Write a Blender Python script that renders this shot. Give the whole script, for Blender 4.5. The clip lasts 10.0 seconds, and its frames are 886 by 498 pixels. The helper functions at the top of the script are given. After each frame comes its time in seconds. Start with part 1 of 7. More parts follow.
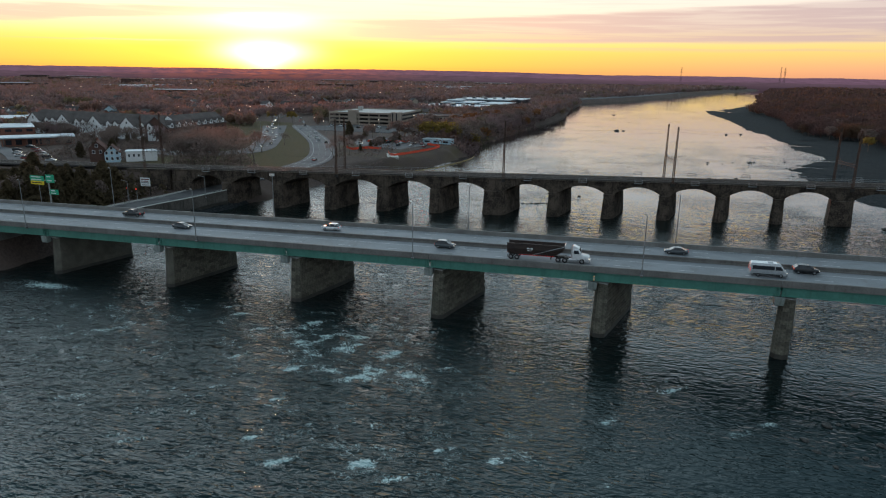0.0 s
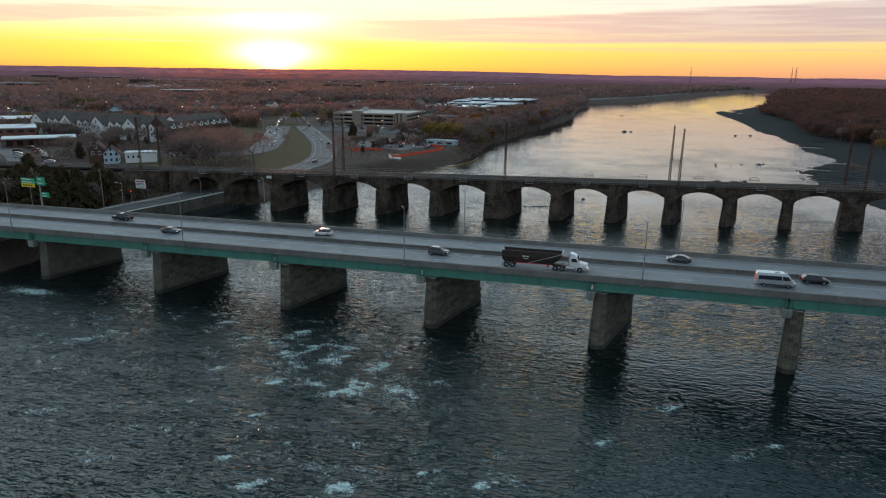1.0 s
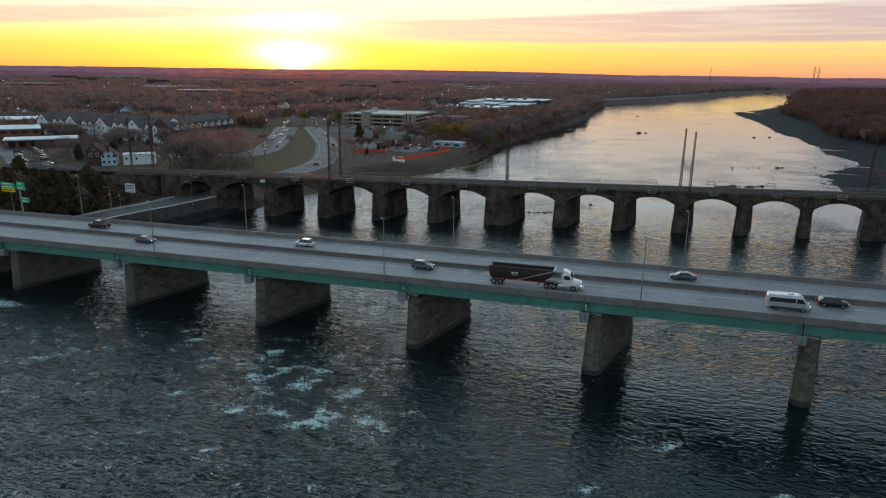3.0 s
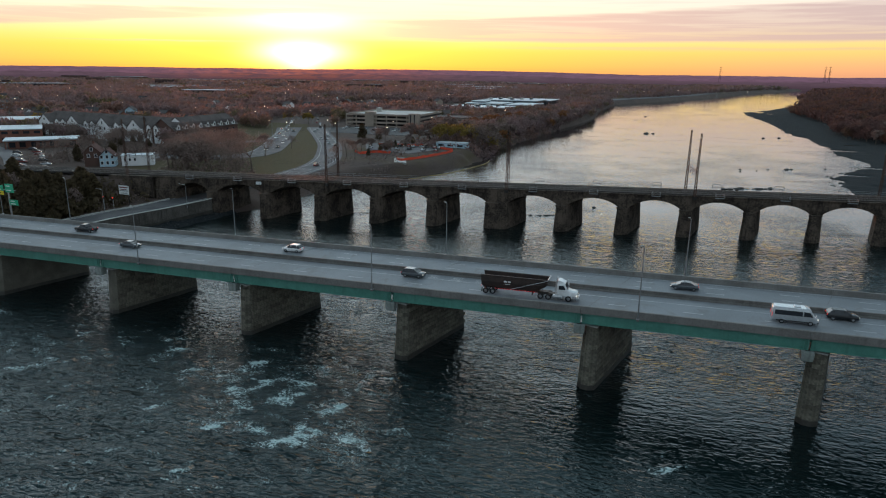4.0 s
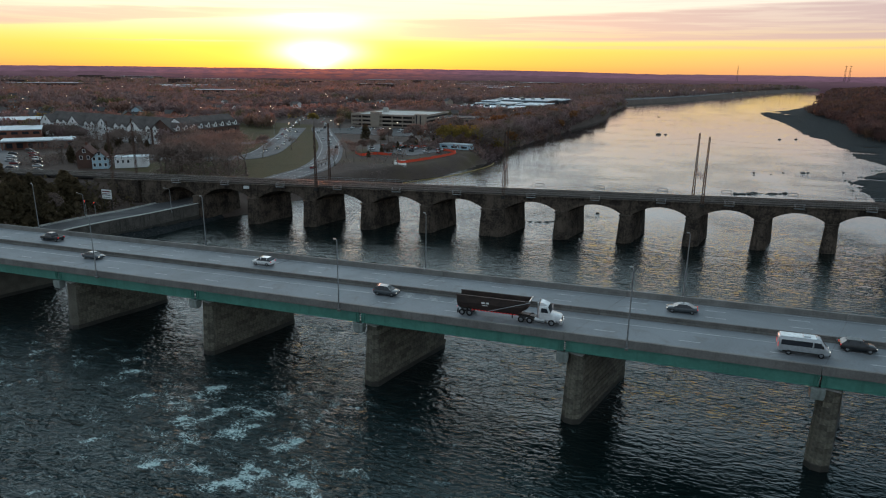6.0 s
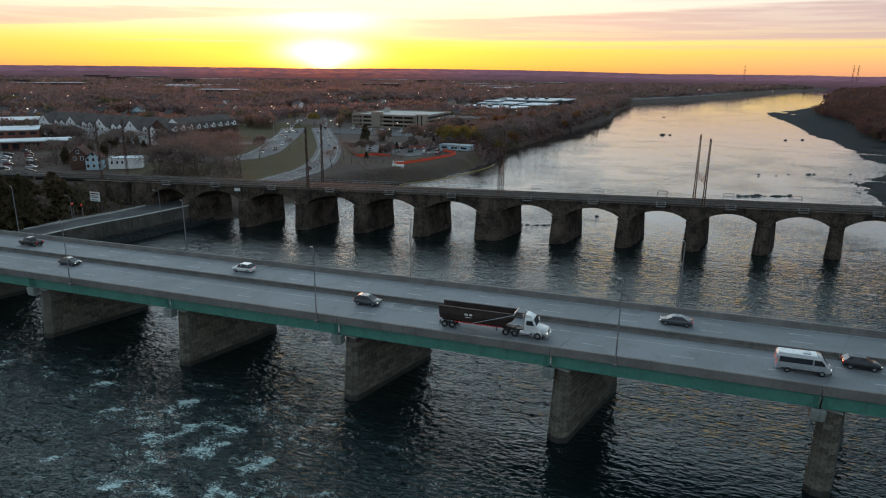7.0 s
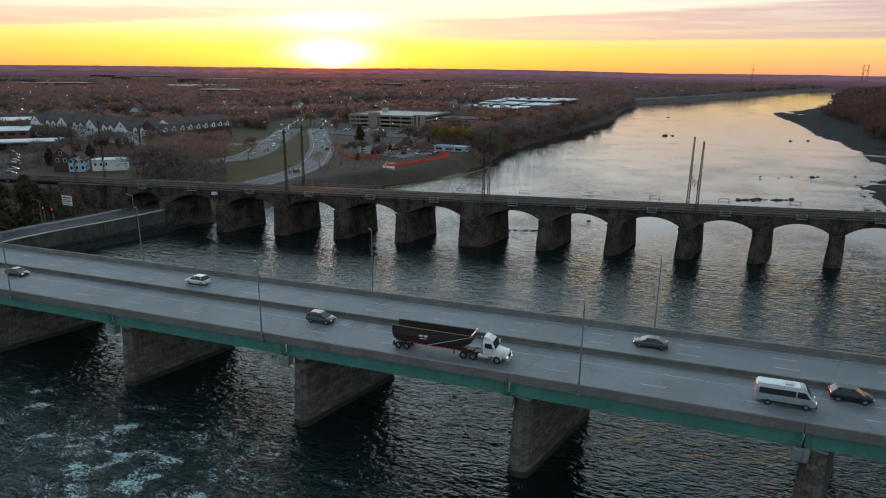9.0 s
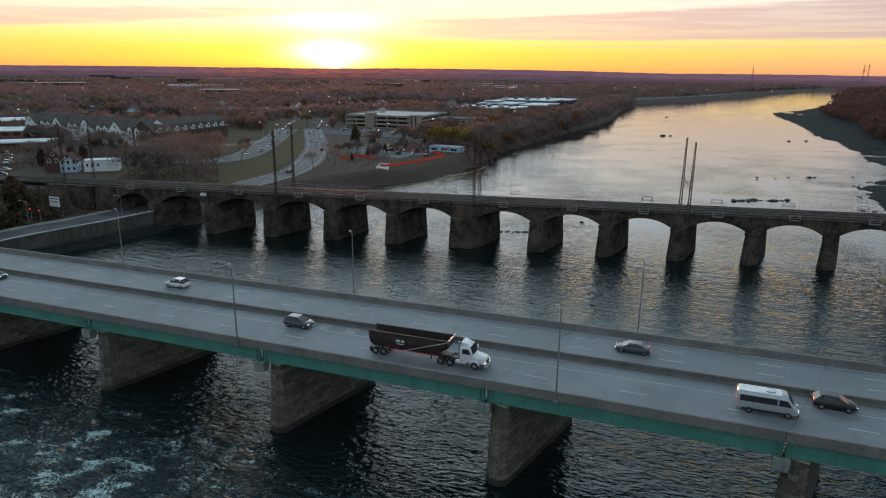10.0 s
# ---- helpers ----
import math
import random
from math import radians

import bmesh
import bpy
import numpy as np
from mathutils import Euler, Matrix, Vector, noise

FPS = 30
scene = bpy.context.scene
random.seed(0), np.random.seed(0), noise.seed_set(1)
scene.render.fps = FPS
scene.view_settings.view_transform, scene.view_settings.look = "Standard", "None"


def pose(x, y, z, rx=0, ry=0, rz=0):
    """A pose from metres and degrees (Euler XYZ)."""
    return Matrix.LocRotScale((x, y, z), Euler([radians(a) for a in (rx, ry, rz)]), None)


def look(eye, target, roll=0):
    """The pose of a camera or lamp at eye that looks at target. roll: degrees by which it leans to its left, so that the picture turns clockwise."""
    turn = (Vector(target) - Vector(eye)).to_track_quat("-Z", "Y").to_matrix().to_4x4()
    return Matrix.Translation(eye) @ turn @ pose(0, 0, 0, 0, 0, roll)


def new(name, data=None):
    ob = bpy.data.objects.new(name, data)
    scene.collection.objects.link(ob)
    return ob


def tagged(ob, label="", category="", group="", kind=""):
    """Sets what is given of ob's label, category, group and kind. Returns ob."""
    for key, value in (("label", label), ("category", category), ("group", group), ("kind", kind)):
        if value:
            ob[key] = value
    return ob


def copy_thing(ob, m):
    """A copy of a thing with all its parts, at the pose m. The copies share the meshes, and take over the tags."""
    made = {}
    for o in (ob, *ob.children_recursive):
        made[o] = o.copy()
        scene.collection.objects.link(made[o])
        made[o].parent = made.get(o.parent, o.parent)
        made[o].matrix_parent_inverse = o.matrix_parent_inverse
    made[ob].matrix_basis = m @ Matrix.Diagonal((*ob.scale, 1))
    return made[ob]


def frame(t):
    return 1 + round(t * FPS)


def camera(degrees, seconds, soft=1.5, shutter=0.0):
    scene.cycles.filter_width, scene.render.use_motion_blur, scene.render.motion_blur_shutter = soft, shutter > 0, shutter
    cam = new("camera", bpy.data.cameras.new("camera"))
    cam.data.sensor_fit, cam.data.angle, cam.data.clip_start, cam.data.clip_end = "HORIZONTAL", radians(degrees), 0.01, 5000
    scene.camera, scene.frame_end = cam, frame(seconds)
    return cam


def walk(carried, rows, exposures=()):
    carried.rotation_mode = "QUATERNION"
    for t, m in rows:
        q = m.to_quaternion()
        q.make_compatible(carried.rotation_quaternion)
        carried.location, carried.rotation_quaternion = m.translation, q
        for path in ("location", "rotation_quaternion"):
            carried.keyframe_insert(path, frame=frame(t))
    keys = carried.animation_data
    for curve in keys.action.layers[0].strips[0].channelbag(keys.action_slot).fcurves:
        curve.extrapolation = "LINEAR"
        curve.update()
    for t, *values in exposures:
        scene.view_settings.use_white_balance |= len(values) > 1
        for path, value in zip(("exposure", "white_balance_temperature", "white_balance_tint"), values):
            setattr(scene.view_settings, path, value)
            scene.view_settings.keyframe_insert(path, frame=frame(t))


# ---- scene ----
cam = camera(68.8, 10.0, soft=1.15)
# seconds, eye, a point looked at, roll
PATH = [
    (0, (3.510, -4.312, 50.436), (-22.755, 88.561, 24.314), 0.85),
    (0.5, (4.291, -1.394, 50.484), (-22.595, 91.319, 24.373), 0.84),
    (1, (5.083, 1.499, 50.537), (-22.420, 94.038, 24.429), 0.83),
    (1.5, (5.869, 4.374, 50.594), (-22.247, 96.729, 24.482), 0.82),
    (2, (6.637, 7.240, 50.653), (-22.087, 99.401, 24.532), 0.81),
    (2.5, (7.382, 10.107, 50.714), (-21.943, 102.070, 24.579), 0.80),
    (4, (9.510, 18.819, 50.900), (-21.562, 110.179, 24.701), 0.77),
    (4.5, (10.207, 21.786, 50.961), (-21.415, 112.949, 24.735), 0.76),
    (5, (10.916, 24.785, 51.019), (-21.234, 115.758, 24.766), 0.75),
    (5.5, (11.648, 27.810, 51.074), (-21.001, 118.600, 24.794), 0.74),
    (7, (14.092, 36.839, 51.212), (-19.830, 127.148, 24.858), 0.71),
    (7.5, (15.016, 39.714, 51.246), (-19.239, 129.893, 24.873), 0.70),
    (8, (16.000, 42.431, 51.273), (-18.532, 132.499, 24.885), 0.70),
    (8.5, (17.040, 44.915, 51.292), (-17.710, 134.894, 24.893), 0.69),
    (9, (18.127, 47.074, 51.302), (-16.777, 136.988, 24.897), 0.68),
    (9.5, (19.247, 48.798, 51.302), (-15.744, 138.676, 24.899), 0.67),
    (10, (20.375, 49.960, 51.291), (-14.633, 139.832, 24.896), 0.66),
]
walk(cam, [(t, look(eye, target, roll)) for t, eye, target, roll in PATH])

# ---- sky, sun and exposure ----
SUN_AZ = math.atan2(-5357.0, 9000.0)       # from +y towards +x
SUN_EL = radians(1.2)
SUN_DIR = Vector((math.sin(SUN_AZ) * math.cos(SUN_EL), math.cos(SUN_AZ) * math.cos(SUN_EL), math.sin(SUN_EL)))


class Net:
    """Short hand for a node tree."""

    def __init__(self, tree):
        self.tree = tree
        tree.nodes.clear()

    def node(self, kind, links=(), **props):
        n = self.tree.nodes.new(kind)
        for k, v in props.items():
            setattr(n, k, v)
        for slot, value in dict(links).items():
            self.put(n.inputs[slot], value)
        return n

    def put(self, socket, value):
        if isinstance(value, bpy.types.NodeSocket):
            self.tree.links.new(value, socket)
        elif isinstance(value, tuple) and len(value) == 3 and socket.type == "RGBA":
            socket.default_value = (*value, 1.0)
        else:
            socket.default_value = value

    def math(self, op, a, b=0.0, c=0.0, clamp=False):
        return self.node("ShaderNodeMath", {0: a, 1: b, 2: c}, operation=op, use_clamp=clamp).outputs[0]

    def vmath(self, op, a, b=(0, 0, 0)):
        n = self.node("ShaderNodeVectorMath", {0: a, 1: b}, operation=op)
        return n.outputs["Value"] if op in ("DOT_PRODUCT", "LENGTH") else n.outputs["Vector"]

    def mix(self, f, a, b, blend="MIX"):
        n = self.node("ShaderNodeMix", data_type="RGBA", blend_type=blend)
        self.put(n.inputs[0], f), self.put(n.inputs[6], a), self.put(n.inputs[7], b)
        return n.outputs[2]

    def ramp(self, f, stops, ease="LINEAR"):
        n = self.node("ShaderNodeValToRGB", {0: f})
        n.color_ramp.interpolation = ease
        e = n.color_ramp.elements
        while len(e) < len(stops):
            e.new(0.5)
        for s, (p, c) in zip(e, stops):
            s.position = p
            s.color = (*c, 1) if isinstance(c, tuple) else (c, c, c, 1)
        return n.outputs[0]

    def noise(self, vec, scale, detail=4.0, rough=0.5, dist=0.0):
        return self.node("ShaderNodeTexNoise", {"Vector": vec, "Scale": scale, "Detail": detail, "Roughness": rough, "Distortion": dist}).outputs[0]

    def band(self, v, lo, hi):
        return self.node("ShaderNodeMapRange", {0: v, 1: lo, 2: hi, 3: 0.0, 4: 1.0}, interpolation_type="SMOOTHSTEP").outputs[0]


world = bpy.data.worlds.new("dusk_sky")
scene.world = world
world.use_nodes = True
w = Net(world.node_tree)
way = w.node("ShaderNodeTexCoord").outputs["Generated"]
sep = w.node("ShaderNodeSeparateXYZ", {0: way})
el = w.math("MULTIPLY", w.math("ARCSINE", sep.outputs[2]), 57.2958)                    # degrees above the horizon
az = w.math("MULTIPLY", w.math("ARCTAN2", sep.outputs[0], sep.outputs[1]), 57.2958)    # degrees east of +y
away = w.math("SUBTRACT", az, math.degrees(SUN_AZ))
away_abs = w.math("ABSOLUTE", away)
up = w.math("MAXIMUM", el, 0.0)
# clear sky between the clouds, near the sun and far from it
level = w.math("DIVIDE", up, 90.0)
near_sun = w.ramp(level, [(0.0, (1.0, 0.46, 0.08)), (0.008, (1.0, 0.65, 0.09)), (0.02, (1.0, 0.78, 0.12)), (0.028, (1.0, 0.88, 0.24)), (0.042, (1.0, 0.94, 0.66)), (0.075, (1.05, 0.98, 0.88)),
                          (0.10, (1.22, 1.24, 1.22)), (0.13, (1.75, 1.98, 2.10)), (0.22, (1.95, 2.32, 2.50)), (0.36, (1.85, 2.28, 2.48)), (0.52, (0.95, 1.20, 1.30)), (1.0, (0.40, 0.54, 0.62))])
far_sun = w.ramp(level, [(0.0, (0.86, 0.38, 0.25)), (0.010, (1.0, 0.49, 0.27)), (0.022, (1.0, 0.69, 0.24)), (0.029, (1.0, 0.73, 0.32)), (0.044, (0.98, 0.82, 0.68)), (0.070, (0.98, 0.88, 0.84)), (0.085, (0.88, 0.96, 1.04)),
                         (0.13, (0.54, 0.71, 0.84)), (0.22, (0.33, 0.53, 0.66)), (0.36, (0.26, 0.43, 0.54)), (0.52, (0.23, 0.35, 0.42)), (1.0, (0.36, 0.50, 0.57))])
side = w.band(away_abs, 4.0, 58.0)
clear = w.mix(side, near_sun, far_sun)
# long level streaks of cloud, slightly tilted
tilt = w.math("ADD", el, w.math("MULTIPLY", away, 0.012))
streak_at = w.node("ShaderNodeCombineXYZ", {0: w.math("MULTIPLY", az, 0.045), 1: w.math("MULTIPLY", tilt, 0.95), 2: 3.1}).outputs[0]
thin_at = w.node("ShaderNodeCombineXYZ", {0: w.math("MULTIPLY", az, 0.10), 1: w.math("MULTIPLY", tilt, 2.6), 2: 8.4}).outputs[0]
broad = w.noise(streak_at, 1.0, 3.0, 0.5)
thin = w.noise(thin_at, 1.0, 4.0, 0.55, 0.3)
wave = w.math("ADD", w.math("MULTIPLY", w.math("SUBTRACT", thin, 0.5), 0.55), w.math("MULTIPLY", w.math("SUBTRACT", broad, 0.5), 0.3))
height = w.math("ADD", el, wave)


def bank(lo, lo_rise, hi, hi_rise, start, end, fade, soft):
    """A long bank of cloud between two slanting edges, in degrees up and away from the sun."""
    over = w.band(w.math("SUBTRACT", height, w.math("ADD", lo, w.math("MULTIPLY", away, lo_rise))), -soft, soft)
    under = w.band(w.math("SUBTRACT", height, w.math("ADD", hi, w.math("MULTIPLY", away, hi_rise))), -soft, soft)
    span = w.math("MULTIPLY", w.band(away, start - fade, start + fade), w.math("SUBTRACT", 1.0, w.band(away, end - fade, end + fade)))
    return w.math("MULTIPLY", w.math("MULTIPLY", over, w.math("SUBTRACT", 1.0, under)), span)


cover = w.math("MULTIPLY", bank(2.60, 0.0, 3.95, 0.034, 4.0, 75.0, 5.0, 0.17), 0.90)
cover = w.math("MAXIMUM", cover, w.math("MULTIPLY", bank(4.55, 0.072, 4.95, 0.030, -60.0, 2.0, 5.0, 0.12), 0.80))
cover = w.math("MAXIMUM", cover, w.math("MULTIPLY", bank(2.16, 0.0, 2.44, 0.015, -18.0, -6.0, 3.0, 0.07), 0.65))
cover = w.math("MAXIMUM", cover, w.math("MULTIPLY", bank(6.2, 0.06, 9.0, 0.0, -60.0, -3.0, 8.0, 0.3), 0.6))
cover = w.math("MAXIMUM", cover, w.math("MULTIPLY", bank(6.3, 0.01, 8.6, 0.0, 26.0, 80.0, 8.0, 0.4), 0.5))
cover = w.math("MAXIMUM", cover, w.math("MULTIPLY", bank(2.0, 0.0, 2.2, 0.0, 18.0, 48.0, 6.0, 0.08), 0.35))
wisp = w.math("MULTIPLY", w.band(thin, 0.50, 0.66), w.math("MULTIPLY", w.band(el, 2.4, 3.4), 0.30))
cover = w.math("MULTIPLY", w.math("MAXIMUM", cover, wisp), w.math("SUBTRACT", 1.0, w.band(el, 7.5, 12.0)))
cloud_tone = w.mix(side, (0.86, 0.57, 0.49), (0.55, 0.42, 0.46))
cloud_tone = w.mix(w.math("MULTIPLY", w.band(thin, 0.44, 0.64), 0.34), cloud_tone, clear)
cloud_high = w.mix(w.band(el, 8.0, 26.0), cloud_tone, (0.62, 0.80, 0.88))
sky_colour = w.mix(cover, clear, cloud_high)
# glow round the sun behind thin cloud, and the pillar above it
rise = w.math("SUBTRACT", el, 1.55)
core = w.math("POWER", 2.718, w.math("MULTIPLY", w.math("ADD", w.math("MULTIPLY", w.math("MULTIPLY", away, away), 0.095), w.math("MULTIPLY", w.math("MULTIPLY", rise, rise), 1.15)), -1.0))
rise2 = w.math("SUBTRACT", el, 3.9)
pillar = w.math("POWER", 2.718, w.math("MULTIPLY", w.math("ADD", w.math("MULTIPLY", w.math("MULTIPLY", away, away), 0.05), w.math("MULTIPLY", w.math("MULTIPLY", rise2, rise2), 1.5)), -1.0))
halo = w.math("POWER", 2.718, w.math("MULTIPLY", w.math("ADD", w.math("MULTIPLY", w.math("MULTIPLY", away, away), 0.008), w.math("MULTIPLY", w.math("MULTIPLY", up, up), 0.02)), -1.0))
sky_colour = w.mix(w.math("MULTIPLY", halo, 0.12), sky_colour, (1.0, 0.75, 0.22), "ADD")
sky_colour = w.mix(w.math("MULTIPLY", pillar, 0.75), sky_colour, (1.0, 0.95, 0.75), "ADD")
low = w.math("SUBTRACT", el, 0.7)
stem = w.math("POWER", 2.718, w.math("MULTIPLY", w.math("ADD", w.math("MULTIPLY", w.math("MULTIPLY", away, away), 0.55), w.math("MULTIPLY", w.math("MULTIPLY", low, low), 1.3)), -1.0))
sky_colour = w.mix(core, sky_colour, (2.2, 2.0, 1.5), "ADD")
sky_colour = w.mix(stem, sky_colour, (1.3, 1.1, 0.7), "ADD")
clear_sky = w.node("ShaderNodeTexSky", sky_type="NISHITA", sun_disc=False, sun_elevation=SUN_EL, sun_rotation=SUN_AZ % math.tau)
# the sky away from the sunset is dim and blue
behind = w.math("MULTIPLY", w.band(away_abs, 60.0, 130.0), w.math("SUBTRACT", 1.0, w.band(el, 35.0, 85.0)))
sky_colour = w.mix(behind, sky_colour, (0.40, 0.49, 0.56))
lit = w.node("ShaderNodeBackground", {"Color": sky_colour, "Strength": 0.97})
air = w.node("ShaderNodeBackground", {"Color": clear_sky.outputs[0], "Strength": 0.04})
both = w.node("ShaderNodeAddShader", {0: lit.outputs[0], 1: air.outputs[0]})
w.node("ShaderNodeOutputWorld", {"Surface": both.outputs[0]})

sun_data = bpy.data.lights.new("sun", "SUN")
sun_data.energy, sun_data.angle, sun_data.color = 2.0, radians(1.5), (1.0, 0.27, 0.10)
sun = new("sun", sun_data)
sun.matrix_world = look(SUN_DIR * 400, (0, 0, 0))
scene.view_settings.exposure = 0.0

# ---- materials ----
def material(name, light, dark, rough=0.75, grain=3.0, patch=0.25, bump=0.15, metal=0.0, vary=0.0, streak=0.0, stain=None, gloss=0.5):
    """light and dark: the two tones that grain and patches mix; sizes in marks a metre; vary: how far single objects differ."""
    m = bpy.data.materials.new(name)
    m.use_nodes = True
    n = Net(m.node_tree)
    at = n.node("ShaderNodeTexCoord").outputs["Object"]
    fine = n.noise(at, grain, 6.0, 0.62)
    wide = n.noise(at, patch, 3.0, 0.5, 0.4)
    f = n.math("ADD", n.math("MULTIPLY", fine, 0.5), n.math("MULTIPLY", wide, 0.5))
    colour = n.mix(n.band(f, 0.36, 0.64), dark, light)
    if streak:
        long_at = n.vmath("MULTIPLY", at, (1.4, 1.4, 0.12))
        colour = n.mix(n.math("MULTIPLY", n.band(n.noise(long_at, 1.0, 4.0, 0.6), 0.5, 0.72), streak), colour, stain or (0.03, 0.028, 0.025))
    elif stain:
        colour = n.mix(n.math("MULTIPLY", n.band(n.noise(at, patch * 2.3, 5.0, 0.65, 0.8), 0.52, 0.7), 0.7), colour, stain)
    if vary:
        lot = n.node("ShaderNodeObjectInfo").outputs["Random"]
        colour = n.mix(1.0, colour, n.ramp(lot, [(0.0, 1.0 - vary), (1.0, 1.0)]), "MULTIPLY")
    soft = n.math("ADD", rough - 0.08, n.math("MULTIPLY", fine, 0.16), clamp=True)
    b = n.node("ShaderNodeBsdfPrincipled", {"Base Color": colour, "Roughness": soft, "Metallic": metal, "Specular IOR Level": gloss})
    if bump:
        bmp = n.node("ShaderNodeBump", {"Height": fine, "Strength": bump, "Distance": 0.5 / grain})
        n.put(b.inputs["Normal"], bmp.outputs[0])
    n.node("ShaderNodeOutputMaterial", {"Surface": b.outputs[0]})
    return m


def plain(name, colour, rough=0.4, metal=0.0, glow=0.0, gloss=0.5):
    """Small things: paint, lamps, lenses."""
    m = bpy.data.materials.new(name)
    m.use_nodes = True
    n = Net(m.node_tree)
    at = n.node("ShaderNodeTexCoord").outputs["Object"]
    tone = n.mix(n.band(n.noise(at, 2.5, 3.0), 0.35, 0.7), tuple(c * 0.82 for c in colour), colour)
    b = n.node("ShaderNodeBsdfPrincipled", {"Base Color": tone, "Roughness": rough, "Metallic": metal, "Specular IOR Level": gloss})
    if glow:
        n.put(b.inputs["Emission Color"], colour), n.put(b.inputs["Emission Strength"], glow)
    n.node("ShaderNodeOutputMaterial", {"Surface": b.outputs[0]})
    return m


def leaf_surface(n, tone, pass_through, onward=0.08):
    """Thin leaves and twigs: part of the light is thrown back, part scattered through, most of that onwards."""
    d = n.node("ShaderNodeBsdfDiffuse", {"Color": tone, "Roughness": 0.6})
    tr = n.node("ShaderNodeBsdfTranslucent", {"Color": tone})
    on = n.node("ShaderNodeBsdfRefraction", {"Color": n.mix(0.5, tone, (0.62, 0.50, 0.45)), "Roughness": 1.0, "IOR": 1.45})
    inner = n.node("ShaderNodeMixShader", {0: onward, 1: tr.outputs[0], 2: on.outputs[0]})
    return n.node("ShaderNodeMixShader", {0: pass_through, 1: d.outputs[0], 2: inner.outputs[0]})


def foliage(name, light, dark, pass_through=0.35):
    m = bpy.data.materials.new(name)
    m.use_nodes = True
    n = Net(m.node_tree)
    isl = n.node("ShaderNodeNewGeometry").outputs["Random Per Island"]
    lot = n.node("ShaderNodeObjectInfo").outputs["Random"]
    tone = n.mix(n.math("ADD", n.math("MULTIPLY", isl, 0.65), n.math("MULTIPLY", lot, 0.35)), dark, light)
    s = leaf_surface(n, tone, pass_through)
    n.node("ShaderNodeOutputMaterial", {"Surface": s.outputs[0]})
    return m


def woodland(name, twigs, rust, olive, share):
    """Leafless and half-leafless trees: grey-brown twigs, with stands of rust and olive."""
    m = bpy.data.materials.new(name)
    m.use_nodes = True
    n = Net(m.node_tree)
    at = n.node("ShaderNodeTexCoord").outputs["Object"]
    isl = n.node("ShaderNodeNewGeometry").outputs["Random Per Island"]
    tone = n.mix(isl, *twigs)
    stand = n.noise(at, 0.030, 3.0, 0.6)
    grove = n.noise(n.vmath("ADD", at, (400.0, 90.0, 0.0)), 0.022, 3.0, 0.6)
    tone = n.mix(n.math("MULTIPLY", n.band(stand, 0.50, 0.62), share), tone, n.mix(isl, *rust))
    tone = n.mix(n.math("MULTIPLY", n.band(grove, 0.55, 0.66), 0.8), tone, n.mix(isl, *olive))
    s = leaf_surface(n, tone, 0.38, 0.10)
    n.node("ShaderNodeOutputMaterial", {"Surface": s.outputs[0]})
    return m


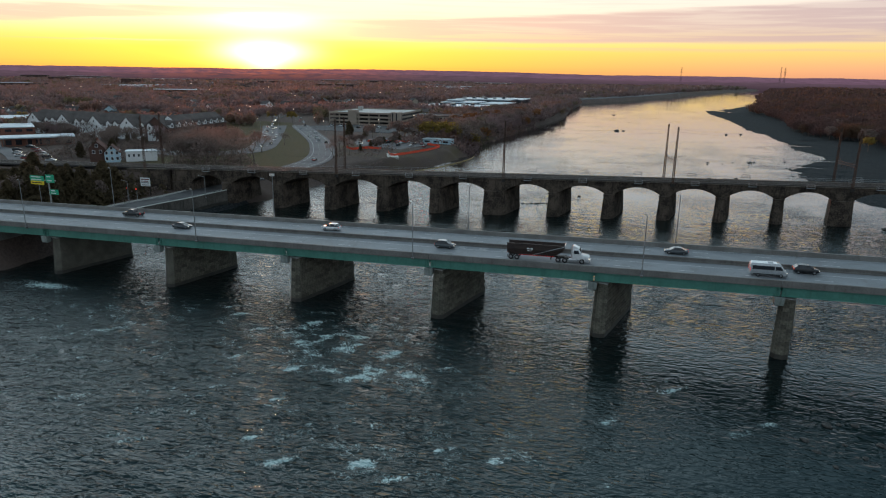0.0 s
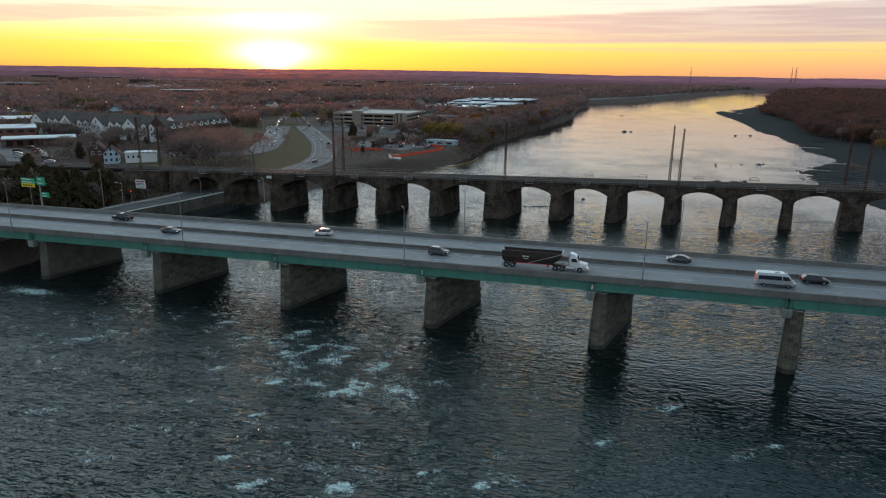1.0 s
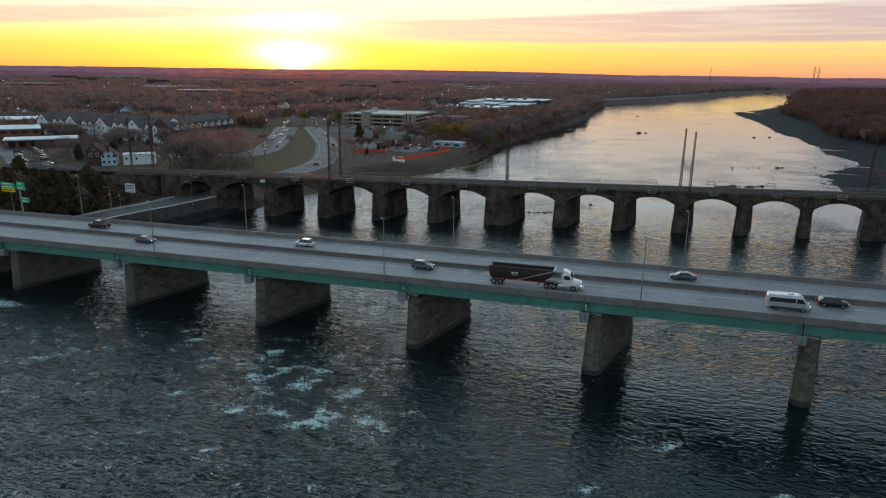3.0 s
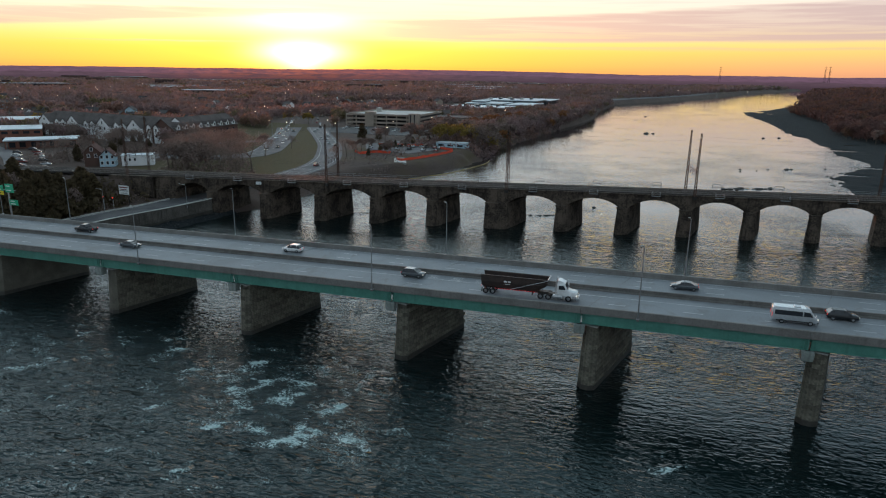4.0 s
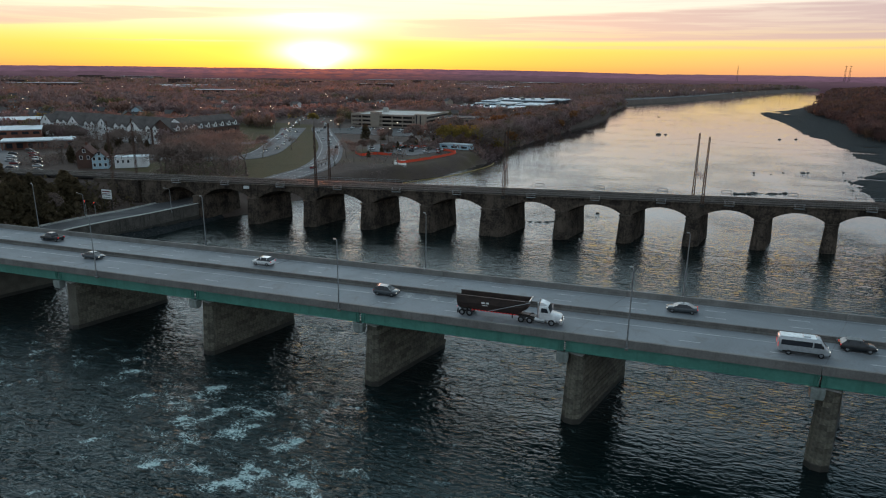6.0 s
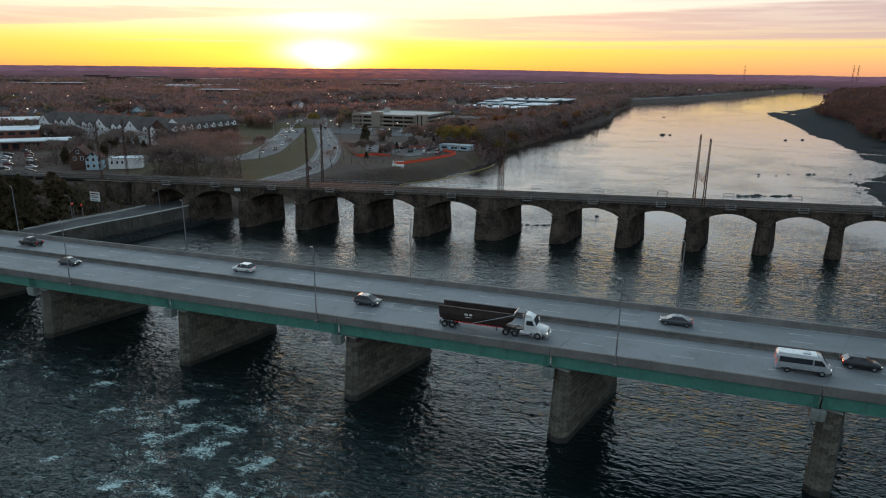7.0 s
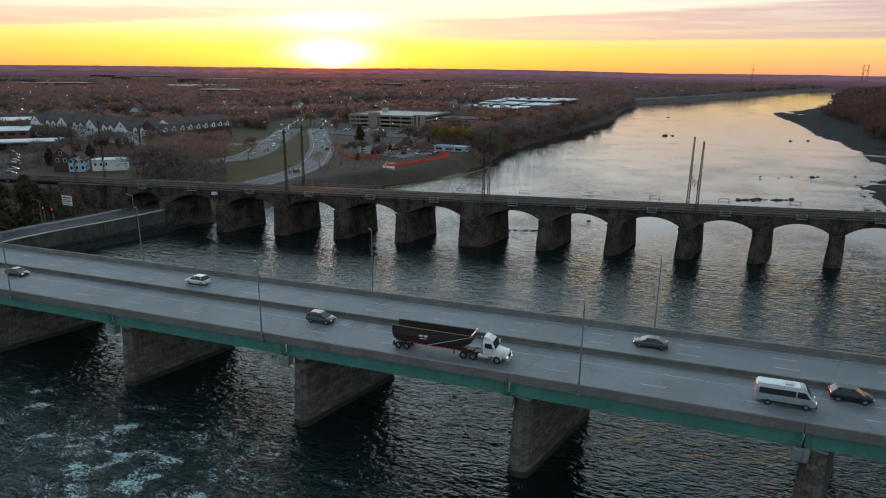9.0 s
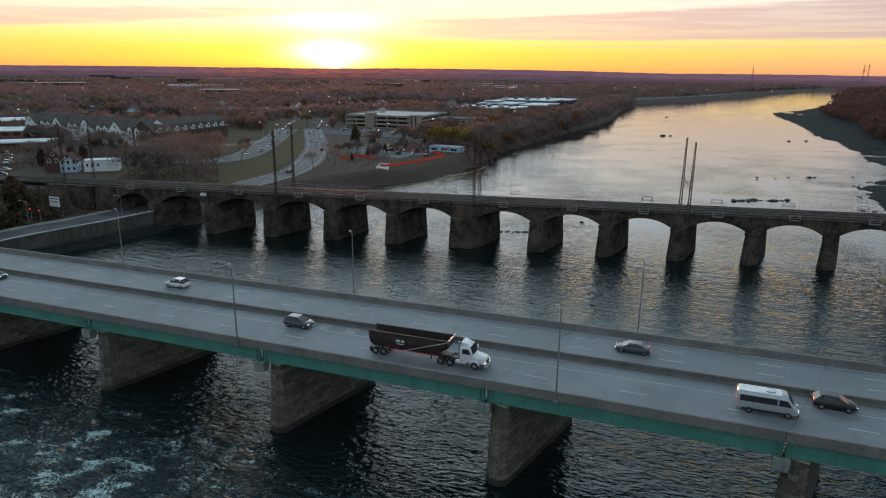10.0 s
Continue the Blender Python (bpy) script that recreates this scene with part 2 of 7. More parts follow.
def water_material():
    m = bpy.data.materials.new("river_water")
    m.use_nodes = True
    n = Net(m.node_tree)
    at = n.node("ShaderNodeTexCoord").outputs["Object"]
    rapid = n.node("ShaderNodeAttribute", attribute_name="rapid").outputs["Fac"]
    foam = n.node("ShaderNodeAttribute", attribute_name="foam").outputs["Fac"]
    near_tint = n.node("ShaderNodeAttribute", attribute_name="near_tint").outputs["Fac"]
    flow = n.vmath("MULTIPLY", at, (0.48, 1.0, 1.0))
    wide = n.noise(flow, 0.05, 3.0, 0.5, 0.6)
    gust = n.noise(flow, 0.16, 2.0, 0.5, 0.5)
    main = n.noise(flow, 0.58, 1.5, 0.5, 0.7)
    small = n.noise(n.vmath("ADD", flow, (31.0, 7.0, 0.0)), 1.45, 2.0, 0.5, 0.5)
    chop = n.noise(n.vmath("ADD", flow, (3.0, 57.0, 0.0)), 3.4, 2.0, 0.55, 0.3)
    roller = n.node("ShaderNodeAttribute", attribute_name="roller").outputs["Fac"]
    rolls = n.noise(n.vmath("MULTIPLY", at, (0.22, 1.0, 1.0)), 0.62, 1.0, 0.5, 0.6)
    crest = n.math("SUBTRACT", 1.0, n.math("ABSOLUTE", n.math("SUBTRACT", n.math("MULTIPLY", n.noise(n.vmath("ADD", flow, (11.0, 23.0, 0.0)), 0.62, 2.0, 0.45, 0.8), 2.0), 1.0)))
    h = n.math("ADD", n.math("MULTIPLY", small, 0.80), n.math("ADD", n.math("MULTIPLY", chop, 0.14), n.math("ADD", n.math("MULTIPLY", main, 0.62), n.math("MULTIPLY", crest, 0.42))))
    h = n.math("ADD", h, n.math("MULTIPLY", n.math("MULTIPLY", rolls, roller), 0.6))
    power = n.math("ADD", n.math("ADD", 0.008, n.math("MULTIPLY", n.band(wide, 0.44, 0.62), 0.035)), n.math("MULTIPLY", rapid, n.math("ADD", 0.40, n.math("MULTIPLY", gust, 0.86))))
    bmp = n.node("ShaderNodeBump", {"Height": h, "Strength": power, "Distance": 0.95})
    deep = n.mix(wide, (0.003, 0.007, 0.007), (0.006, 0.013, 0.014))
    # teal tint painted into the near water's reflections, fading past y = 165
    body = n.node("ShaderNodeBsdfPrincipled", {"Base Color": deep, "Roughness": n.math("ADD", 0.03, n.math("MULTIPLY", rapid, 0.02)), "IOR": 1.333, "Specular Tint": n.mix(near_tint, (0.95, 0.95, 1.0), (0.52, 0.88, 1.0)), "Normal": bmp.outputs[0]})
    drawn = n.vmath("MULTIPLY", at, (0.75, 1.15, 1.0))
    lace = n.noise(drawn, 1.7, 6.0, 0.70, 1.4)
    vein = n.noise(drawn, 0.8, 3.0, 0.6, 1.6)
    patch = n.noise(drawn, 0.22, 3.0, 0.55, 0.8)
    thread = n.band(n.math("SUBTRACT", 1.0, n.math("ABSOLUTE", n.math("SUBTRACT", n.math("MULTIPLY", vein, 2.0), 1.0))), 0.90, 0.98)
    blot = n.band(n.math("ADD", n.math("MULTIPLY", lace, 0.75), n.math("MULTIPLY", foam, 0.43)), 0.635, 0.775)
    fizz = n.math("MULTIPLY", n.math("ADD", n.math("MULTIPLY", n.math("MULTIPLY", thread, n.band(patch, 0.50, 0.60)), n.math("MULTIPLY", n.band(lace, 0.42, 0.56), 0.6)), blot), n.band(foam, 0.06, 0.42), clamp=True)
    white = n.node("ShaderNodeBsdfPrincipled", {"Base Color": n.mix(n.band(lace, 0.35, 0.7), (0.18, 0.34, 0.35), (0.60, 0.70, 0.71)), "Roughness": 0.6, "Normal": bmp.outputs[0]})
    s = n.node("ShaderNodeMixShader", {0: n.math("MULTIPLY", fizz, 0.92), 1: body.outputs[0], 2: white.outputs[0]})
    n.node("ShaderNodeOutputMaterial", {"Surface": s.outputs[0]})
    return m


def ground_material():
    m = bpy.data.materials.new("land")
    m.use_nodes = True
    n = Net(m.node_tree)
    at = n.node("ShaderNodeTexCoord").outputs["Object"]
    gravel = n.node("ShaderNodeAttribute", attribute_name="gravel").outputs["Fac"]
    grass = n.node("ShaderNodeAttribute", attribute_name="grass").outputs["Fac"]
    fine = n.noise(at, 1.6, 7.0, 0.65)
    wide = n.noise(at, 0.035, 5.0, 0.6, 0.5)
    soil = n.mix(n.band(fine, 0.35, 0.65), (0.060, 0.046, 0.042), (0.105, 0.080, 0.072))
    soil = n.mix(n.band(wide, 0.42, 0.6), soil, (0.100, 0.074, 0.064))
    turf = n.mix(n.band(fine, 0.3, 0.7), (0.062, 0.054, 0.030), (0.098, 0.080, 0.044))
    shingle = n.mix(n.band(n.noise(at, 0.9, 8.0, 0.75), 0.35, 0.68), (0.013, 0.016, 0.018), (0.034, 0.038, 0.041))
    c = n.mix(n.band(n.math("ADD", grass, n.math("MULTIPLY", n.math("SUBTRACT", wide, 0.5), 0.8)), 0.35, 0.7), soil, turf)
    c = n.mix(n.band(n.math("ADD", gravel, n.math("MULTIPLY", n.math("SUBTRACT", fine, 0.5), 0.5)), 0.4, 0.6), c, shingle)
    bmp = n.node("ShaderNodeBump", {"Height": fine, "Strength": 0.5, "Distance": 0.4})
    b = n.node("ShaderNodeBsdfPrincipled", {"Base Color": c, "Roughness": 0.92, "Specular IOR Level": 0.06, "Normal": bmp.outputs[0]})
    n.node("ShaderNodeOutputMaterial", {"Surface": b.outputs[0]})
    return m


WATER, LAND = water_material(), ground_material()
CONCRETE = material("concrete", (0.205, 0.20, 0.192), (0.135, 0.13, 0.125), 0.85, 4.0, 0.3, 0.2, streak=0.35, stain=(0.10, 0.095, 0.085))
PALE_CONCRETE = material("pale_concrete", (0.46, 0.46, 0.44), (0.33, 0.33, 0.32), 0.8, 4.0, 0.5, 0.15)
BEARING_CONCRETE = material("bearing_concrete", (0.300, 0.335, 0.325), (0.185, 0.215, 0.205), 0.85, 4.0, 0.6, 0.15, streak=0.5, stain=(0.10, 0.12, 0.11))
WALL_CONCRETE = material("old_wall_concrete", (0.125, 0.112, 0.100), (0.050, 0.045, 0.040), 0.9, 2.0, 0.22, 0.35, streak=0.95, stain=(0.030, 0.028, 0.026))
STAINED_CONCRETE = material("stained_concrete", (0.150, 0.142, 0.135), (0.090, 0.085, 0.080), 0.88, 4.0, 0.4, 0.2, streak=0.4, stain=(0.06, 0.056, 0.05))
WORN_JOINT = material("worn_joint_steel", (0.15, 0.15, 0.155), (0.10, 0.10, 0.105), 0.7, 6.0, 0.5, 0.1)
ROADWAY = material("worn_roadway", (0.206, 0.222, 0.244), (0.152, 0.164, 0.180), 0.7, 5.0, 0.12, 0.1, stain=(0.145, 0.145, 0.15), gloss=0.3)
ASPHALT = material("asphalt", (0.10, 0.10, 0.105), (0.055, 0.055, 0.06), 0.85, 6.0, 0.15, 0.15, gloss=0.12)
PALE_ASPHALT = material("pale_asphalt", (0.165, 0.16, 0.165), (0.105, 0.102, 0.11), 0.85, 6.0, 0.1, 0.1, gloss=0.12)
ROAD_PAINT = material("road_paint", (0.50, 0.51, 0.52), (0.29, 0.30, 0.31), 0.7, 6.0, 1.0, 0.05, gloss=0.1)
GREEN_STEEL = material("green_girder_paint", (0.082, 0.255, 0.210), (0.058, 0.195, 0.162), 0.5, 2.0, 0.25, 0.05, streak=0.25, stain=(0.02, 0.07, 0.05))
DARK_STEEL = material("dark_steel", (0.05, 0.045, 0.042), (0.022, 0.02, 0.02), 0.6, 5.0, 0.6, 0.1, metal=0.3)
RUST_STEEL = material("rusted_mast_steel", (0.11, 0.05, 0.032), (0.045, 0.024, 0.018), 0.75, 4.0, 0.5, 0.15)
GALVANISED = material("galvanised_steel", (0.42, 0.43, 0.44), (0.28, 0.29, 0.30), 0.45, 6.0, 0.6, 0.04, metal=0.6)
LAMP_STEEL = material("lamp_post_steel", (0.26, 0.27, 0.28), (0.17, 0.18, 0.19), 0.5, 6.0, 0.6, 0.04, metal=0.3)
RAIL_STEEL = material("rail_steel", (0.17, 0.15, 0.14), (0.09, 0.08, 0.075), 0.5, 6.0, 0.4, 0.05, metal=0.7)
STONE = material("pier_stone", (0.255, 0.238, 0.192), (0.120, 0.112, 0.090), 0.9, 2.6, 0.35, 0.55, vary=0.55, streak=0.6, stain=(0.070, 0.064, 0.046))
MORTAR = material("pier_mortar", (0.150, 0.140, 0.116), (0.085, 0.079, 0.066), 0.95, 5.0, 0.4, 0.2)
OLD_STONE = material("railway_stone", (0.135, 0.106, 0.086), (0.030, 0.025, 0.022), 0.92, 1.6, 0.30, 0.9, streak=0.75, stain=(0.030, 0.024, 0.021), gloss=0.12)
BALLAST = material("ballast", (0.040, 0.036, 0.035), (0.019, 0.017, 0.017), 0.95, 9.0, 0.3, 0.5, gloss=0.12)
SLEEPER = material("sleeper_wood", (0.055, 0.048, 0.043), (0.028, 0.025, 0.023), 0.9, 5.0, 0.6, 0.2, gloss=0.12)
BARK = material("bark", (0.20, 0.160, 0.138), (0.10, 0.080, 0.068), 0.95, 5.0, 0.8, 0.3, gloss=0.12)
TWIG_BROWN = foliage("twigs_and_dry_leaves", (0.27, 0.205, 0.185), (0.15, 0.115, 0.105), 0.28)
TWIG_RUST = foliage("rust_leaves", (0.32, 0.15, 0.06), (0.14, 0.072, 0.042))
TWIG_GOLD = foliage("yellow_leaves", (0.38, 0.27, 0.07), (0.16, 0.12, 0.045))
EVERGREEN = foliage("evergreen", (0.135, 0.104, 0.062), (0.058, 0.048, 0.034), 0.30)
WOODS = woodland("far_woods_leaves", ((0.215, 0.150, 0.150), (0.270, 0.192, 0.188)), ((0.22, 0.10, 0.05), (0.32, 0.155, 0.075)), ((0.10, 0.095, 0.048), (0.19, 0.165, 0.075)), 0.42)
# east-bank woods: the weaker light there is put into darker tones
DIM_EAST_WOODS = woodland("dim_east_woods_leaves", ((0.098, 0.062, 0.060), (0.150, 0.098, 0.092)), ((0.15, 0.075, 0.042), (0.23, 0.115, 0.060)), ((0.085, 0.062, 0.044), (0.145, 0.105, 0.068)), 0.6)
BAR_STONE = material("gravel_bar_stone", (0.055, 0.058, 0.060), (0.020, 0.022, 0.024), 0.85, 3.0, 0.6, 0.3, gloss=0.15)
WET_STONE = material("wet_dark_stone", (0.050, 0.047, 0.040), (0.024, 0.023, 0.021), 0.45, 3.0, 0.5, 0.3)
ROCK = material("river_rock", (0.052, 0.049, 0.046), (0.020, 0.019, 0.018), 0.7, 3.0, 0.6, 0.5)
WHITE_SIDING = material("white_siding", (0.82, 0.83, 0.84), (0.70, 0.72, 0.74), 0.7, 2.0, 0.2, 0.05)
BLUE_SIDING = material("pale_blue_siding", (0.48, 0.66, 0.76), (0.36, 0.52, 0.62), 0.7, 2.0, 0.2, 0.05)
BRICK = material("brick_wall", (0.24, 0.10, 0.07), (0.14, 0.058, 0.043), 0.9, 7.0, 0.2, 0.2)
TAN_WALL = material("tan_wall", (0.36, 0.30, 0.25), (0.26, 0.215, 0.18), 0.85, 3.0, 0.1, 0.1)
SHINGLE = material("grey_shingles", (0.125, 0.108, 0.105), (0.078, 0.068, 0.066), 0.9, 4.0, 0.2, 0.25, gloss=0.12)
MAROON_ROOF = material("maroon_shingles", (0.105, 0.052, 0.045), (0.062, 0.034, 0.030), 0.9, 4.0, 0.2, 0.2, gloss=0.12)
DARK_BRICK = material("dark_brick", (0.125, 0.066, 0.052), (0.075, 0.042, 0.034), 0.9, 7.0, 0.2, 0.2)
DARK_ROOF = material("dark_roof", (0.09, 0.085, 0.085), (0.05, 0.047, 0.05), 0.9, 4.0, 0.2, 0.2, gloss=0.12)
PALE_ROOF = material("pale_membrane_roof", (0.50, 0.57, 0.62), (0.36, 0.42, 0.47), 0.6, 1.0, 0.05, 0.05)
BLUE_GREY_ROOF = material("blue_grey_roof", (0.24, 0.28, 0.33), (0.16, 0.19, 0.23), 0.7, 1.0, 0.05, 0.05)
GLASS_DARK = plain("dark_window_glass", (0.03, 0.035, 0.045), 0.08)
ORANGE_NET = plain("orange_plastic_fence", (0.85, 0.08, 0.03), 0.6)
YELLOW_BOOM = plain("yellow_boom", (0.40, 0.28, 0.08), 0.7)
SIGN_GREEN = plain("sign_green", (0.02, 0.44, 0.25), 0.45)
SIGN_YELLOW = plain("sign_yellow", (0.80, 0.60, 0.02), 0.45)
SIGN_WHITE = plain("sign_white", (0.80, 0.82, 0.82), 0.45)
RUBBER = plain("tyre_rubber", (0.02, 0.02, 0.022), 0.85)
RIM = plain("wheel_rim", (0.55, 0.56, 0.58), 0.3, 0.8)
CAR_WHITE = plain("white_car_paint", (0.76, 0.78, 0.80), 0.25)
CAR_SILVER = plain("silver_car_paint", (0.52, 0.55, 0.58), 0.25, 0.4)
CAR_BLACK = plain("black_car_paint", (0.018, 0.02, 0.024), 0.2)
CAR_GREY = plain("grey_car_paint", (0.10, 0.115, 0.13), 0.22, 0.3)
CAR_RED = plain("dark_red_car_paint", (0.20, 0.03, 0.03), 0.25)
TRAILER_BROWN = material("dark_trailer_steel", (0.055, 0.035, 0.03), (0.028, 0.02, 0.018), 0.6, 3.0, 0.5, 0.1)
RED_LENS = plain("red_lens", (0.75, 0.03, 0.03), 0.3, glow=0.5)
TAIL_LENS = plain("tail_lamp", (0.8, 0.02, 0.02), 0.3, glow=0.35)
HEAD_LENS = plain("head_lamp", (1.0, 0.94, 0.82), 0.2, glow=0.9)
BRIGHT_HEAD = plain("lit_head_lamp", (1.0, 0.90, 0.72), 0.2, glow=3.0)
LAMP_GLASS = plain("lamp_glass", (0.42, 0.43, 0.43), 0.3)
LAMP_LIT = plain("lit_lamp", (1.0, 0.74, 0.50), 0.3, glow=3.0)
SIGNAL_RED = plain("red_signal", (1.0, 0.05, 0.03), 0.3, glow=1.6)


# ---- building blocks ----
def box(bm, x0, x1, y0, y1, z0, z1, m=None):
    vs = [bm.verts.new((x, y, z)) for x, y, z in ((x0, y0, z0), (x1, y0, z0), (x1, y1, z0), (x0, y1, z0), (x0, y0, z1), (x1, y0, z1), (x1, y1, z1), (x0, y1, z1))]
    for f in ((3, 2, 1, 0), (4, 5, 6, 7), (0, 1, 5, 4), (1, 2, 6, 5), (2, 3, 7, 6), (3, 0, 4, 7)):
        bm.faces.new([vs[i] for i in f])
    if m is not None:
        for v in vs:
            v.co = m @ v.co
    return bm


def loft(bm, rings, closed=True, caps=True):
    """Joins rings of points (all of one length) with quads."""
    rows = [[bm.verts.new(p) for p in r] for r in rings]
    n = len(rows[0])
    for a, b in zip(rows, rows[1:]):
        for i in range(n if closed else n - 1):
            j = (i + 1) % n
            bm.faces.new((a[i], a[j], b[j], b[i]))
    if caps and closed:
        bm.faces.new(list(reversed(rows[0])))
        bm.faces.new(rows[-1])
    return bm


def rod(bm, a, b, r0, r1=None, n=6):
    a, b = Vector(a), Vector(b)
    r1 = r0 if r1 is None else r1
    d = (b - a).normalized()
    s = d.cross(Vector((0, 0, 1)) if abs(d.z) < 0.95 else Vector((1, 0, 0))).normalized()
    q = d.cross(s)
    loft(bm, [[p + (s * math.cos(k * math.tau / n) + q * math.sin(k * math.tau / n)) * r for k in range(n)] for p, r in ((a, r0), (b, r1))])
    return bm


def prism(bm, outline, axis, lo, hi):
    """Extrudes a closed outline of 2D points along an axis: 'y' takes (x, z), 'x' takes (y, z), 'z' takes (x, y)."""
    def at(p, d):
        return {"y": (p[0], d, p[1]), "x": (d, p[0], p[1]), "z": (p[0], p[1], d)}[axis]
    return loft(bm, [[at(p, lo) for p in outline], [at(p, hi) for p in outline]])


def mesh_of(bm, name, mat_, bevel=0.0, smooth=False):
    bmesh.ops.recalc_face_normals(bm, faces=bm.faces)
    if bevel:
        bmesh.ops.bevel(bm, geom=[e for e in bm.edges if e.calc_face_angle(0) > 0.5], offset=bevel, segments=1, affect="EDGES", clamp_overlap=True)
    me = bpy.data.meshes.new(name)
    bm.to_mesh(me)
    bm.free()
    me.materials.append(mat_)
    if smooth:
        me.shade_smooth()
    return me


def part(name, bm, mat_, parent, label="", bevel=0.0, smooth=False):
    ob = new(name, bm if isinstance(bm, bpy.types.Mesh) else mesh_of(bm, name, mat_, bevel, smooth))
    ob.parent = parent
    return tagged(ob, label)


def thing(name, label, category, group="", kind="", at=None):
    ob = new(name)
    ob.empty_display_size = 0.5
    if at is not None:
        ob.matrix_basis = at
    return tagged(ob, label, category, group, kind)


def solid(name, bm, mat_, label, category, group="", kind="", bevel=0.0, smooth=False, at=None):
    ob = new(name, bm if isinstance(bm, bpy.types.Mesh) else mesh_of(bm, name, mat_, bevel, smooth))
    if at is not None:
        ob.matrix_basis = at
    return tagged(ob, label, category, group, kind)


def sheet(name, xs, ys, zz, mat_, attributes=()):
    """A grid over xs and ys with heights zz[y, x]."""
    gx, gy = np.meshgrid(xs, ys)
    co = np.stack([gx, gy, zz], -1).reshape(-1, 3)
    ny, nx = gx.shape
    idx = np.arange(ny * nx).reshape(ny, nx)
    quads = np.stack([idx[:-1, :-1], idx[:-1, 1:], idx[1:, 1:], idx[1:, :-1]], -1).reshape(-1, 4)
    return soup(name, co, quads, mat_, attributes, True)


def soup(name, co, polys, mat_, attributes=(), smooth=False):
    """A mesh from arrays of points and of equal polygons."""
    me = bpy.data.meshes.new(name)
    k = polys.shape[1]
    me.vertices.add(len(co))
    me.vertices.foreach_set("co", np.ascontiguousarray(co, dtype=np.float32).ravel())
    me.loops.add(polys.size)
    me.loops.foreach_set("vertex_index", np.ascontiguousarray(polys, dtype=np.int32).ravel())
    me.polygons.add(len(polys))
    me.polygons.foreach_set("loop_start", np.arange(0, polys.size, k, dtype=np.int32))
    for key, values in attributes:
        layer = me.attributes.new(key, "FLOAT", "POINT")
        layer.data.foreach_set("value", np.ascontiguousarray(values, dtype=np.float32).ravel())
    me.update(calc_edges=True)
    me.validate()
    me.materials.append(mat_)
    if smooth:
        me.shade_smooth()
    return me


def lattice_noise(x, y, seed):
    """Smooth random heights between -1 and 1, for arrays."""
    xi, yi = np.floor(x).astype(np.int64), np.floor(y).astype(np.int64)
    fx, fy = x - xi, y - yi
    fx, fy = fx * fx * (3 - 2 * fx), fy * fy * (3 - 2 * fy)

    def corner(i, j):
        h = (i * 374761393 + j * 668265263 + seed * 974634781) & 0x7FFFFFFF
        h = ((h ^ (h >> 13)) * 1274126177) & 0x7FFFFFFF
        return ((h ^ (h >> 16)) & 0xFFFF) / 32767.5 - 1.0
    a, b, c, d = corner(xi, yi), corner(xi + 1, yi), corner(xi, yi + 1), corner(xi + 1, yi + 1)
    return (a * (1 - fx) + b * fx) * (1 - fy) + (c * (1 - fx) + d * fx) * fy


def smoothstep(v, lo, hi):
    k = np.clip((v - lo) / (hi - lo), 0, 1)
    return k * k * (3 - 2 * k)

# ---- river, banks and land ----
BANK_L = np.array([(-700, -260), (0, -215), (80, -172), (120, -144), (150, -144), (175, -142.5), (190, -137.5), (208, -134.5), (222, -134), (260, -130), (314, -112), (335, -100), (395, -92),
                   (460, -100), (537, -94), (650, -86), (832, -73), (1017, -85), (1260, -83), (1422, -19), (1729, 83), (2223, 205), (2816, 400), (2936, 470), (3300, 560)], float)
BANK_R = np.array([(-700, 330), (100, 240), (190, 150), (214, 92), (238, 80), (248, 104), (268, 122), (285, 104), (305, 94), (374, 91), (412, 96), (428, 103), (450, 117), (482, 127), (515, 124), (530, 119), (589, 126), (602, 121), (660, 125), (706, 116),
                   (845, 118), (1050, 110), (1101, 114), (1202, 160), (1377, 217), (1717, 293), (2836, 507), (2950, 520), (3300, 565)], float)


# pools left on the gravel bar
POOLS = [(111, 384, 4, 2), (127, 459, 4, 3), (131, 434, 4, 2), (109, 421, 5, 2), (120, 404, 3, 1.6), (138, 1115, 7, 16), (147, 1075, 5, 11), (203, 1235, 9, 18), (133, 560, 8, 5), (150, 610, 10, 5)]


def shelf(y):
    """Level of the west bank, which is lower beside the river wall."""
    return np.interp(y, [60, 145, 208, 275], [4.4, 4.6, 5.5, 6.4])


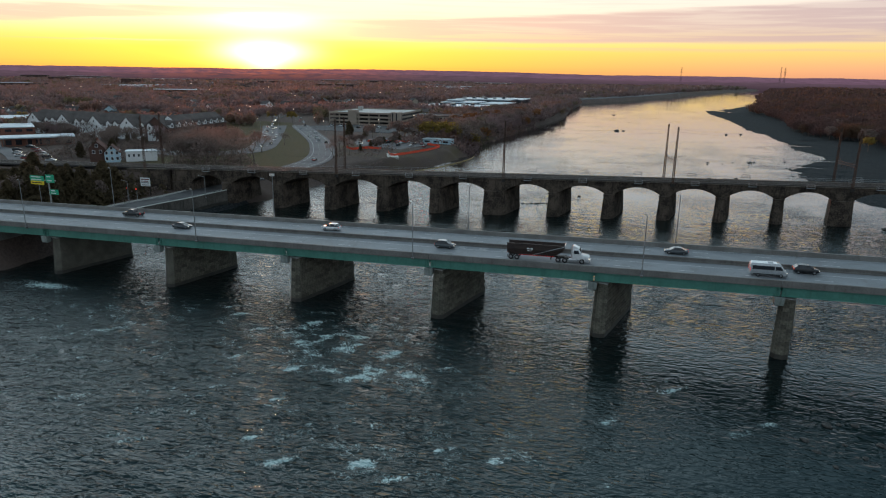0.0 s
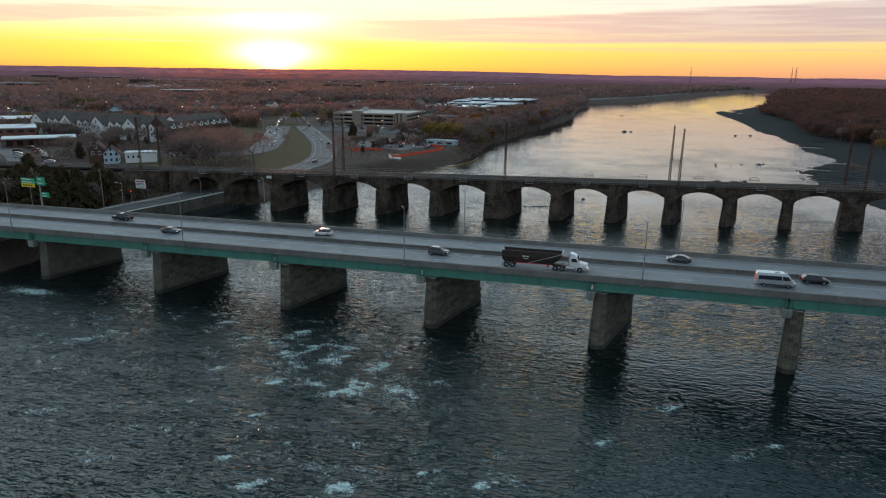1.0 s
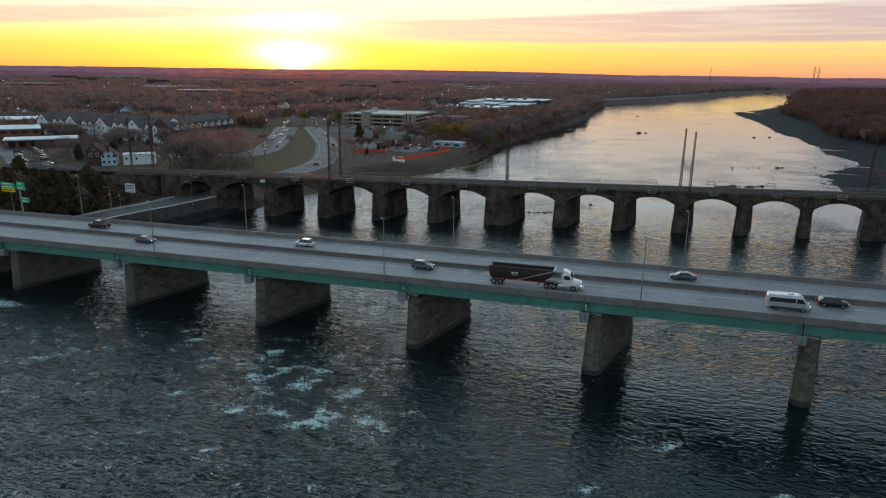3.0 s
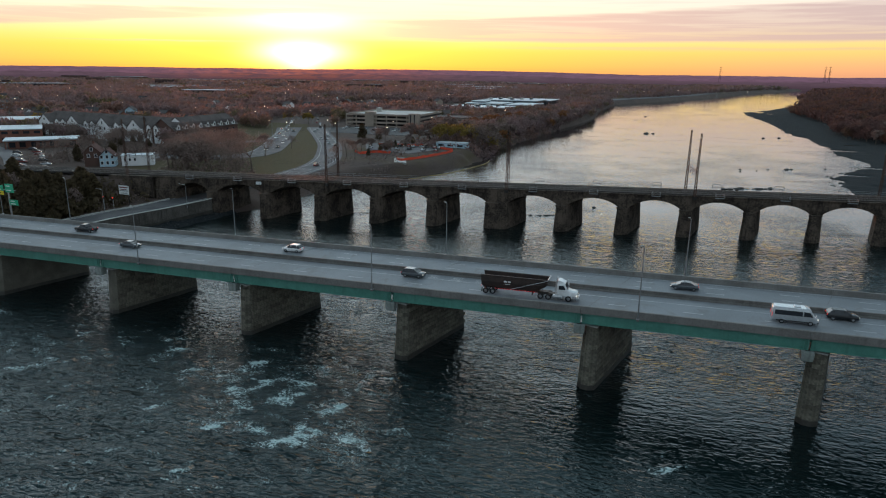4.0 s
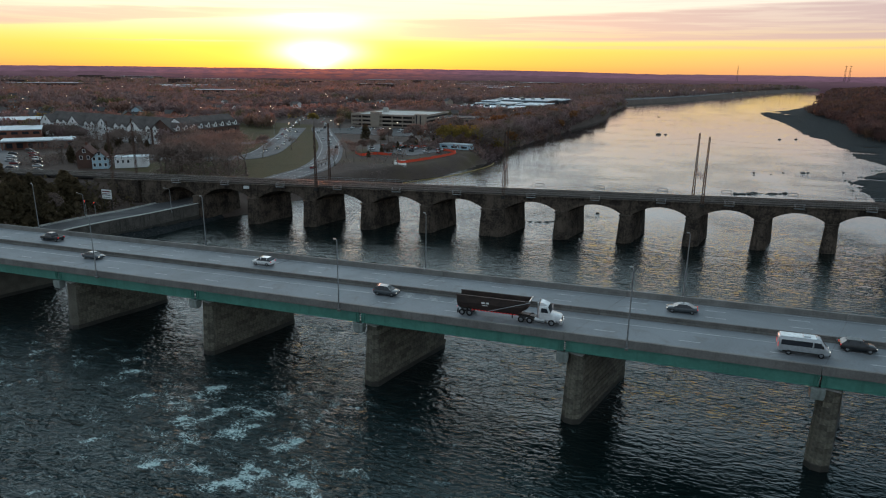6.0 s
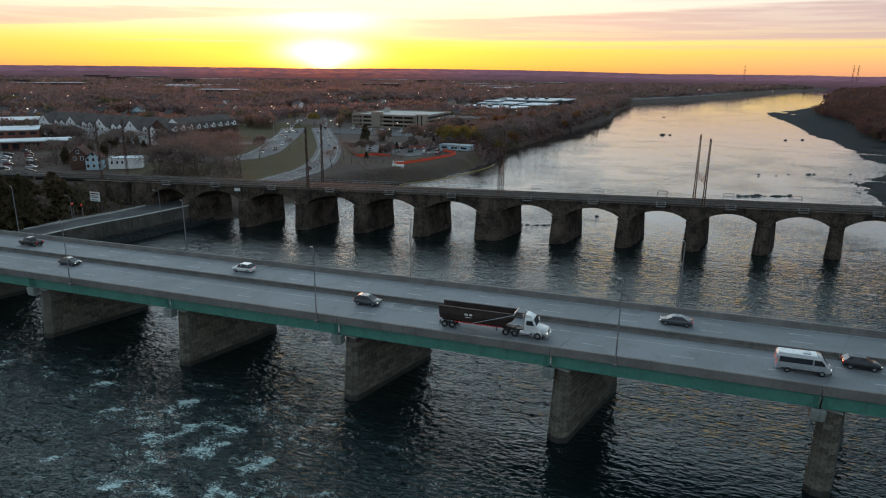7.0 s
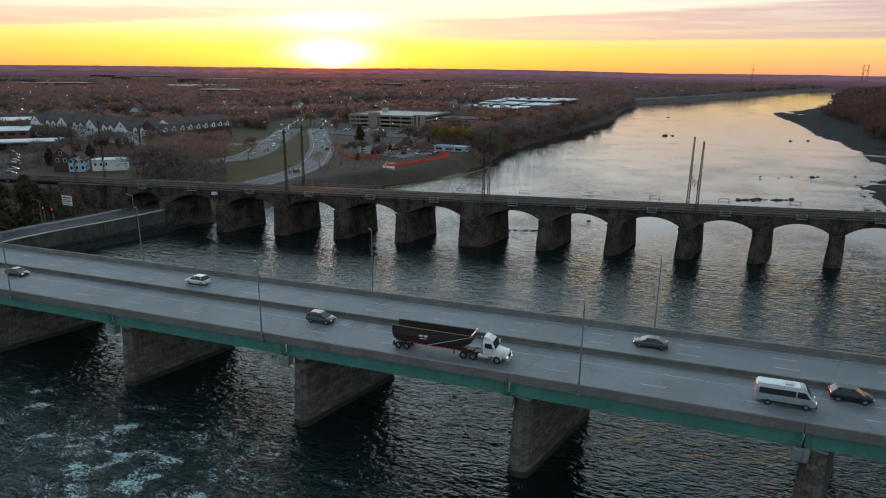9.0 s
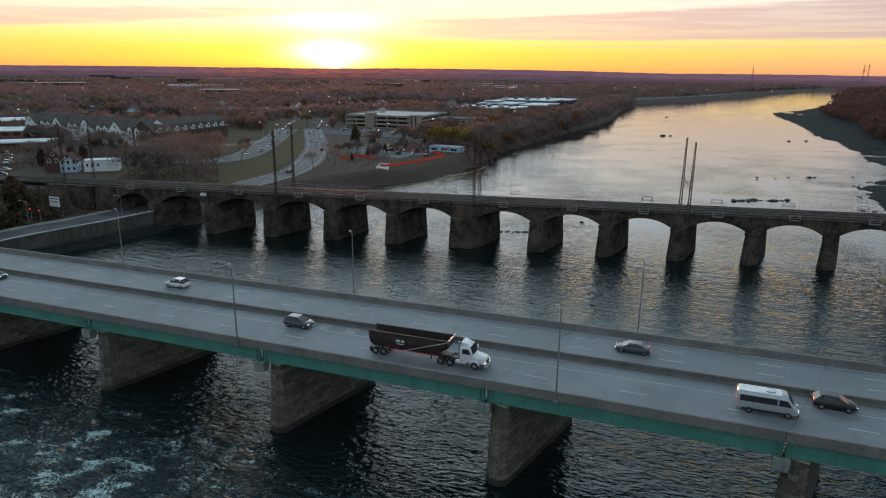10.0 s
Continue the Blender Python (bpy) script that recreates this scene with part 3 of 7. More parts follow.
def land_height(x, y):
    """Height of the land, and how far it is gravel and grass."""
    left = np.interp(y, BANK_L[:, 0], BANK_L[:, 1]) - x
    right = x - np.interp(y, BANK_R[:, 0], BANK_R[:, 1])
    edge = lattice_noise(x / 9.0, y / 9.0, 3) * 2.0 + lattice_noise(x / 3.5, y / 3.5, 4) * 0.8
    far = smoothstep(np.hypot(x, y), 500, 900)
    steep = np.where((y > 140) & (y < 212), 3.0, 14.0)
    plain_z = shelf(y)
    lz = np.where(left > 0, -1.5 + (plain_z + 1.5) * smoothstep(left + edge * (steep > 5), -1.0, steep), -1.5)
    shore = -1.5 + 2.9 * smoothstep(left + 0.7 * edge, -0.5, 8.0) + (plain_z - 1.4) * smoothstep(left, 8.6, 11.0)
    lz = np.where((y > 138) & (y < 214), shore, lz)
    rl = right + edge * 1.5 + 5.0 * smoothstep(y, 290, 340)
    rz = np.where(rl > -6, -1.4 + 1.9 * smoothstep(rl, -6, 12) + 0.8 * smoothstep(rl, 10, 70) + 4.5 * smoothstep(rl, 70, 130), -1.5)
    rz = rz + np.where(rl > 0, lattice_noise(x / 5.0, y / 5.0, 9) * 0.18, 0.0)
    for px, py, pa, pb in POOLS:
        rz = rz - np.where(rl > -2, 1.9 * np.exp(-((x - px) / pa) ** 2 - ((y - py) / pb) ** 2), 0.0)
    z = np.maximum(lz, rz)
    inland = np.maximum(left, right)
    z = z + far * smoothstep(inland, 30, 200) * (lattice_noise(x / 260.0, y / 260.0, 5) + 0.6) * 4.0
    # fill behind the abutment of the road bridge
    ramp = smoothstep(-x, 151, 156) * smoothstep(np.abs(y - 130.5), 17, 11.2)
    z = np.where(ramp > 0, z * (1 - ramp) + (deck_height(x) - 0.45) * ramp, z)
    # railway bank west of the arches
    along = (x - RAIL_O[0]) * RAIL_U[0] + (y - RAIL_O[1]) * RAIL_U[1]
    across = (x - RAIL_O[0]) * RAIL_V[0] + (y - RAIL_O[1]) * RAIL_V[1]
    dam = smoothstep(-along, 171, 176) * smoothstep(np.abs(across - 7.2), 17, 6.4)
    z = np.where(dam > 0, np.maximum(z, z * (1 - dam) + 12.6 * dam), z)
    mud = smoothstep(left, -3, 1) * (1 - smoothstep(left, 9, 10.5)) * (y > 136) * (y < 216)
    gravel = mud + smoothstep(right, -5, 2) * (1 - smoothstep(right, 60, 110)) * (1 - smoothstep(y, 1230, 1330))
    west = np.interp(y, [259, 296, 324, 358, 390, 439, 495, 562], [-148, -150, -160, -177, -195, -227, -264, -300]) - x
    site = smoothstep(x, -175, -165) * (1 - smoothstep(x, -100, -88)) * smoothstep(y, 268, 285) * (1 - smoothstep(y, 440, 470))
    grass = 0.08 + 0.36 * site + 0.62 * smoothstep(west, 2, 10) * (1 - smoothstep(west, 70, 120)) * (y > 255) * (y < 520)
    return z, gravel, grass


RAIL_A = radians(10.8)
RAIL_O, RAIL_U, RAIL_V = (-3.3, 236.0), (math.cos(RAIL_A), math.sin(RAIL_A)), (-math.sin(RAIL_A), math.cos(RAIL_A))


def deck_height(x):
    """Middle of the roadway of the road bridge, which falls to the west."""
    return 14.08 + 0.0143 * x


CROSSFALL = 0.015


def deck_at(x, y):
    """Roadway level at one place: the whole deck leans a little to the south."""
    return 14.08 + 0.0143 * x + CROSSFALL * (y - 130.35)


def spaced(lo, hi, fine_lo, fine_hi, step, grow):
    """Coordinates with an even fine stretch, that widen outwards."""
    mid = list(np.arange(fine_lo, fine_hi + 1e-6, step))
    a, s = mid[0], step
    below = []
    while a > lo:
        s *= grow
        a -= s
        below.append(a)
    b, s = mid[-1], step
    above = []
    while b < hi:
        s *= grow
        b += s
        above.append(b)
    return np.array(below[::-1] + mid + above)


gx = spaced(-4700, 4700, -260, 200, 2.5, 1.045)
gy = spaced(-900, 4800, 90, 480, 2.5, 1.035)
GX, GY = np.meshgrid(gx, gy)
GZ, gravel_share, grass_share = land_height(GX, GY)
ground = solid("ground", sheet("ground", gx, gy, GZ, LAND, (("gravel", gravel_share), ("grass", grass_share))), LAND,
               "brown autumn land with grass and grey gravel river banks", "ground", kind="structure")


def ground_z(x, y):
    return float(land_height(np.array([float(x)]), np.array([float(y)]))[0][0])


# water: swell and riffles are real relief where the camera is near
wx = spaced(-700, 900, -160, 110, 0.55, 1.06)
wy = spaced(-500, 3600, 44, 250, 0.55, 1.04)
WX, WY = np.meshgrid(wx, wy)
rough_water = (1.0 - 0.40 * smoothstep(WY, 145, 185)) * (1.0 - 0.6 * smoothstep(WY, 235, 300))
rough_water *= 1.0 - 0.92 * smoothstep(WY, 290, 650)
rough_water *= 1.0 + 0.9 * smoothstep(WY, 140, 260) * np.clip(lattice_noise(WX / 30.0, WY / 55.0, 23) * 0.7 + lattice_noise(WX / 11.0, WY / 16.0, 24) * 0.5, -0.7, 1.0)
churn = 0.5 + 0.5 * lattice_noise(WX / 26.0, WY / 34.0, 21)


def bump_at(x, y, a, b):
    return np.exp(-(((WX - x) / a) ** 2 + ((WY - y) / b) ** 2))


shallow = bump_at(-48, 100, 36, 17) + 0.65 * bump_at(-26, 72, 32, 13) + 0.3 * bump_at(10, 92, 14, 10) + 1.0 * bump_at(-98, 96, 32, 15) + 0.8 * bump_at(-72, 72, 32, 12) + 0.8 * bump_at(-70, 109, 45, 8)
lively = np.clip(0.5 + 0.35 * churn + 0.4 * shallow, 0, 1.3) * rough_water * (1.0 - 0.74 * smoothstep(WX, -32, 22) * (1 - smoothstep(WY, 115, 140))) * (1.0 - 0.12 * smoothstep(WX, -45, 10) * smoothstep(WY, 105, 120))
fade = (1 - smoothstep(np.abs(WX), 160, 200)) * (1 - smoothstep(WY, 246, 290)) * smoothstep(WY, 20, 50)
warp = 0.5 * lattice_noise(WX / 7, WY / 7, 31)
swell = (lattice_noise(WX / 4.4 + warp, WY / 1.7 + warp, 11) * 0.17 + lattice_noise(WX / 2.2, WY / 1.1 + warp, 12) * 0.08 + lattice_noise(WX / 9.0, WY / 7.0, 13) * 0.08)
WZ = 0.62 * swell * lively * fade * (1 + 0.7 * smoothstep(WY, 130, 160))
# whitewater where the bed is shallow: a few large clumps, many small curls
clump = lattice_noise(WX / 3.4 + 0.9 * lattice_noise(WX / 9, WY / 9, 41), WY / 2.8, 42) * 0.7 + lattice_noise(WX / 1.6, WY / 1.4, 43) * 0.3
curl = lattice_noise(WX / 1.5 + 0.8 * warp, WY / 1.0, 45)
rapids = bump_at(-52, 104, 24, 11) + 0.9 * bump_at(-36, 92, 18, 9) + 0.7 * bump_at(-30, 68, 17, 7) + 0.6 * bump_at(-104, 103, 20, 6) + 0.5 * bump_at(-10, 76, 14, 6)
reach = np.clip(shallow * 1.25, 0, 1) * smoothstep(WY, 30, 50) * (1 - smoothstep(WY, 114, 130))
foam = np.maximum(0.55 * smoothstep(clump, 0.42, 0.75), 0.52 * smoothstep(curl, 0.42, 0.80)) * reach + 0.12 * reach
foam = np.maximum(foam, 0.30 * smoothstep(curl, 0.70, 0.90) * smoothstep(WY, 35, 55) * (1 - smoothstep(WY, 112, 120)) * (WX < 40))
foam = np.maximum(foam, np.clip(rapids, 0, 1) * np.clip(0.53 + 0.30 * curl + 0.34 * clump, 0, 1))
# single tongues of whitewater behind sunken stones, drawn out along the current
TONGUES = [(-95, 93, 1.7), (-50, 89, 1.3), (-38, 89, 1.4), (-36, 100, 1.1), (-25, 97, 1.0), (-38, 63, 1.2), (-27, 66, 1.5), (-22, 64, 1.2), (-10, 72, 1.1), (-18, 72, 0.8), (-3, 75, 0.8), (4, 87, 0.9), (13, 100, 1.1), (22, 89, 0.8),
           (27, 93, 0.7), (-61, 61, 0.8), (-45, 67, 0.8), (4, 70, 0.7), (-51, 104, 1.2), (-74, 109, 1.1), (-55, 99, 1.0), (-63, 90, 0.8), (-56, 110, 1.4), (-43, 102, 1.1), (-66, 103, 1.3), (-78, 113, 1.0), (-47, 78, 0.8), (-33, 75, 0.7)]
for x, y, k in TONGUES:
    u_, v_ = (WX - x) * 0.80 + (WY - y) * 0.60, (WY - y) * 0.80 - (WX - x) * 0.60
    body_ = np.exp(-((v_ + 0.3 * warp) / (1.15 * k)) ** 2) * smoothstep(u_, -2.2 * k, -1.0 * k) * (1 - smoothstep(u_, 0.5 * k, 6.0 * k))
    foam = np.maximum(foam, body_ * (0.76 + 0.32 * clump + 0.28 * curl))
for x, y, a, b in ((-22, 276, 9, 5), (-12, 266, 8, 3), (46, 350, 14, 3), (-62, 262, 8, 4), (-90, 250, 10, 4), (20, 262, 10, 3)):
    foam = np.maximum(foam, 0.75 * bump_at(x, y, a, b) * smoothstep(clump, -0.05, 0.4))
for k in range(9):
    px = -134.3 + 33.55 * k
    foam = np.maximum(foam, 0.5 * np.exp(-(((WX - px - 1.0) / 4.0) ** 2 + ((WY - 117.5) / 2.0) ** 2)) * (0.5 + 0.5 * clump))
foam = np.maximum(foam, 0.95 * np.exp(-(((WX + 128) / 9.0) ** 2 + ((WY - 111.5) / 3.0) ** 2)))
WZ = WZ + foam * 0.13 * (0.5 + lattice_noise(WX / 1.3, WY / 1.6, 44))
water = solid("water", sheet("water", wx, wy, WZ, WATER, (("rapid", np.clip(lively, 0, 1)), ("foam", foam), ("near_tint", 1 - smoothstep(WY, 165, 290)), ("roller", np.maximum((1 - smoothstep(WX, -50, -8)) * (1 - smoothstep(WY, 80, 108)), 1.2 * smoothstep(WY, 135, 155) * (1 - smoothstep(WY, 215, 250)))))), WATER,
              "dark rippled river water with white riffles and calm reaches", "river", kind="structure")

# ---- road bridge ----
SKEW = math.tan(radians(18.0))
JOINTS = [-1.0 + (33.55 if k < 1 else 33.2) * k for k in range(-5, 8)]
Y0, Y1 = 119.4, 141.3
bridge = thing("highway_bridge", "multi-span highway bridge with green steel girders on stone piers", "bridge")


def ribbon(profile, x0, x1, step, name="slab", mat_=None, parent=None, label="", bevel=0.0, skew=False):
    """A closed (y, z) profile drawn along x, following the roadway's height; skew: with ends on the line of the piers."""
    n = max(1, int(round((x1 - x0) / step)))
    bm = bmesh.new()
    k = SKEW if skew else 0.0
    loft(bm, [[(x + (y - Y0) * k, y, z + deck_at(x + (y - Y0) * k, y)) for y, z in profile] for x in np.linspace(x0, x1, n + 1)])
    return part(name, bm, mat_, parent, label, bevel)


ENDS = [JOINTS[0] - 20.0] + JOINTS + [JOINTS[-1] + 30.0]
for a, b in zip(ENDS, ENDS[1:]):
    g = 0.035
    ribbon([(Y0 + 0.35, -0.28), (Y1 - 0.35, -0.28), (Y1 - 0.35, 0.0), (130.7, 0.06), (Y0 + 0.35, 0.0)], a + g, b - g, 6, skew=True, name="deck_slab", mat_=ROADWAY, parent=bridge)
    ribbon([(Y0, -0.30), (Y0 + 0.62, -0.27), (Y0 + 0.62, 0.02), (Y0 + 0.50, 0.25), (Y0 + 0.40, 0.92), (Y0 + 0.34, 0.97), (Y0 + 0.05, 0.97), (Y0, 0.90)], a + g, b - g, 6, skew=True, name="parapet", mat_=CONCRETE, parent=bridge, label="weathered concrete parapet")
    ribbon([(Y1, -0.30), (Y1, 0.90), (Y1 - 0.05, 0.97), (Y1 - 0.34, 0.97), (Y1 - 0.40, 0.92), (Y1 - 0.50, 0.25), (Y1 - 0.62, 0.02), (Y1 - 0.62, -0.27)], a + g, b - g, 6, skew=True, name="parapet", mat_=CONCRETE, parent=bridge, label="weathered concrete parapet")
    ribbon([(130.25, 0.05), (130.40, 0.25), (130.58, 0.34), (130.64, 0.88), (130.92, 0.88), (130.98, 0.34), (131.16, 0.25), (131.31, 0.05)], a + g, b - g, 6, skew=True, name="median_barrier", mat_=STAINED_CONCRETE, parent=bridge, label="stained concrete median barrier")
    # a thin steel cap along the near parapet, and the plate girders
    for k in range(7):
        y = Y0 + 0.45 + k * (Y1 - Y0 - 0.9) / 6
        off = (y - Y0) * SKEW
        top, bot = -0.32, -2.12
        girder = ribbon([(y - 0.20, bot), (y + 0.20, bot), (y + 0.20, bot + 0.05), (y + 0.02, bot + 0.07), (y + 0.02, top - 0.06), (y + 0.17, top - 0.04), (y + 0.17, top),
                         (y - 0.17, top), (y - 0.17, top - 0.04), (y - 0.02, top - 0.06), (y - 0.02, bot + 0.07), (y - 0.20, bot + 0.05)], a + 0.12 + off, b - 0.12 + off, 8, name="girder", mat_=GREEN_STEEL, parent=bridge)
        if k == 0:
            for x in (a + 0.28, a + 0.75, b - 0.28, b - 0.75):
                h = deck_at(x + off, y)
                part("stiffener", box(bmesh.new(), x - 0.03 + off, x + 0.03 + off, y - 0.17, y - 0.021, h + bot + 0.06, h + top - 0.05), GREEN_STEEL, girder)
for x in JOINTS:
    # the expansion joint runs on the skew of the piers
    bm = bmesh.new()
    for ya, yb in ((Y0 + 0.63, 130.24), (131.33, Y1 - 0.63)):
        xa, xb = x + (ya - Y0) * SKEW, x + (yb - Y0) * SKEW
        ha, hb = deck_at(xa, ya), deck_at(xb, yb)
        loft(bm, [[(xx - 0.04, yy, hh + 0.006), (xx + 0.04, yy, hh + 0.006), (xx + 0.04, yy, hh + 0.014 + up_), (xx - 0.04, yy, hh + 0.014 + up_)] for xx, yy, hh, up_ in ((xa, ya, ha, 0.01), (xb, yb, hb, 0.05))])
    part("expansion_joint", bm, WORN_JOINT, bridge)

dash_mesh = mesh_of(box(bmesh.new(), -1.5, 1.5, -0.09, 0.09, 0.0, 0.012), "lane_dash", ROAD_PAINT)


def on_deck(x, y, lift=0.0):
    crown = 0.06 * (1 - abs(y - 130.7) / 10.9)
    return Matrix.Translation((x, y, deck_at(x, y) + max(crown, 0) + lift)) @ Matrix.Rotation(-math.atan(0.0143), 4, "Y") @ Matrix.Rotation(math.atan(CROSSFALL), 4, "X")


for y in (124.2, 135.0, 138.1):
    for k in range(-15, 15):
        ob = part("lane_dash", dash_mesh, ROAD_PAINT, bridge)
        ob.matrix_basis = on_deck(k * 12.0 + (3 if y < 130 else 8) + (y % 3), y, 0.006)
for y in (120.75, 127.75, 131.85, 140.2):
    ribbon([(y - 0.07, 0.007 + 0.055 * (1 - abs(y - 130.7) / 11)), (y + 0.07, 0.007 + 0.055 * (1 - abs(y - 130.7) / 11)), (y + 0.07, 0.02 + 0.055 * (1 - abs(y - 130.7) / 11)), (y - 0.07, 0.02 + 0.055 * (1 - abs(y - 130.7) / 11))],
           -185, 225, 8, name="edge_line", mat_=ROAD_PAINT, parent=bridge)


PIER_TURN = radians(14.5)


def pier(x, block_meshes):
    """A battered stone pier under one joint, with its nose towards the current and a bearing block at the near girder."""
    top = deck_at(x, Y0) - 2.12 - 0.62
    p = thing("bridge_pier", "tall weathered stone block pier standing in the river", "bridge pier", "piers of the highway bridge", at=Matrix.Translation((x, 120.3, -1.5)))
    ht = top + 1.5
    ca, sa = math.cos(PIER_TURN), math.sin(PIER_TURN)
    bm = bmesh.new()
    rings = []
    for f in (0.0, 1.0):
        w = 3.0 - 0.6 * f
        n0, n1 = -0.9 + 0.75 * f, 20.6 - 0.5 * f
        outline = [(-w / 2, n0 + 0.9), (-w * 0.2, n0 + 0.1), (w * 0.2, n0 + 0.1), (w / 2, n0 + 0.9), (w / 2, n1 - 0.8), (w * 0.2, n1), (-w * 0.2, n1), (-w / 2, n1 - 0.8)]
        rings.append([(1.55 + a * ca + b * sa, b * ca - a * sa + 0.3, ht * f) for a, b in outline])
    loft(bm, rings)
    body = part("pier_body", bm, MORTAR, p)
    bm = bmesh.new()
    wet = []
    for z, f in ((0.6, 0.6 / ht), (2.35, 2.35 / ht)):
        w = 3.0 - 0.6 * f + 0.14
        n0, n1 = -0.9 + 0.75 * f - 0.06, 20.6 - 0.5 * f + 0.06
        outline = [(-w / 2, n0 + 0.9), (-w * 0.2, n0 + 0.1), (w * 0.2, n0 + 0.1), (w / 2, n0 + 0.9), (w / 2, n1 - 0.8), (w * 0.2, n1), (-w * 0.2, n1), (-w / 2, n1 - 0.8)]
        wet.append([(1.55 + a * ca + b * sa, b * ca - a * sa + 0.3, z) for a, b in outline])
    loft(bm, wet)
    part("wet_base", bm, WET_STONE, p, "dark wet stone at the waterline")
    # coursed stone on the faces
    rnd = random.Random(int(x * 10) + 7)
    rows = int(ht / 0.78)
    for side in ((1,) if x < 10 else (-1,)) if -115 < x < 45 else ():
        for r in range(3, rows):
            f = (r + 0.5) / rows
            w = 3.0 - 0.6 * f
            b = 0.1 + rnd.random() * 0.8
            while b < 19.0:
                ln = rnd.choice((1.2, 1.6, 2.0))
                ob = part("stone", block_meshes[ln], STONE, body)
                a = side * (w / 2 + 0.02 + rnd.random() * 0.03)
                yy = b + ln / 2
                ob.matrix_basis = Matrix.Translation((1.55 + a * ca + yy * sa, yy * ca - a * sa + 0.3, ht * f)) @ Matrix.Rotation(-PIER_TURN, 4, "Z")
                b += ln + 0.03
    # and round the nose
    for r in range(3, rows) if -80 < x < 45 else ():
        f = (r + 0.5) / rows
        w, n0 = 3.0 - 0.6 * f, -0.9 + 0.75 * f
        nose = [(-w / 2, n0 + 0.9), (-w * 0.2, n0 + 0.1), (w * 0.2, n0 + 0.1), (w / 2, n0 + 0.9)]
        for (a0, b0), (a1, b1) in zip(nose, nose[1:]):
            ob = part("stone", block_meshes[1.2], STONE, body)
            aa, bb = (a0 + a1) / 2, (b0 + b1) / 2
            ln = math.hypot(a1 - a0, b1 - b0)
            out = (b1 - b0, a0 - a1)
            aa, bb = aa + out[0] / ln * (0.015 + rnd.random() * 0.025), bb + out[1] / ln * (0.015 + rnd.random() * 0.025)
            turn = math.atan2(a0 - a1, b1 - b0)
            ob.matrix_basis = Matrix.Translation((1.55 + aa * ca + bb * sa, bb * ca - aa * sa + 0.3, ht * f)) @ Matrix.Rotation(turn - PIER_TURN, 4, "Z") @ Matrix.Diagonal((1, ln / 1.2 * 0.97, 1, 1))
    cap = part("cap", prism(bmesh.new(), [(p_[0], p_[1]) for p_ in [(1.55 + a * ca + b * sa, b * ca - a * sa + 0.3) for a, b in ((-1.3, -0.2), (1.3, -0.2), (1.3, 20.0), (-1.3, 20.0))]], "z", ht, ht + 0.25), PALE_CONCRETE, p)
    for k in range(7):
        y = k * (Y1 - Y0 - 0.9) / 6 - 0.45
        xx = y * SKEW + 0.1
        up_ = deck_at(x + xx, y + 120.3) - deck_at(x, Y0)
        bm = bmesh.new()
        if k == 0:
            loft(bm, [[(xx - 0.85 + q, y - 0.70 + q, z), (xx + 0.85 - q, y - 0.70 + q, z), (xx + 0.85 - q, y + 0.7, z), (xx - 0.85 + q, y + 0.7, z)] for z, q in ((ht - 1.12, 0.26), (ht - 0.98, 0.08), (ht - 0.6, 0.02), (ht + 0.10, 0.0), (ht + 0.52, 0.0))])
        else:
            box(bm, xx - 0.5 + 0.6, xx + 0.6 + 0.6, y - 0.5, y + 0.5, ht + 0.251, ht + 0.52 + up_)
        part("bearing_block", bm, BEARING_CONCRETE, p, "pale concrete bearing block", 0.04)
        part("bearing", box(bmesh.new(), xx - 0.42, xx + 0.42, y - 0.22, y + 0.22, ht + 0.521 + up_, ht + 0.619 + up_), DARK_STEEL, p)
    return p


blocks = {ln: mesh_of(box(bmesh.new(), -0.10, 0.06, -ln / 2, ln / 2, -0.37, 0.37), "stone", STONE, 0.03) for ln in (1.2, 1.6, 2.0)}
PIER_X = [x for x in JOINTS if -140 < x < 230]

# abutment of the road bridge on the west bank
bm = bmesh.new()
box(bm, -157.0, -153.2, 118.6, 142.6, 1.0, 10.3)
solid("abutment", bm, CONCRETE, "concrete abutment wall at the end of the highway bridge", "abutment", kind="structure", bevel=0.05)

# ---- railway bridge ----
RM = Matrix.Translation((*RAIL_O, 0)) @ Matrix.Rotation(RAIL_A, 4, "Z")     # local x along the line, local y across it
rail_bridge = thing("railway_viaduct", "old dark stone railway viaduct with round arches", "viaduct", at=RM)
RW0, RW1 = 0.9, 14.0                  # spandrel faces
SK = math.tan(radians(22.5))          # the piers lie along the current
TOP, CROWN, SPRING = 13.25, 11.65, 8.9
PIERS = [(-164.9, -157.0), (-144.8, -141.0), (-124.7, -120.9), (-104.6, -100.8), (-84.5, -80.7), (-64.4, -60.6), (-44.3, -36.7), (-20.6, -16.8), (-0.7, 3.1), (19.2, 23.0), (39.1, 42.9), (59.0, 62.8),
         (78.9, 86.5), (102.6, 106.4), (122.5, 126.3), (142.4, 146.2), (162.3, 174.0)]


def skewed(s, d, z):
    return (s + d * SK, d, z)


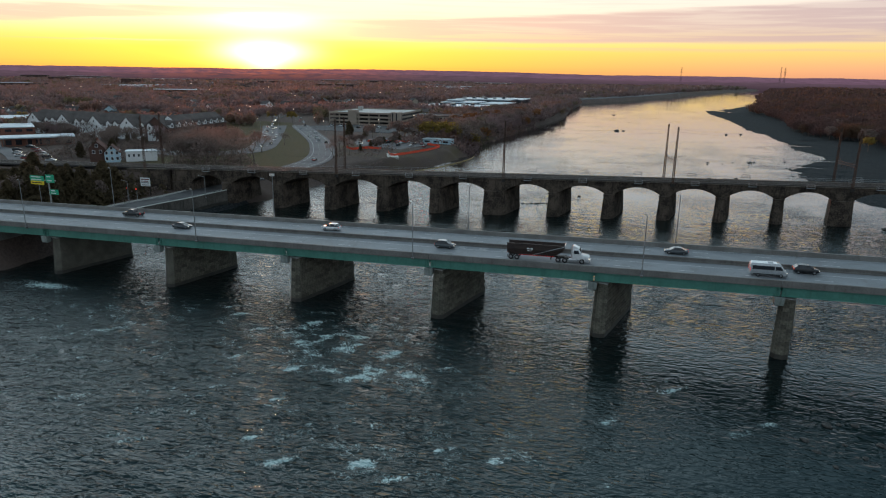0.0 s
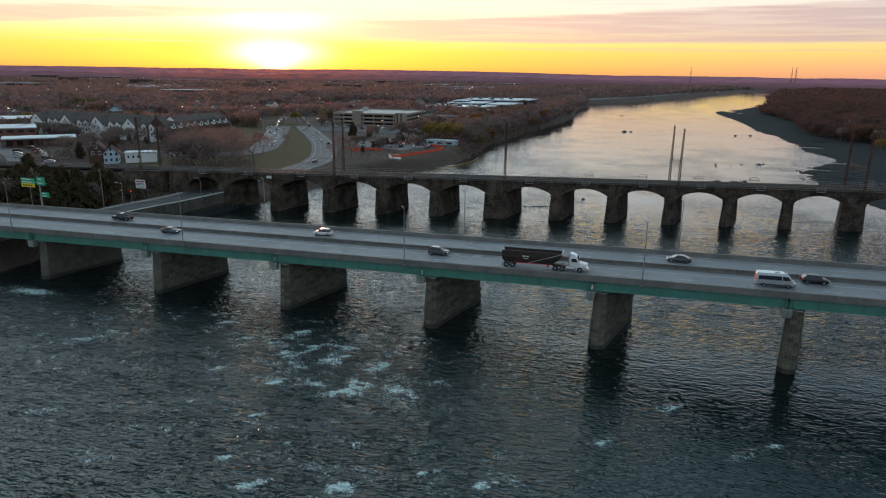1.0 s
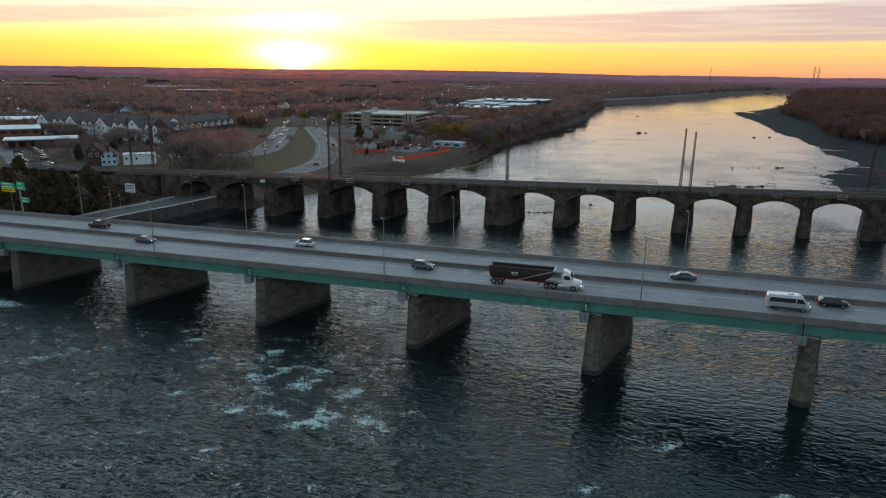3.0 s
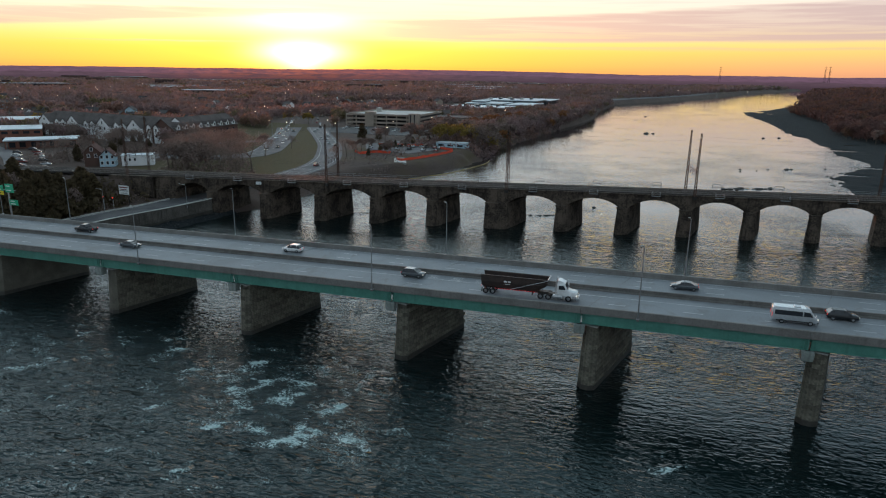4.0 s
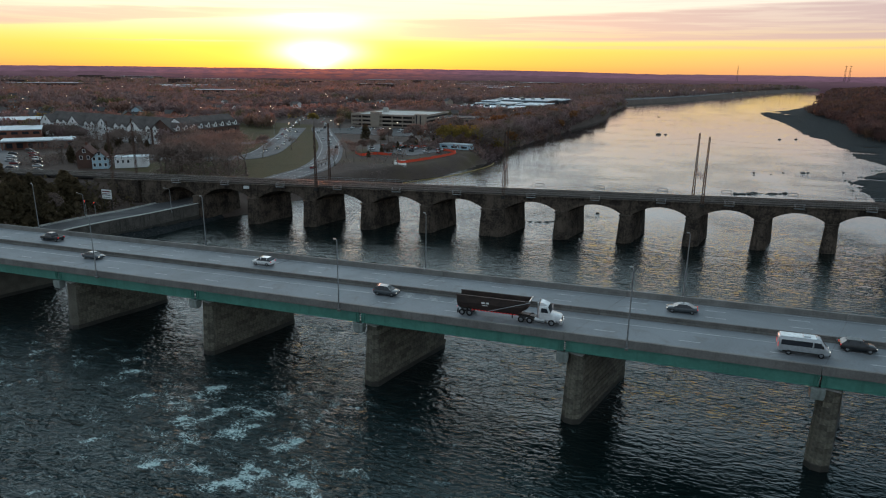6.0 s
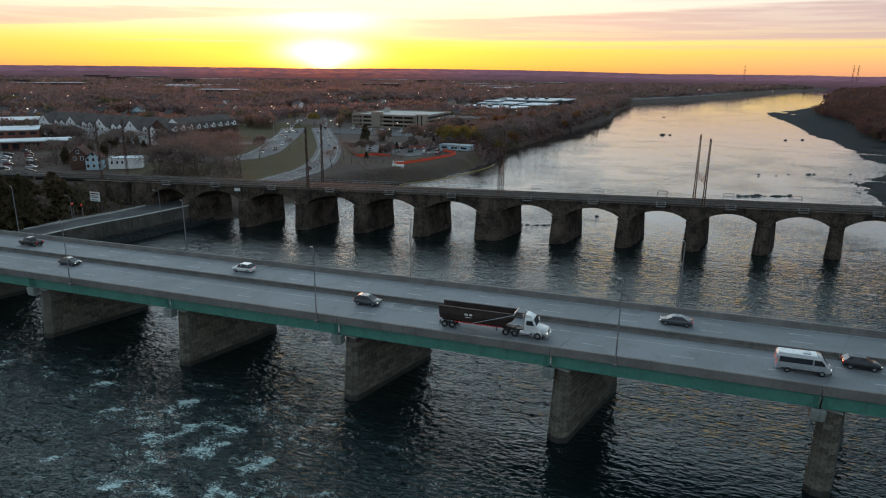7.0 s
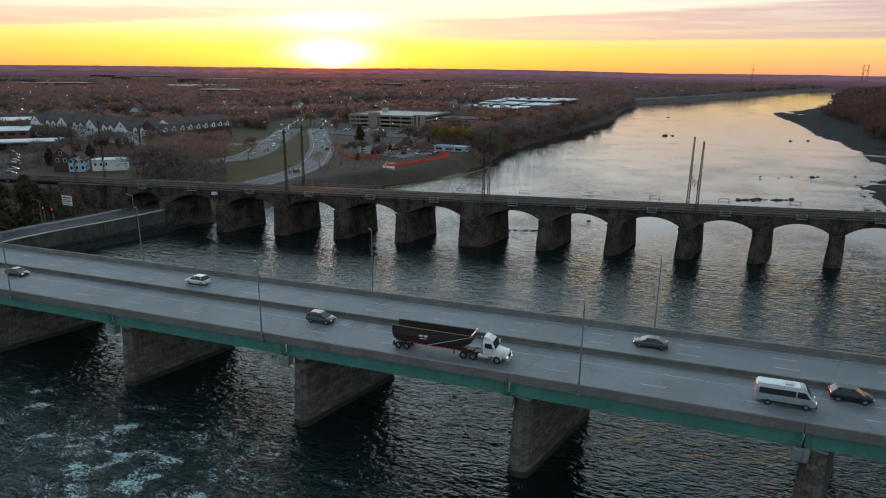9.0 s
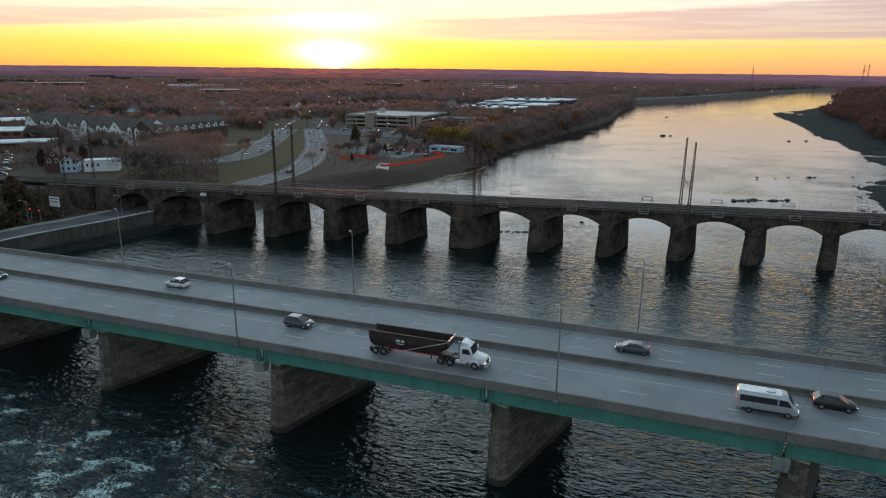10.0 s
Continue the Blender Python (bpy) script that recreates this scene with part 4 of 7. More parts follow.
for (a0, a1), (b0, b1) in zip(PIERS, PIERS[1:]):
    # one arch ring with the wall above it, from pier middle to pier middle
    x0, x1 = (a0 + a1) / 2 + 0.004, (b0 + b1) / 2 - 0.004
    l, r = a1 - 0.25, b0 + 0.25
    half = (r - l) / 2
    rise = CROWN - SPRING
    rad = (half * half + rise * rise) / (2 * rise)
    curve = []
    for k in range(21):
        th = math.asin(half / rad) * (2 * k / 20 - 1)
        curve.append((l + half + rad * math.sin(th), CROWN - rad + rad * math.cos(th)))
    bm = bmesh.new()
    outline = [(x0, TOP), (x0, SPRING)] + curve + [(x1, SPRING), (x1, TOP)]
    loft(bm, [[skewed(s, d, z) for s, z in outline] for d in (RW0, RW1)])
    span = part("arch_span", bm, OLD_STONE, rail_bridge)
    outer = [(l + half + (rad + 0.75) * math.sin(math.asin(half / rad) * (2 * k / 20 - 1)), CROWN - rad + (rad + 0.75) * math.cos(math.asin(half / rad) * (2 * k / 20 - 1))) for k in range(21)]
    for k in range(20):
        g = 0.0035
        quad = [curve[k], curve[k + 1], outer[k + 1], outer[k]]
        mid = (sum(q[0] for q in quad) / 4, sum(q[1] for q in quad) / 4)
        quad = [(mid[0] + (q[0] - mid[0]) * 0.965, mid[1] + (q[1] - mid[1]) * 0.985) for q in quad]
        part("voussoir", loft(bmesh.new(), [[skewed(s, d, z) for s, z in quad] for d in (RW0 - 0.10, RW0 + 0.02)]), OLD_STONE, span)
    # refuge on the face, with posts and rails
    s = (l + r) / 2 + 0.3
    cage = part("refuge_platform", box(bmesh.new(), s - 1.4, s + 1.4, RW0 - 1.32, RW0 - 0.2, TOP - 0.18, TOP - 0.06), LAMP_STEEL, rail_bridge, "pale steel refuge platform")
    for u_ in (-1.3, 1.3):
        for d_ in (RW0 - 1.25, RW0 - 0.35):
            part("post", box(bmesh.new(), s + u_ - 0.05, s + u_ + 0.05, d_ - 0.05, d_ + 0.05, TOP - 0.05, TOP + 1.35), LAMP_STEEL, cage)
    for z_ in (TOP + 0.65, TOP + 1.3):
        part("rail", box(bmesh.new(), s - 1.24, s + 1.24, RW0 - 1.30, RW0 - 1.22, z_, z_ + 0.08), LAMP_STEEL, cage)

for a, b in PIERS:
    bm = bmesh.new()
    c, w = (a + b) / 2, (b - a)
    rings = []
    for z, grow, nose in ((-1.5, 0.55, 0.6), (4.0, 0.25, 0.5), (SPRING - 0.5, 0.02, 0.35), (SPRING - 0.49, 0.22, 0.55), (SPRING, 0.22, 0.5)):
        h = w / 2 + grow
        o = [(c - h, RW0 - nose), (c - h * 0.55, RW0 - nose - 1.2), (c + h * 0.55, RW0 - nose - 1.2), (c + h, RW0 - nose), (c + h, RW1 + nose), (c + h * 0.55, RW1 + nose + 1.2), (c - h * 0.55, RW1 + nose + 1.2), (c - h, RW1 + nose)]
        rings.append([skewed(s, d, z) for s, d in o])
    loft(bm, rings)
    body = part("pier", bm, OLD_STONE, rail_bridge)
    # a pilaster up the face
    pil = bmesh.new()
    h = w / 2 - 0.35
    loft(pil, [[skewed(c - h, RW0 - 0.35, z), skewed(c + h, RW0 - 0.35, z), skewed(c + h, RW0 + 0.02, z), skewed(c - h, RW0 + 0.02, z)] for z in (SPRING + 0.004, TOP - 0.2)])
    part("pilaster", pil, OLD_STONE, rail_bridge)
cabinet = part("equipment_box", box(bmesh.new(), -125.6, -123.8, RW0 - 1.15, RW0 - 0.37, 12.05, 13.0), CAR_WHITE, rail_bridge, "small white equipment box on the face", 0.04)
part("bracket", box(bmesh.new(), -125.3, -124.1, RW0 - 1.0, RW0 + 0.01, 11.9, 12.046), DARK_STEEL, cabinet)
RS0, RS1 = -166.0, 176.0
for d0, d1 in ((RW0 - 0.45, RW0 + 0.55), (RW1 - 0.55, RW1 + 0.45)):
    n = 28
    for k in range(n):
        s0 = RS0 + (RS1 - RS0) * k / n
        bm = bmesh.new()
        e = (RS1 - RS0) / n
        loft(bm, [[skewed(s, d, z) for d, z in ((d0, TOP + 0.004), (d1, TOP + 0.004), (d1, TOP + 0.34), (d0 + 0.06, TOP + 0.38), (d0, TOP + 0.34))] for s in (s0 + 0.012, s0 + e - 0.012)])
        part("coping", bm, OLD_STONE, rail_bridge)
solid("track_bed", prism(bmesh.new(), [(RW0 + 0.6, TOP + 0.002), (RW1 - 0.6, TOP + 0.002), (RW1 - 0.9, TOP + 0.42), (RW0 + 0.9, TOP + 0.42)], "x", -330.0, 330.0), BALLAST,
                 "dark stone ballast bed under the railway tracks", "track bed", kind="structure", at=RM)
for d in (3.0, 6.6, 10.2):
    track = thing("railway_track", "railway track with worn steel rails on dark sleepers", "railway track", "tracks on the viaduct", at=RM)
    for off in (-0.75, 0.75):
        part("rail", prism(bmesh.new(), [(d + off - 0.07, TOP + 0.56), (d + off + 0.07, TOP + 0.56), (d + off + 0.04, TOP + 0.72), (d + off - 0.04, TOP + 0.72)], "x", -330.0, 330.0), RAIL_STEEL, track)
    s = np.arange(-200, 150, 0.75)
    cube = np.array([(x, y, z) for z in (0, 1) for y in (0, 1) for x in (0, 1)], float)
    co = np.concatenate([np.stack([q - 0.12 + 0.24 * cube[:, 0], d - 1.25 + 2.5 * cube[:, 1], TOP + 0.40 + 0.16 * cube[:, 2]], -1) for q in s])
    faces = np.array([(0, 2, 3, 1), (4, 5, 7, 6), (0, 1, 5, 4), (2, 6, 7, 3), (0, 4, 6, 2), (1, 3, 7, 5)])
    polys = np.concatenate([faces + 8 * i for i in range(len(s))])
    sl = part("sleeper_bed", soup("sleeper_bed", co, polys, SLEEPER), SLEEPER, track)
    tagged(sl, kind="stuff")

# pipe railing on the far edge
rail_fence = thing("pipe_railing", "thin grey pipe railing along the far edge of the viaduct", "railing", at=RM @ Matrix.Translation((0, RW1 + 0.1, TOP + 0.38)))
post = mesh_of(rod(bmesh.new(), (0, 0, 0), (0, 0, 1.25), 0.05, n=5), "post", LAMP_STEEL)
for k in range(96):
    ob = part("post", post, GALVANISED, rail_fence)
    ob.location = (-120.0 + 2.6 * k, 0, 0)
for z in (0.62, 1.2):
    part("rail", rod(bmesh.new(), (-121, 0, z), (128, 0, z), 0.035, n=5), GALVANISED, rail_fence)
bay = bmesh.new()
for x in (-1.5, 1.5):
    for y in (0.15, 1.2):
        rod(bay, (x, y, -0.1), (x, y, 1.8), 0.06, n=5)
for z in (0.8, 1.75):
    rod(bay, (-1.5, 0.15, z), (1.5, 0.15, z), 0.05, n=5), rod(bay, (-1.5, 1.2, z), (1.5, 1.2, z), 0.05, n=5)
    rod(bay, (-1.5, 0.15, z), (-1.5, 1.2, z), 0.05, n=5), rod(bay, (1.5, 0.15, z), (1.5, 1.2, z), 0.05, n=5)
box(bay, -1.6, 1.6, 0.0, 1.3, -0.2, -0.1)
bay_mesh = mesh_of(bay, "refuge_bay", LAMP_STEEL)
for k in range(9):
    ob = part("refuge_bay", bay_mesh, GALVANISED, rail_fence)
    ob.location = (-46.0 + 20.0 * k, 0, 0)


# catenary masts, in pairs, with a truss beam between them
def lattice_mast(name_parent, d, h):
    bm = bmesh.new()
    for sx, sy in ((-1, -1), (1, -1), (1, 1), (-1, 1)):
        rod(bm, (sx * 0.34, d + sy * 0.30, 0), (sx * 0.15, d + sy * 0.13, h), 0.10, 0.075, 4)
    steps = 16
    for k in range(steps):
        f0, f1 = k / steps, (k + 1) / steps
        for sy in (-1, 1):
            a, b = 0.34 - 0.19 * f0, 0.34 - 0.19 * f1
            rod(bm, ((-1) ** k * a, d + sy * (0.30 - 0.17 * f0), h * f0), (-((-1) ** k) * b, d + sy * (0.30 - 0.17 * f1), h * f1), 0.05, n=4)
    return part("mast", bm, RUST_STEEL, name_parent)


def catenary_portal(s):
    g = thing("catenary_portal", "pair of rusty lattice catenary masts joined by a braced beam", "catenary mast", "catenary masts of the railway", at=RM @ Matrix.Translation((s, 0, TOP)))
    h = 20.4
    lo, hi = 0.45, 14.2
    for d in (lo, hi):
        mast = lattice_mast(g, d, h)
        part("base_plate", box(bmesh.new(), -0.6, 0.6, d - 0.5, d + 0.5, -0.9, 0.06), DARK_STEEL, g)
        for z in (h - 0.6, h - 3.4, h - 6.2):
            bm = bmesh.new()
            side = -1 if d == lo else 1
            rod(bm, (0, d - side * 0.15, z), (0, d + side * 0.9, z + 0.1), 0.06, n=4)
            rod(bm, (0, d + side * 0.9, z + 0.15), (0, d + side * 0.9, z - 1.1), 0.11, n=6)
            part("insulator", bm, DARK_STEEL, mast)
    bm = bmesh.new()
    for z in (7.6, 8.5):
        rod(bm, (0, lo, z), (0, hi, z), 0.10, n=4)
    for k in range(8):
        y0, y1 = lo + (hi - lo) * k / 8, lo + (hi - lo) * (k + 1) / 8
        rod(bm, (0, y0, 7.6 if k % 2 else 8.5), (0, y1, 8.5 if k % 2 else 7.6), 0.06, n=4)
    rod(bm, (0, lo, 10.6), (0, lo + 3.4, 8.5), 0.09, n=4), rod(bm, (0, hi, 10.6), (0, hi - 3.4, 8.5), 0.09, n=4)
    part("beam", bm, RUST_STEEL, g)
    for d in (3.0, 6.6, 10.2):
        bm = bmesh.new()
        rod(bm, (0, d, 7.6), (0, d, 6.6), 0.09, n=6), rod(bm, (0, d - 0.7, 6.6), (0, d + 0.7, 6.4), 0.05, n=4)
        part("hanger", bm, DARK_STEEL, g)
    return g


MASTS = [-175.0, -99.8, -37.2, 23.6, 85.3, 146.0]
for s in MASTS:
    catenary_portal(s)
wires = thing("overhead_wires", "thin sagging overhead wires between the catenary masts", "overhead wires", at=RM)
for d, z, sag in ((3.0, TOP + 6.5, 0.6), (6.6, TOP + 6.5, 0.6), (10.2, TOP + 6.5, 0.6), (-0.45, TOP + 18.6, 1.3), (15.1, TOP + 18.6, 1.3)):
    pts = [(a + (b - a) * k / 10, z - sag * 4 * (k / 10) * (1 - k / 10)) for a, b in zip(MASTS, MASTS[1:]) for k in range(10)] + [(MASTS[-1], z)]
    bm = loft(bmesh.new(), [[(x, d - 0.012, h - 0.008), (x, d + 0.012, h - 0.008), (x, d, h + 0.014)] for x, h in pts])
    part("wire", bm, DARK_STEEL, wires)

# ---- vehicles ----
wheel_cache = {}


def wheel(parent, x, y, r, w, side):
    key = (r, w)
    if key not in wheel_cache:
        bm = bmesh.new()
        prof = [(r * 0.62, -w / 2), (r * 0.94, -w / 2), (r, -w * 0.36), (r, w * 0.36), (r * 0.94, w / 2), (r * 0.62, w / 2)]
        loft(bm, [[(a * math.cos(k * math.tau / 14), b, a * math.sin(k * math.tau / 14)) for k in range(14)] for a, b in prof], caps=False)
        tyre = mesh_of(bm, "tyre", RUBBER)
        bm = bmesh.new()
        prof = [(r * 0.64, -w * 0.40), (r * 0.55, w * 0.30), (r * 0.22, w * 0.34), (r * 0.18, w * 0.42), (0.01, w * 0.43)]
        loft(bm, [[(a * math.cos(k * math.tau / 12), b, a * math.sin(k * math.tau / 12)) for k in range(12)] for a, b in prof])
        wheel_cache[key] = (tyre, mesh_of(bm, "rim", RIM))
    tyre, rim = wheel_cache[key]
    t = part("wheel", tyre, RUBBER, parent)
    t.matrix_basis = Matrix.Translation((x, y, r)) @ Matrix.Rotation(0 if side > 0 else math.pi, 4, "Z")
    part("rim", rim, RIM, t)
    return t


def hull(stations):
    """Rings from the rear to the front: x, lowest z, highest z, half width."""
    bm = bmesh.new()
    loft(bm, [[(x, -h * 0.90, a), (x, -h, a + 0.18), (x, -h, a + (b - a) * 0.72), (x, -h * 0.90, b), (x, h * 0.90, b), (x, h, a + (b - a) * 0.72), (x, h, a + 0.18), (x, h * 0.90, a)] for x, a, b, h in stations])
    return bm


def car(name, label, paint, kind="suv", at=None, lit=False, group=""):
    """A car standing with its nose to +x, wheels on z = 0."""
    L, W, belt, roof, r = {"suv": (4.45, 1.9, 1.02, 1.68, 0.36), "sedan": (4.75, 1.82, 0.93, 1.43, 0.33), "pickup": (5.7, 1.98, 1.12, 1.85, 0.39), "hatch": (4.3, 1.8, 0.98, 1.5, 0.33)}[kind]
    c = thing(name, label, "car" if kind != "pickup" else "pickup truck", group, at=at)
    h, R = W / 2, -L / 2
    if kind == "sedan":
        st = [(R, 0.42, 0.80, h * 0.86), (R + 0.12, 0.30, belt + 0.02, h * 0.96), (R + 0.9, 0.24, belt + 0.05, h), (0.9, 0.22, belt, h), (L / 2 - 0.5, 0.26, 0.84, h * 0.95), (L / 2 - 0.08, 0.32, 0.72, h * 0.84), (L / 2, 0.42, 0.60, h * 0.72)]
        cab = [(R + 0.55, belt, belt + 0.04), (R + 1.35, belt, roof - 0.05), (-0.1, belt, roof), (0.45, belt, roof - 0.07), (1.35, belt, belt + 0.03)]
        top = (R + 1.45, 0.35)
    elif kind == "pickup":
        st = [(R, 0.55, 1.08, h * 0.94), (R + 0.1, 0.45, belt, h * 0.98), (-0.4, 0.34, belt, h), (0.9, 0.32, belt + 0.04, h), (L / 2 - 0.4, 0.36, belt, h * 0.96), (L / 2 - 0.05, 0.42, 0.98, h * 0.9), (L / 2, 0.5, 0.8, h * 0.84)]
        cab = [(-0.75, belt, belt + 0.1), (-0.6, belt, roof - 0.03), (0.5, belt, roof), (0.75, belt, roof - 0.06), (1.35, belt, belt + 0.05)]
        top = (-0.55, 0.65)
    else:
        st = [(R, 0.48, belt - 0.1, h * 0.9), (R + 0.1, 0.34, belt + 0.04, h * 0.98), (-0.6, 0.28, belt + 0.03, h), (0.8, 0.26, belt, h), (L / 2 - 0.45, 0.30, belt - 0.06, h * 0.95), (L / 2 - 0.06, 0.36, belt - 0.2, h * 0.86), (L / 2, 0.45, belt - 0.35, h * 0.76)]
        cab = [(R + 0.10, belt, belt + 0.1), (R + 0.62, belt, roof - 0.13), (R + 1.25, belt, roof - 0.03), (-0.1, belt, roof), (0.30, belt, roof - 0.07), (1.25, belt, belt + 0.04)]
        top = (R + 0.72, 0.10)
    body = part("body", hull(st), paint, c, bevel=0.03, smooth=True)
    bm = bmesh.new()
    loft(bm, [[(x, -h * 0.93, a - 0.02), (x, -h * (0.93 - 0.20 * (b - a) / 0.6), b), (x, h * (0.93 - 0.20 * (b - a) / 0.6), b), (x, h * 0.93, a - 0.02)] for x, a, b in cab])
    part("glasshouse", bm, GLASS_DARK, c, "dark window glass")
    bm = bmesh.new()
    wr = h * 0.72
    loft(bm, [[(x, -wr * k, z), (x, -wr * 0.9 * k, z + 0.05), (x, wr * 0.9 * k, z + 0.05), (x, wr * k, z)] for x, z, k in ((top[0], roof - 0.06, 0.9), (top[0] + 0.3, roof - 0.02, 1.0), (top[1], roof - 0.03, 1.0), (top[1] + 0.3, roof - 0.09, 0.92))])
    part("roof", bm, paint, c)
    for s in (-1, 1) if lit else ():
        part("headlight", box(bmesh.new(), L / 2 - 0.2, L / 2 - 0.03, s * h * 0.66 - 0.18, s * h * 0.66 + 0.16, belt - 0.36, belt - 0.22), BRIGHT_HEAD, c)
        for x in (R + 0.85, L / 2 - 0.9):
            w_ob = wheel(c, x, s * (h - 0.10), r, 0.24, s)
            bpy.data.objects.remove(w_ob.children[0])
    for s in (-1, 1) if not lit else ():
        for x in (top[0] + 0.15, 0.05 if kind != "pickup" else 0.0):
            part("pillar", box(bmesh.new(), x - 0.06, x + 0.06, s * h * 0.79 - 0.04, s * h * 0.79 + 0.06 * 0.8, belt - 0.02, roof - 0.03, Matrix.Identity(4)), paint, c)
        part("headlight", box(bmesh.new(), L / 2 - 0.2, L / 2 - 0.03, s * h * 0.66 - 0.18, s * h * 0.66 + 0.16, belt - 0.36, belt - 0.22), HEAD_LENS, c, bevel=0.02)
        part("tail_light", box(bmesh.new(), R - 0.02, R + 0.12, s * h * 0.78 - 0.1, s * h * 0.78 + 0.1, belt - 0.28, belt - 0.02), TAIL_LENS, c, bevel=0.02)
        part("mirror", box(bmesh.new(), 0.85, 1.0, s * (h + 0.08) - 0.09, s * (h + 0.08) + 0.09, belt + 0.02, belt + 0.16), paint, c, bevel=0.03)
        for x in (R + 0.85, L / 2 - 0.9):
            wheel(c, x, s * (h - 0.10), r, 0.24, s)
    if kind == "pickup":
        part("bed", box(bmesh.new(), R + 0.15, -0.9, -h * 0.8, h * 0.8, belt - 0.06, belt + 0.015), RUBBER, c, "dark open load bed")
    return c


def van(at):
    c = thing("passenger_van", "silver-white high-roof passenger van with long dark windows", "van", at=at)
    L, h, H = 6.4, 1.0, 2.6
    R = -L / 2
    st = [(R, 0.5, 2.35, h * 0.94), (R + 0.15, 0.38, 2.53, h * 0.98), (1.6, 0.34, H, h), (2.0, 0.34, 2.48, h), (2.55, 0.34, 1.70, h), (3.05, 0.36, 1.2, h * 0.94), (3.2, 0.5, 0.95, h * 0.84)]
    part("body", hull(st), CAR_SILVER, c, bevel=0.05, smooth=True)
    part("roof", box(bmesh.new(), R + 0.25, 1.4, -0.82, 0.82, H - 0.05, H + 0.02), CAR_WHITE, c, bevel=0.03)
    part("roof_vent", box(bmesh.new(), -0.2, 0.7, -0.5, 0.5, H + 0.021, H + 0.17), CAR_SILVER, c, bevel=0.04)
    for s in (-1, 1):
        part("side_window", box(bmesh.new(), R + 0.35, 0.95, s * h - 0.012, s * h + 0.012, 1.42, 2.16), GLASS_DARK, c, bevel=0.004)
        part("cab_window", prism(bmesh.new(), [(1.12, 1.42), (2.42, 1.42), (1.95, 2.12), (1.12, 2.16)], "y", s * h - 0.012, s * h + 0.012), GLASS_DARK, c)
        part("headlight", box(bmesh.new(), 2.9, 3.17, s * 0.7 - 0.18, s * 0.7 + 0.18, 0.85, 1.12), HEAD_LENS, c, bevel=0.03)
        part("tail_light", box(bmesh.new(), R - 0.02, R + 0.1, s * 0.86 - 0.08, s * 0.86 + 0.08, 1.0, 1.7), TAIL_LENS, c, bevel=0.02)
        part("mirror", box(bmesh.new(), 2.05, 2.25, s * 1.13 - 0.12, s * 1.13 + 0.12, 1.45, 1.85), RUBBER, c, bevel=0.03)
        part("sill", box(bmesh.new(), R + 0.6, 1.9, s * (h + 0.01) - 0.03, s * (h + 0.01) + 0.03, 0.45, 0.62), RUBBER, c)
        for x in (R + 1.4, 2.15):
            wheel(c, x, s * 0.9, 0.37, 0.26, s)
    part("windscreen", loft(bmesh.new(), [[(2.02 + 0.03, -0.85, 2.44), (2.02 + 0.03, 0.85, 2.44)], [(2.57 + 0.03, -0.9, 1.72), (2.57 + 0.03, 0.9, 1.72)], [(2.54, -0.9, 1.68), (2.54, 0.9, 1.68)], [(1.98, -0.85, 2.42), (1.98, 0.85, 2.42)]], closed=False, caps=False), GLASS_DARK, c)
    part("bumper", box(bmesh.new(), 3.0, 3.26, -0.85, 0.85, 0.36, 0.62), RUBBER, c, bevel=0.05)
    return c


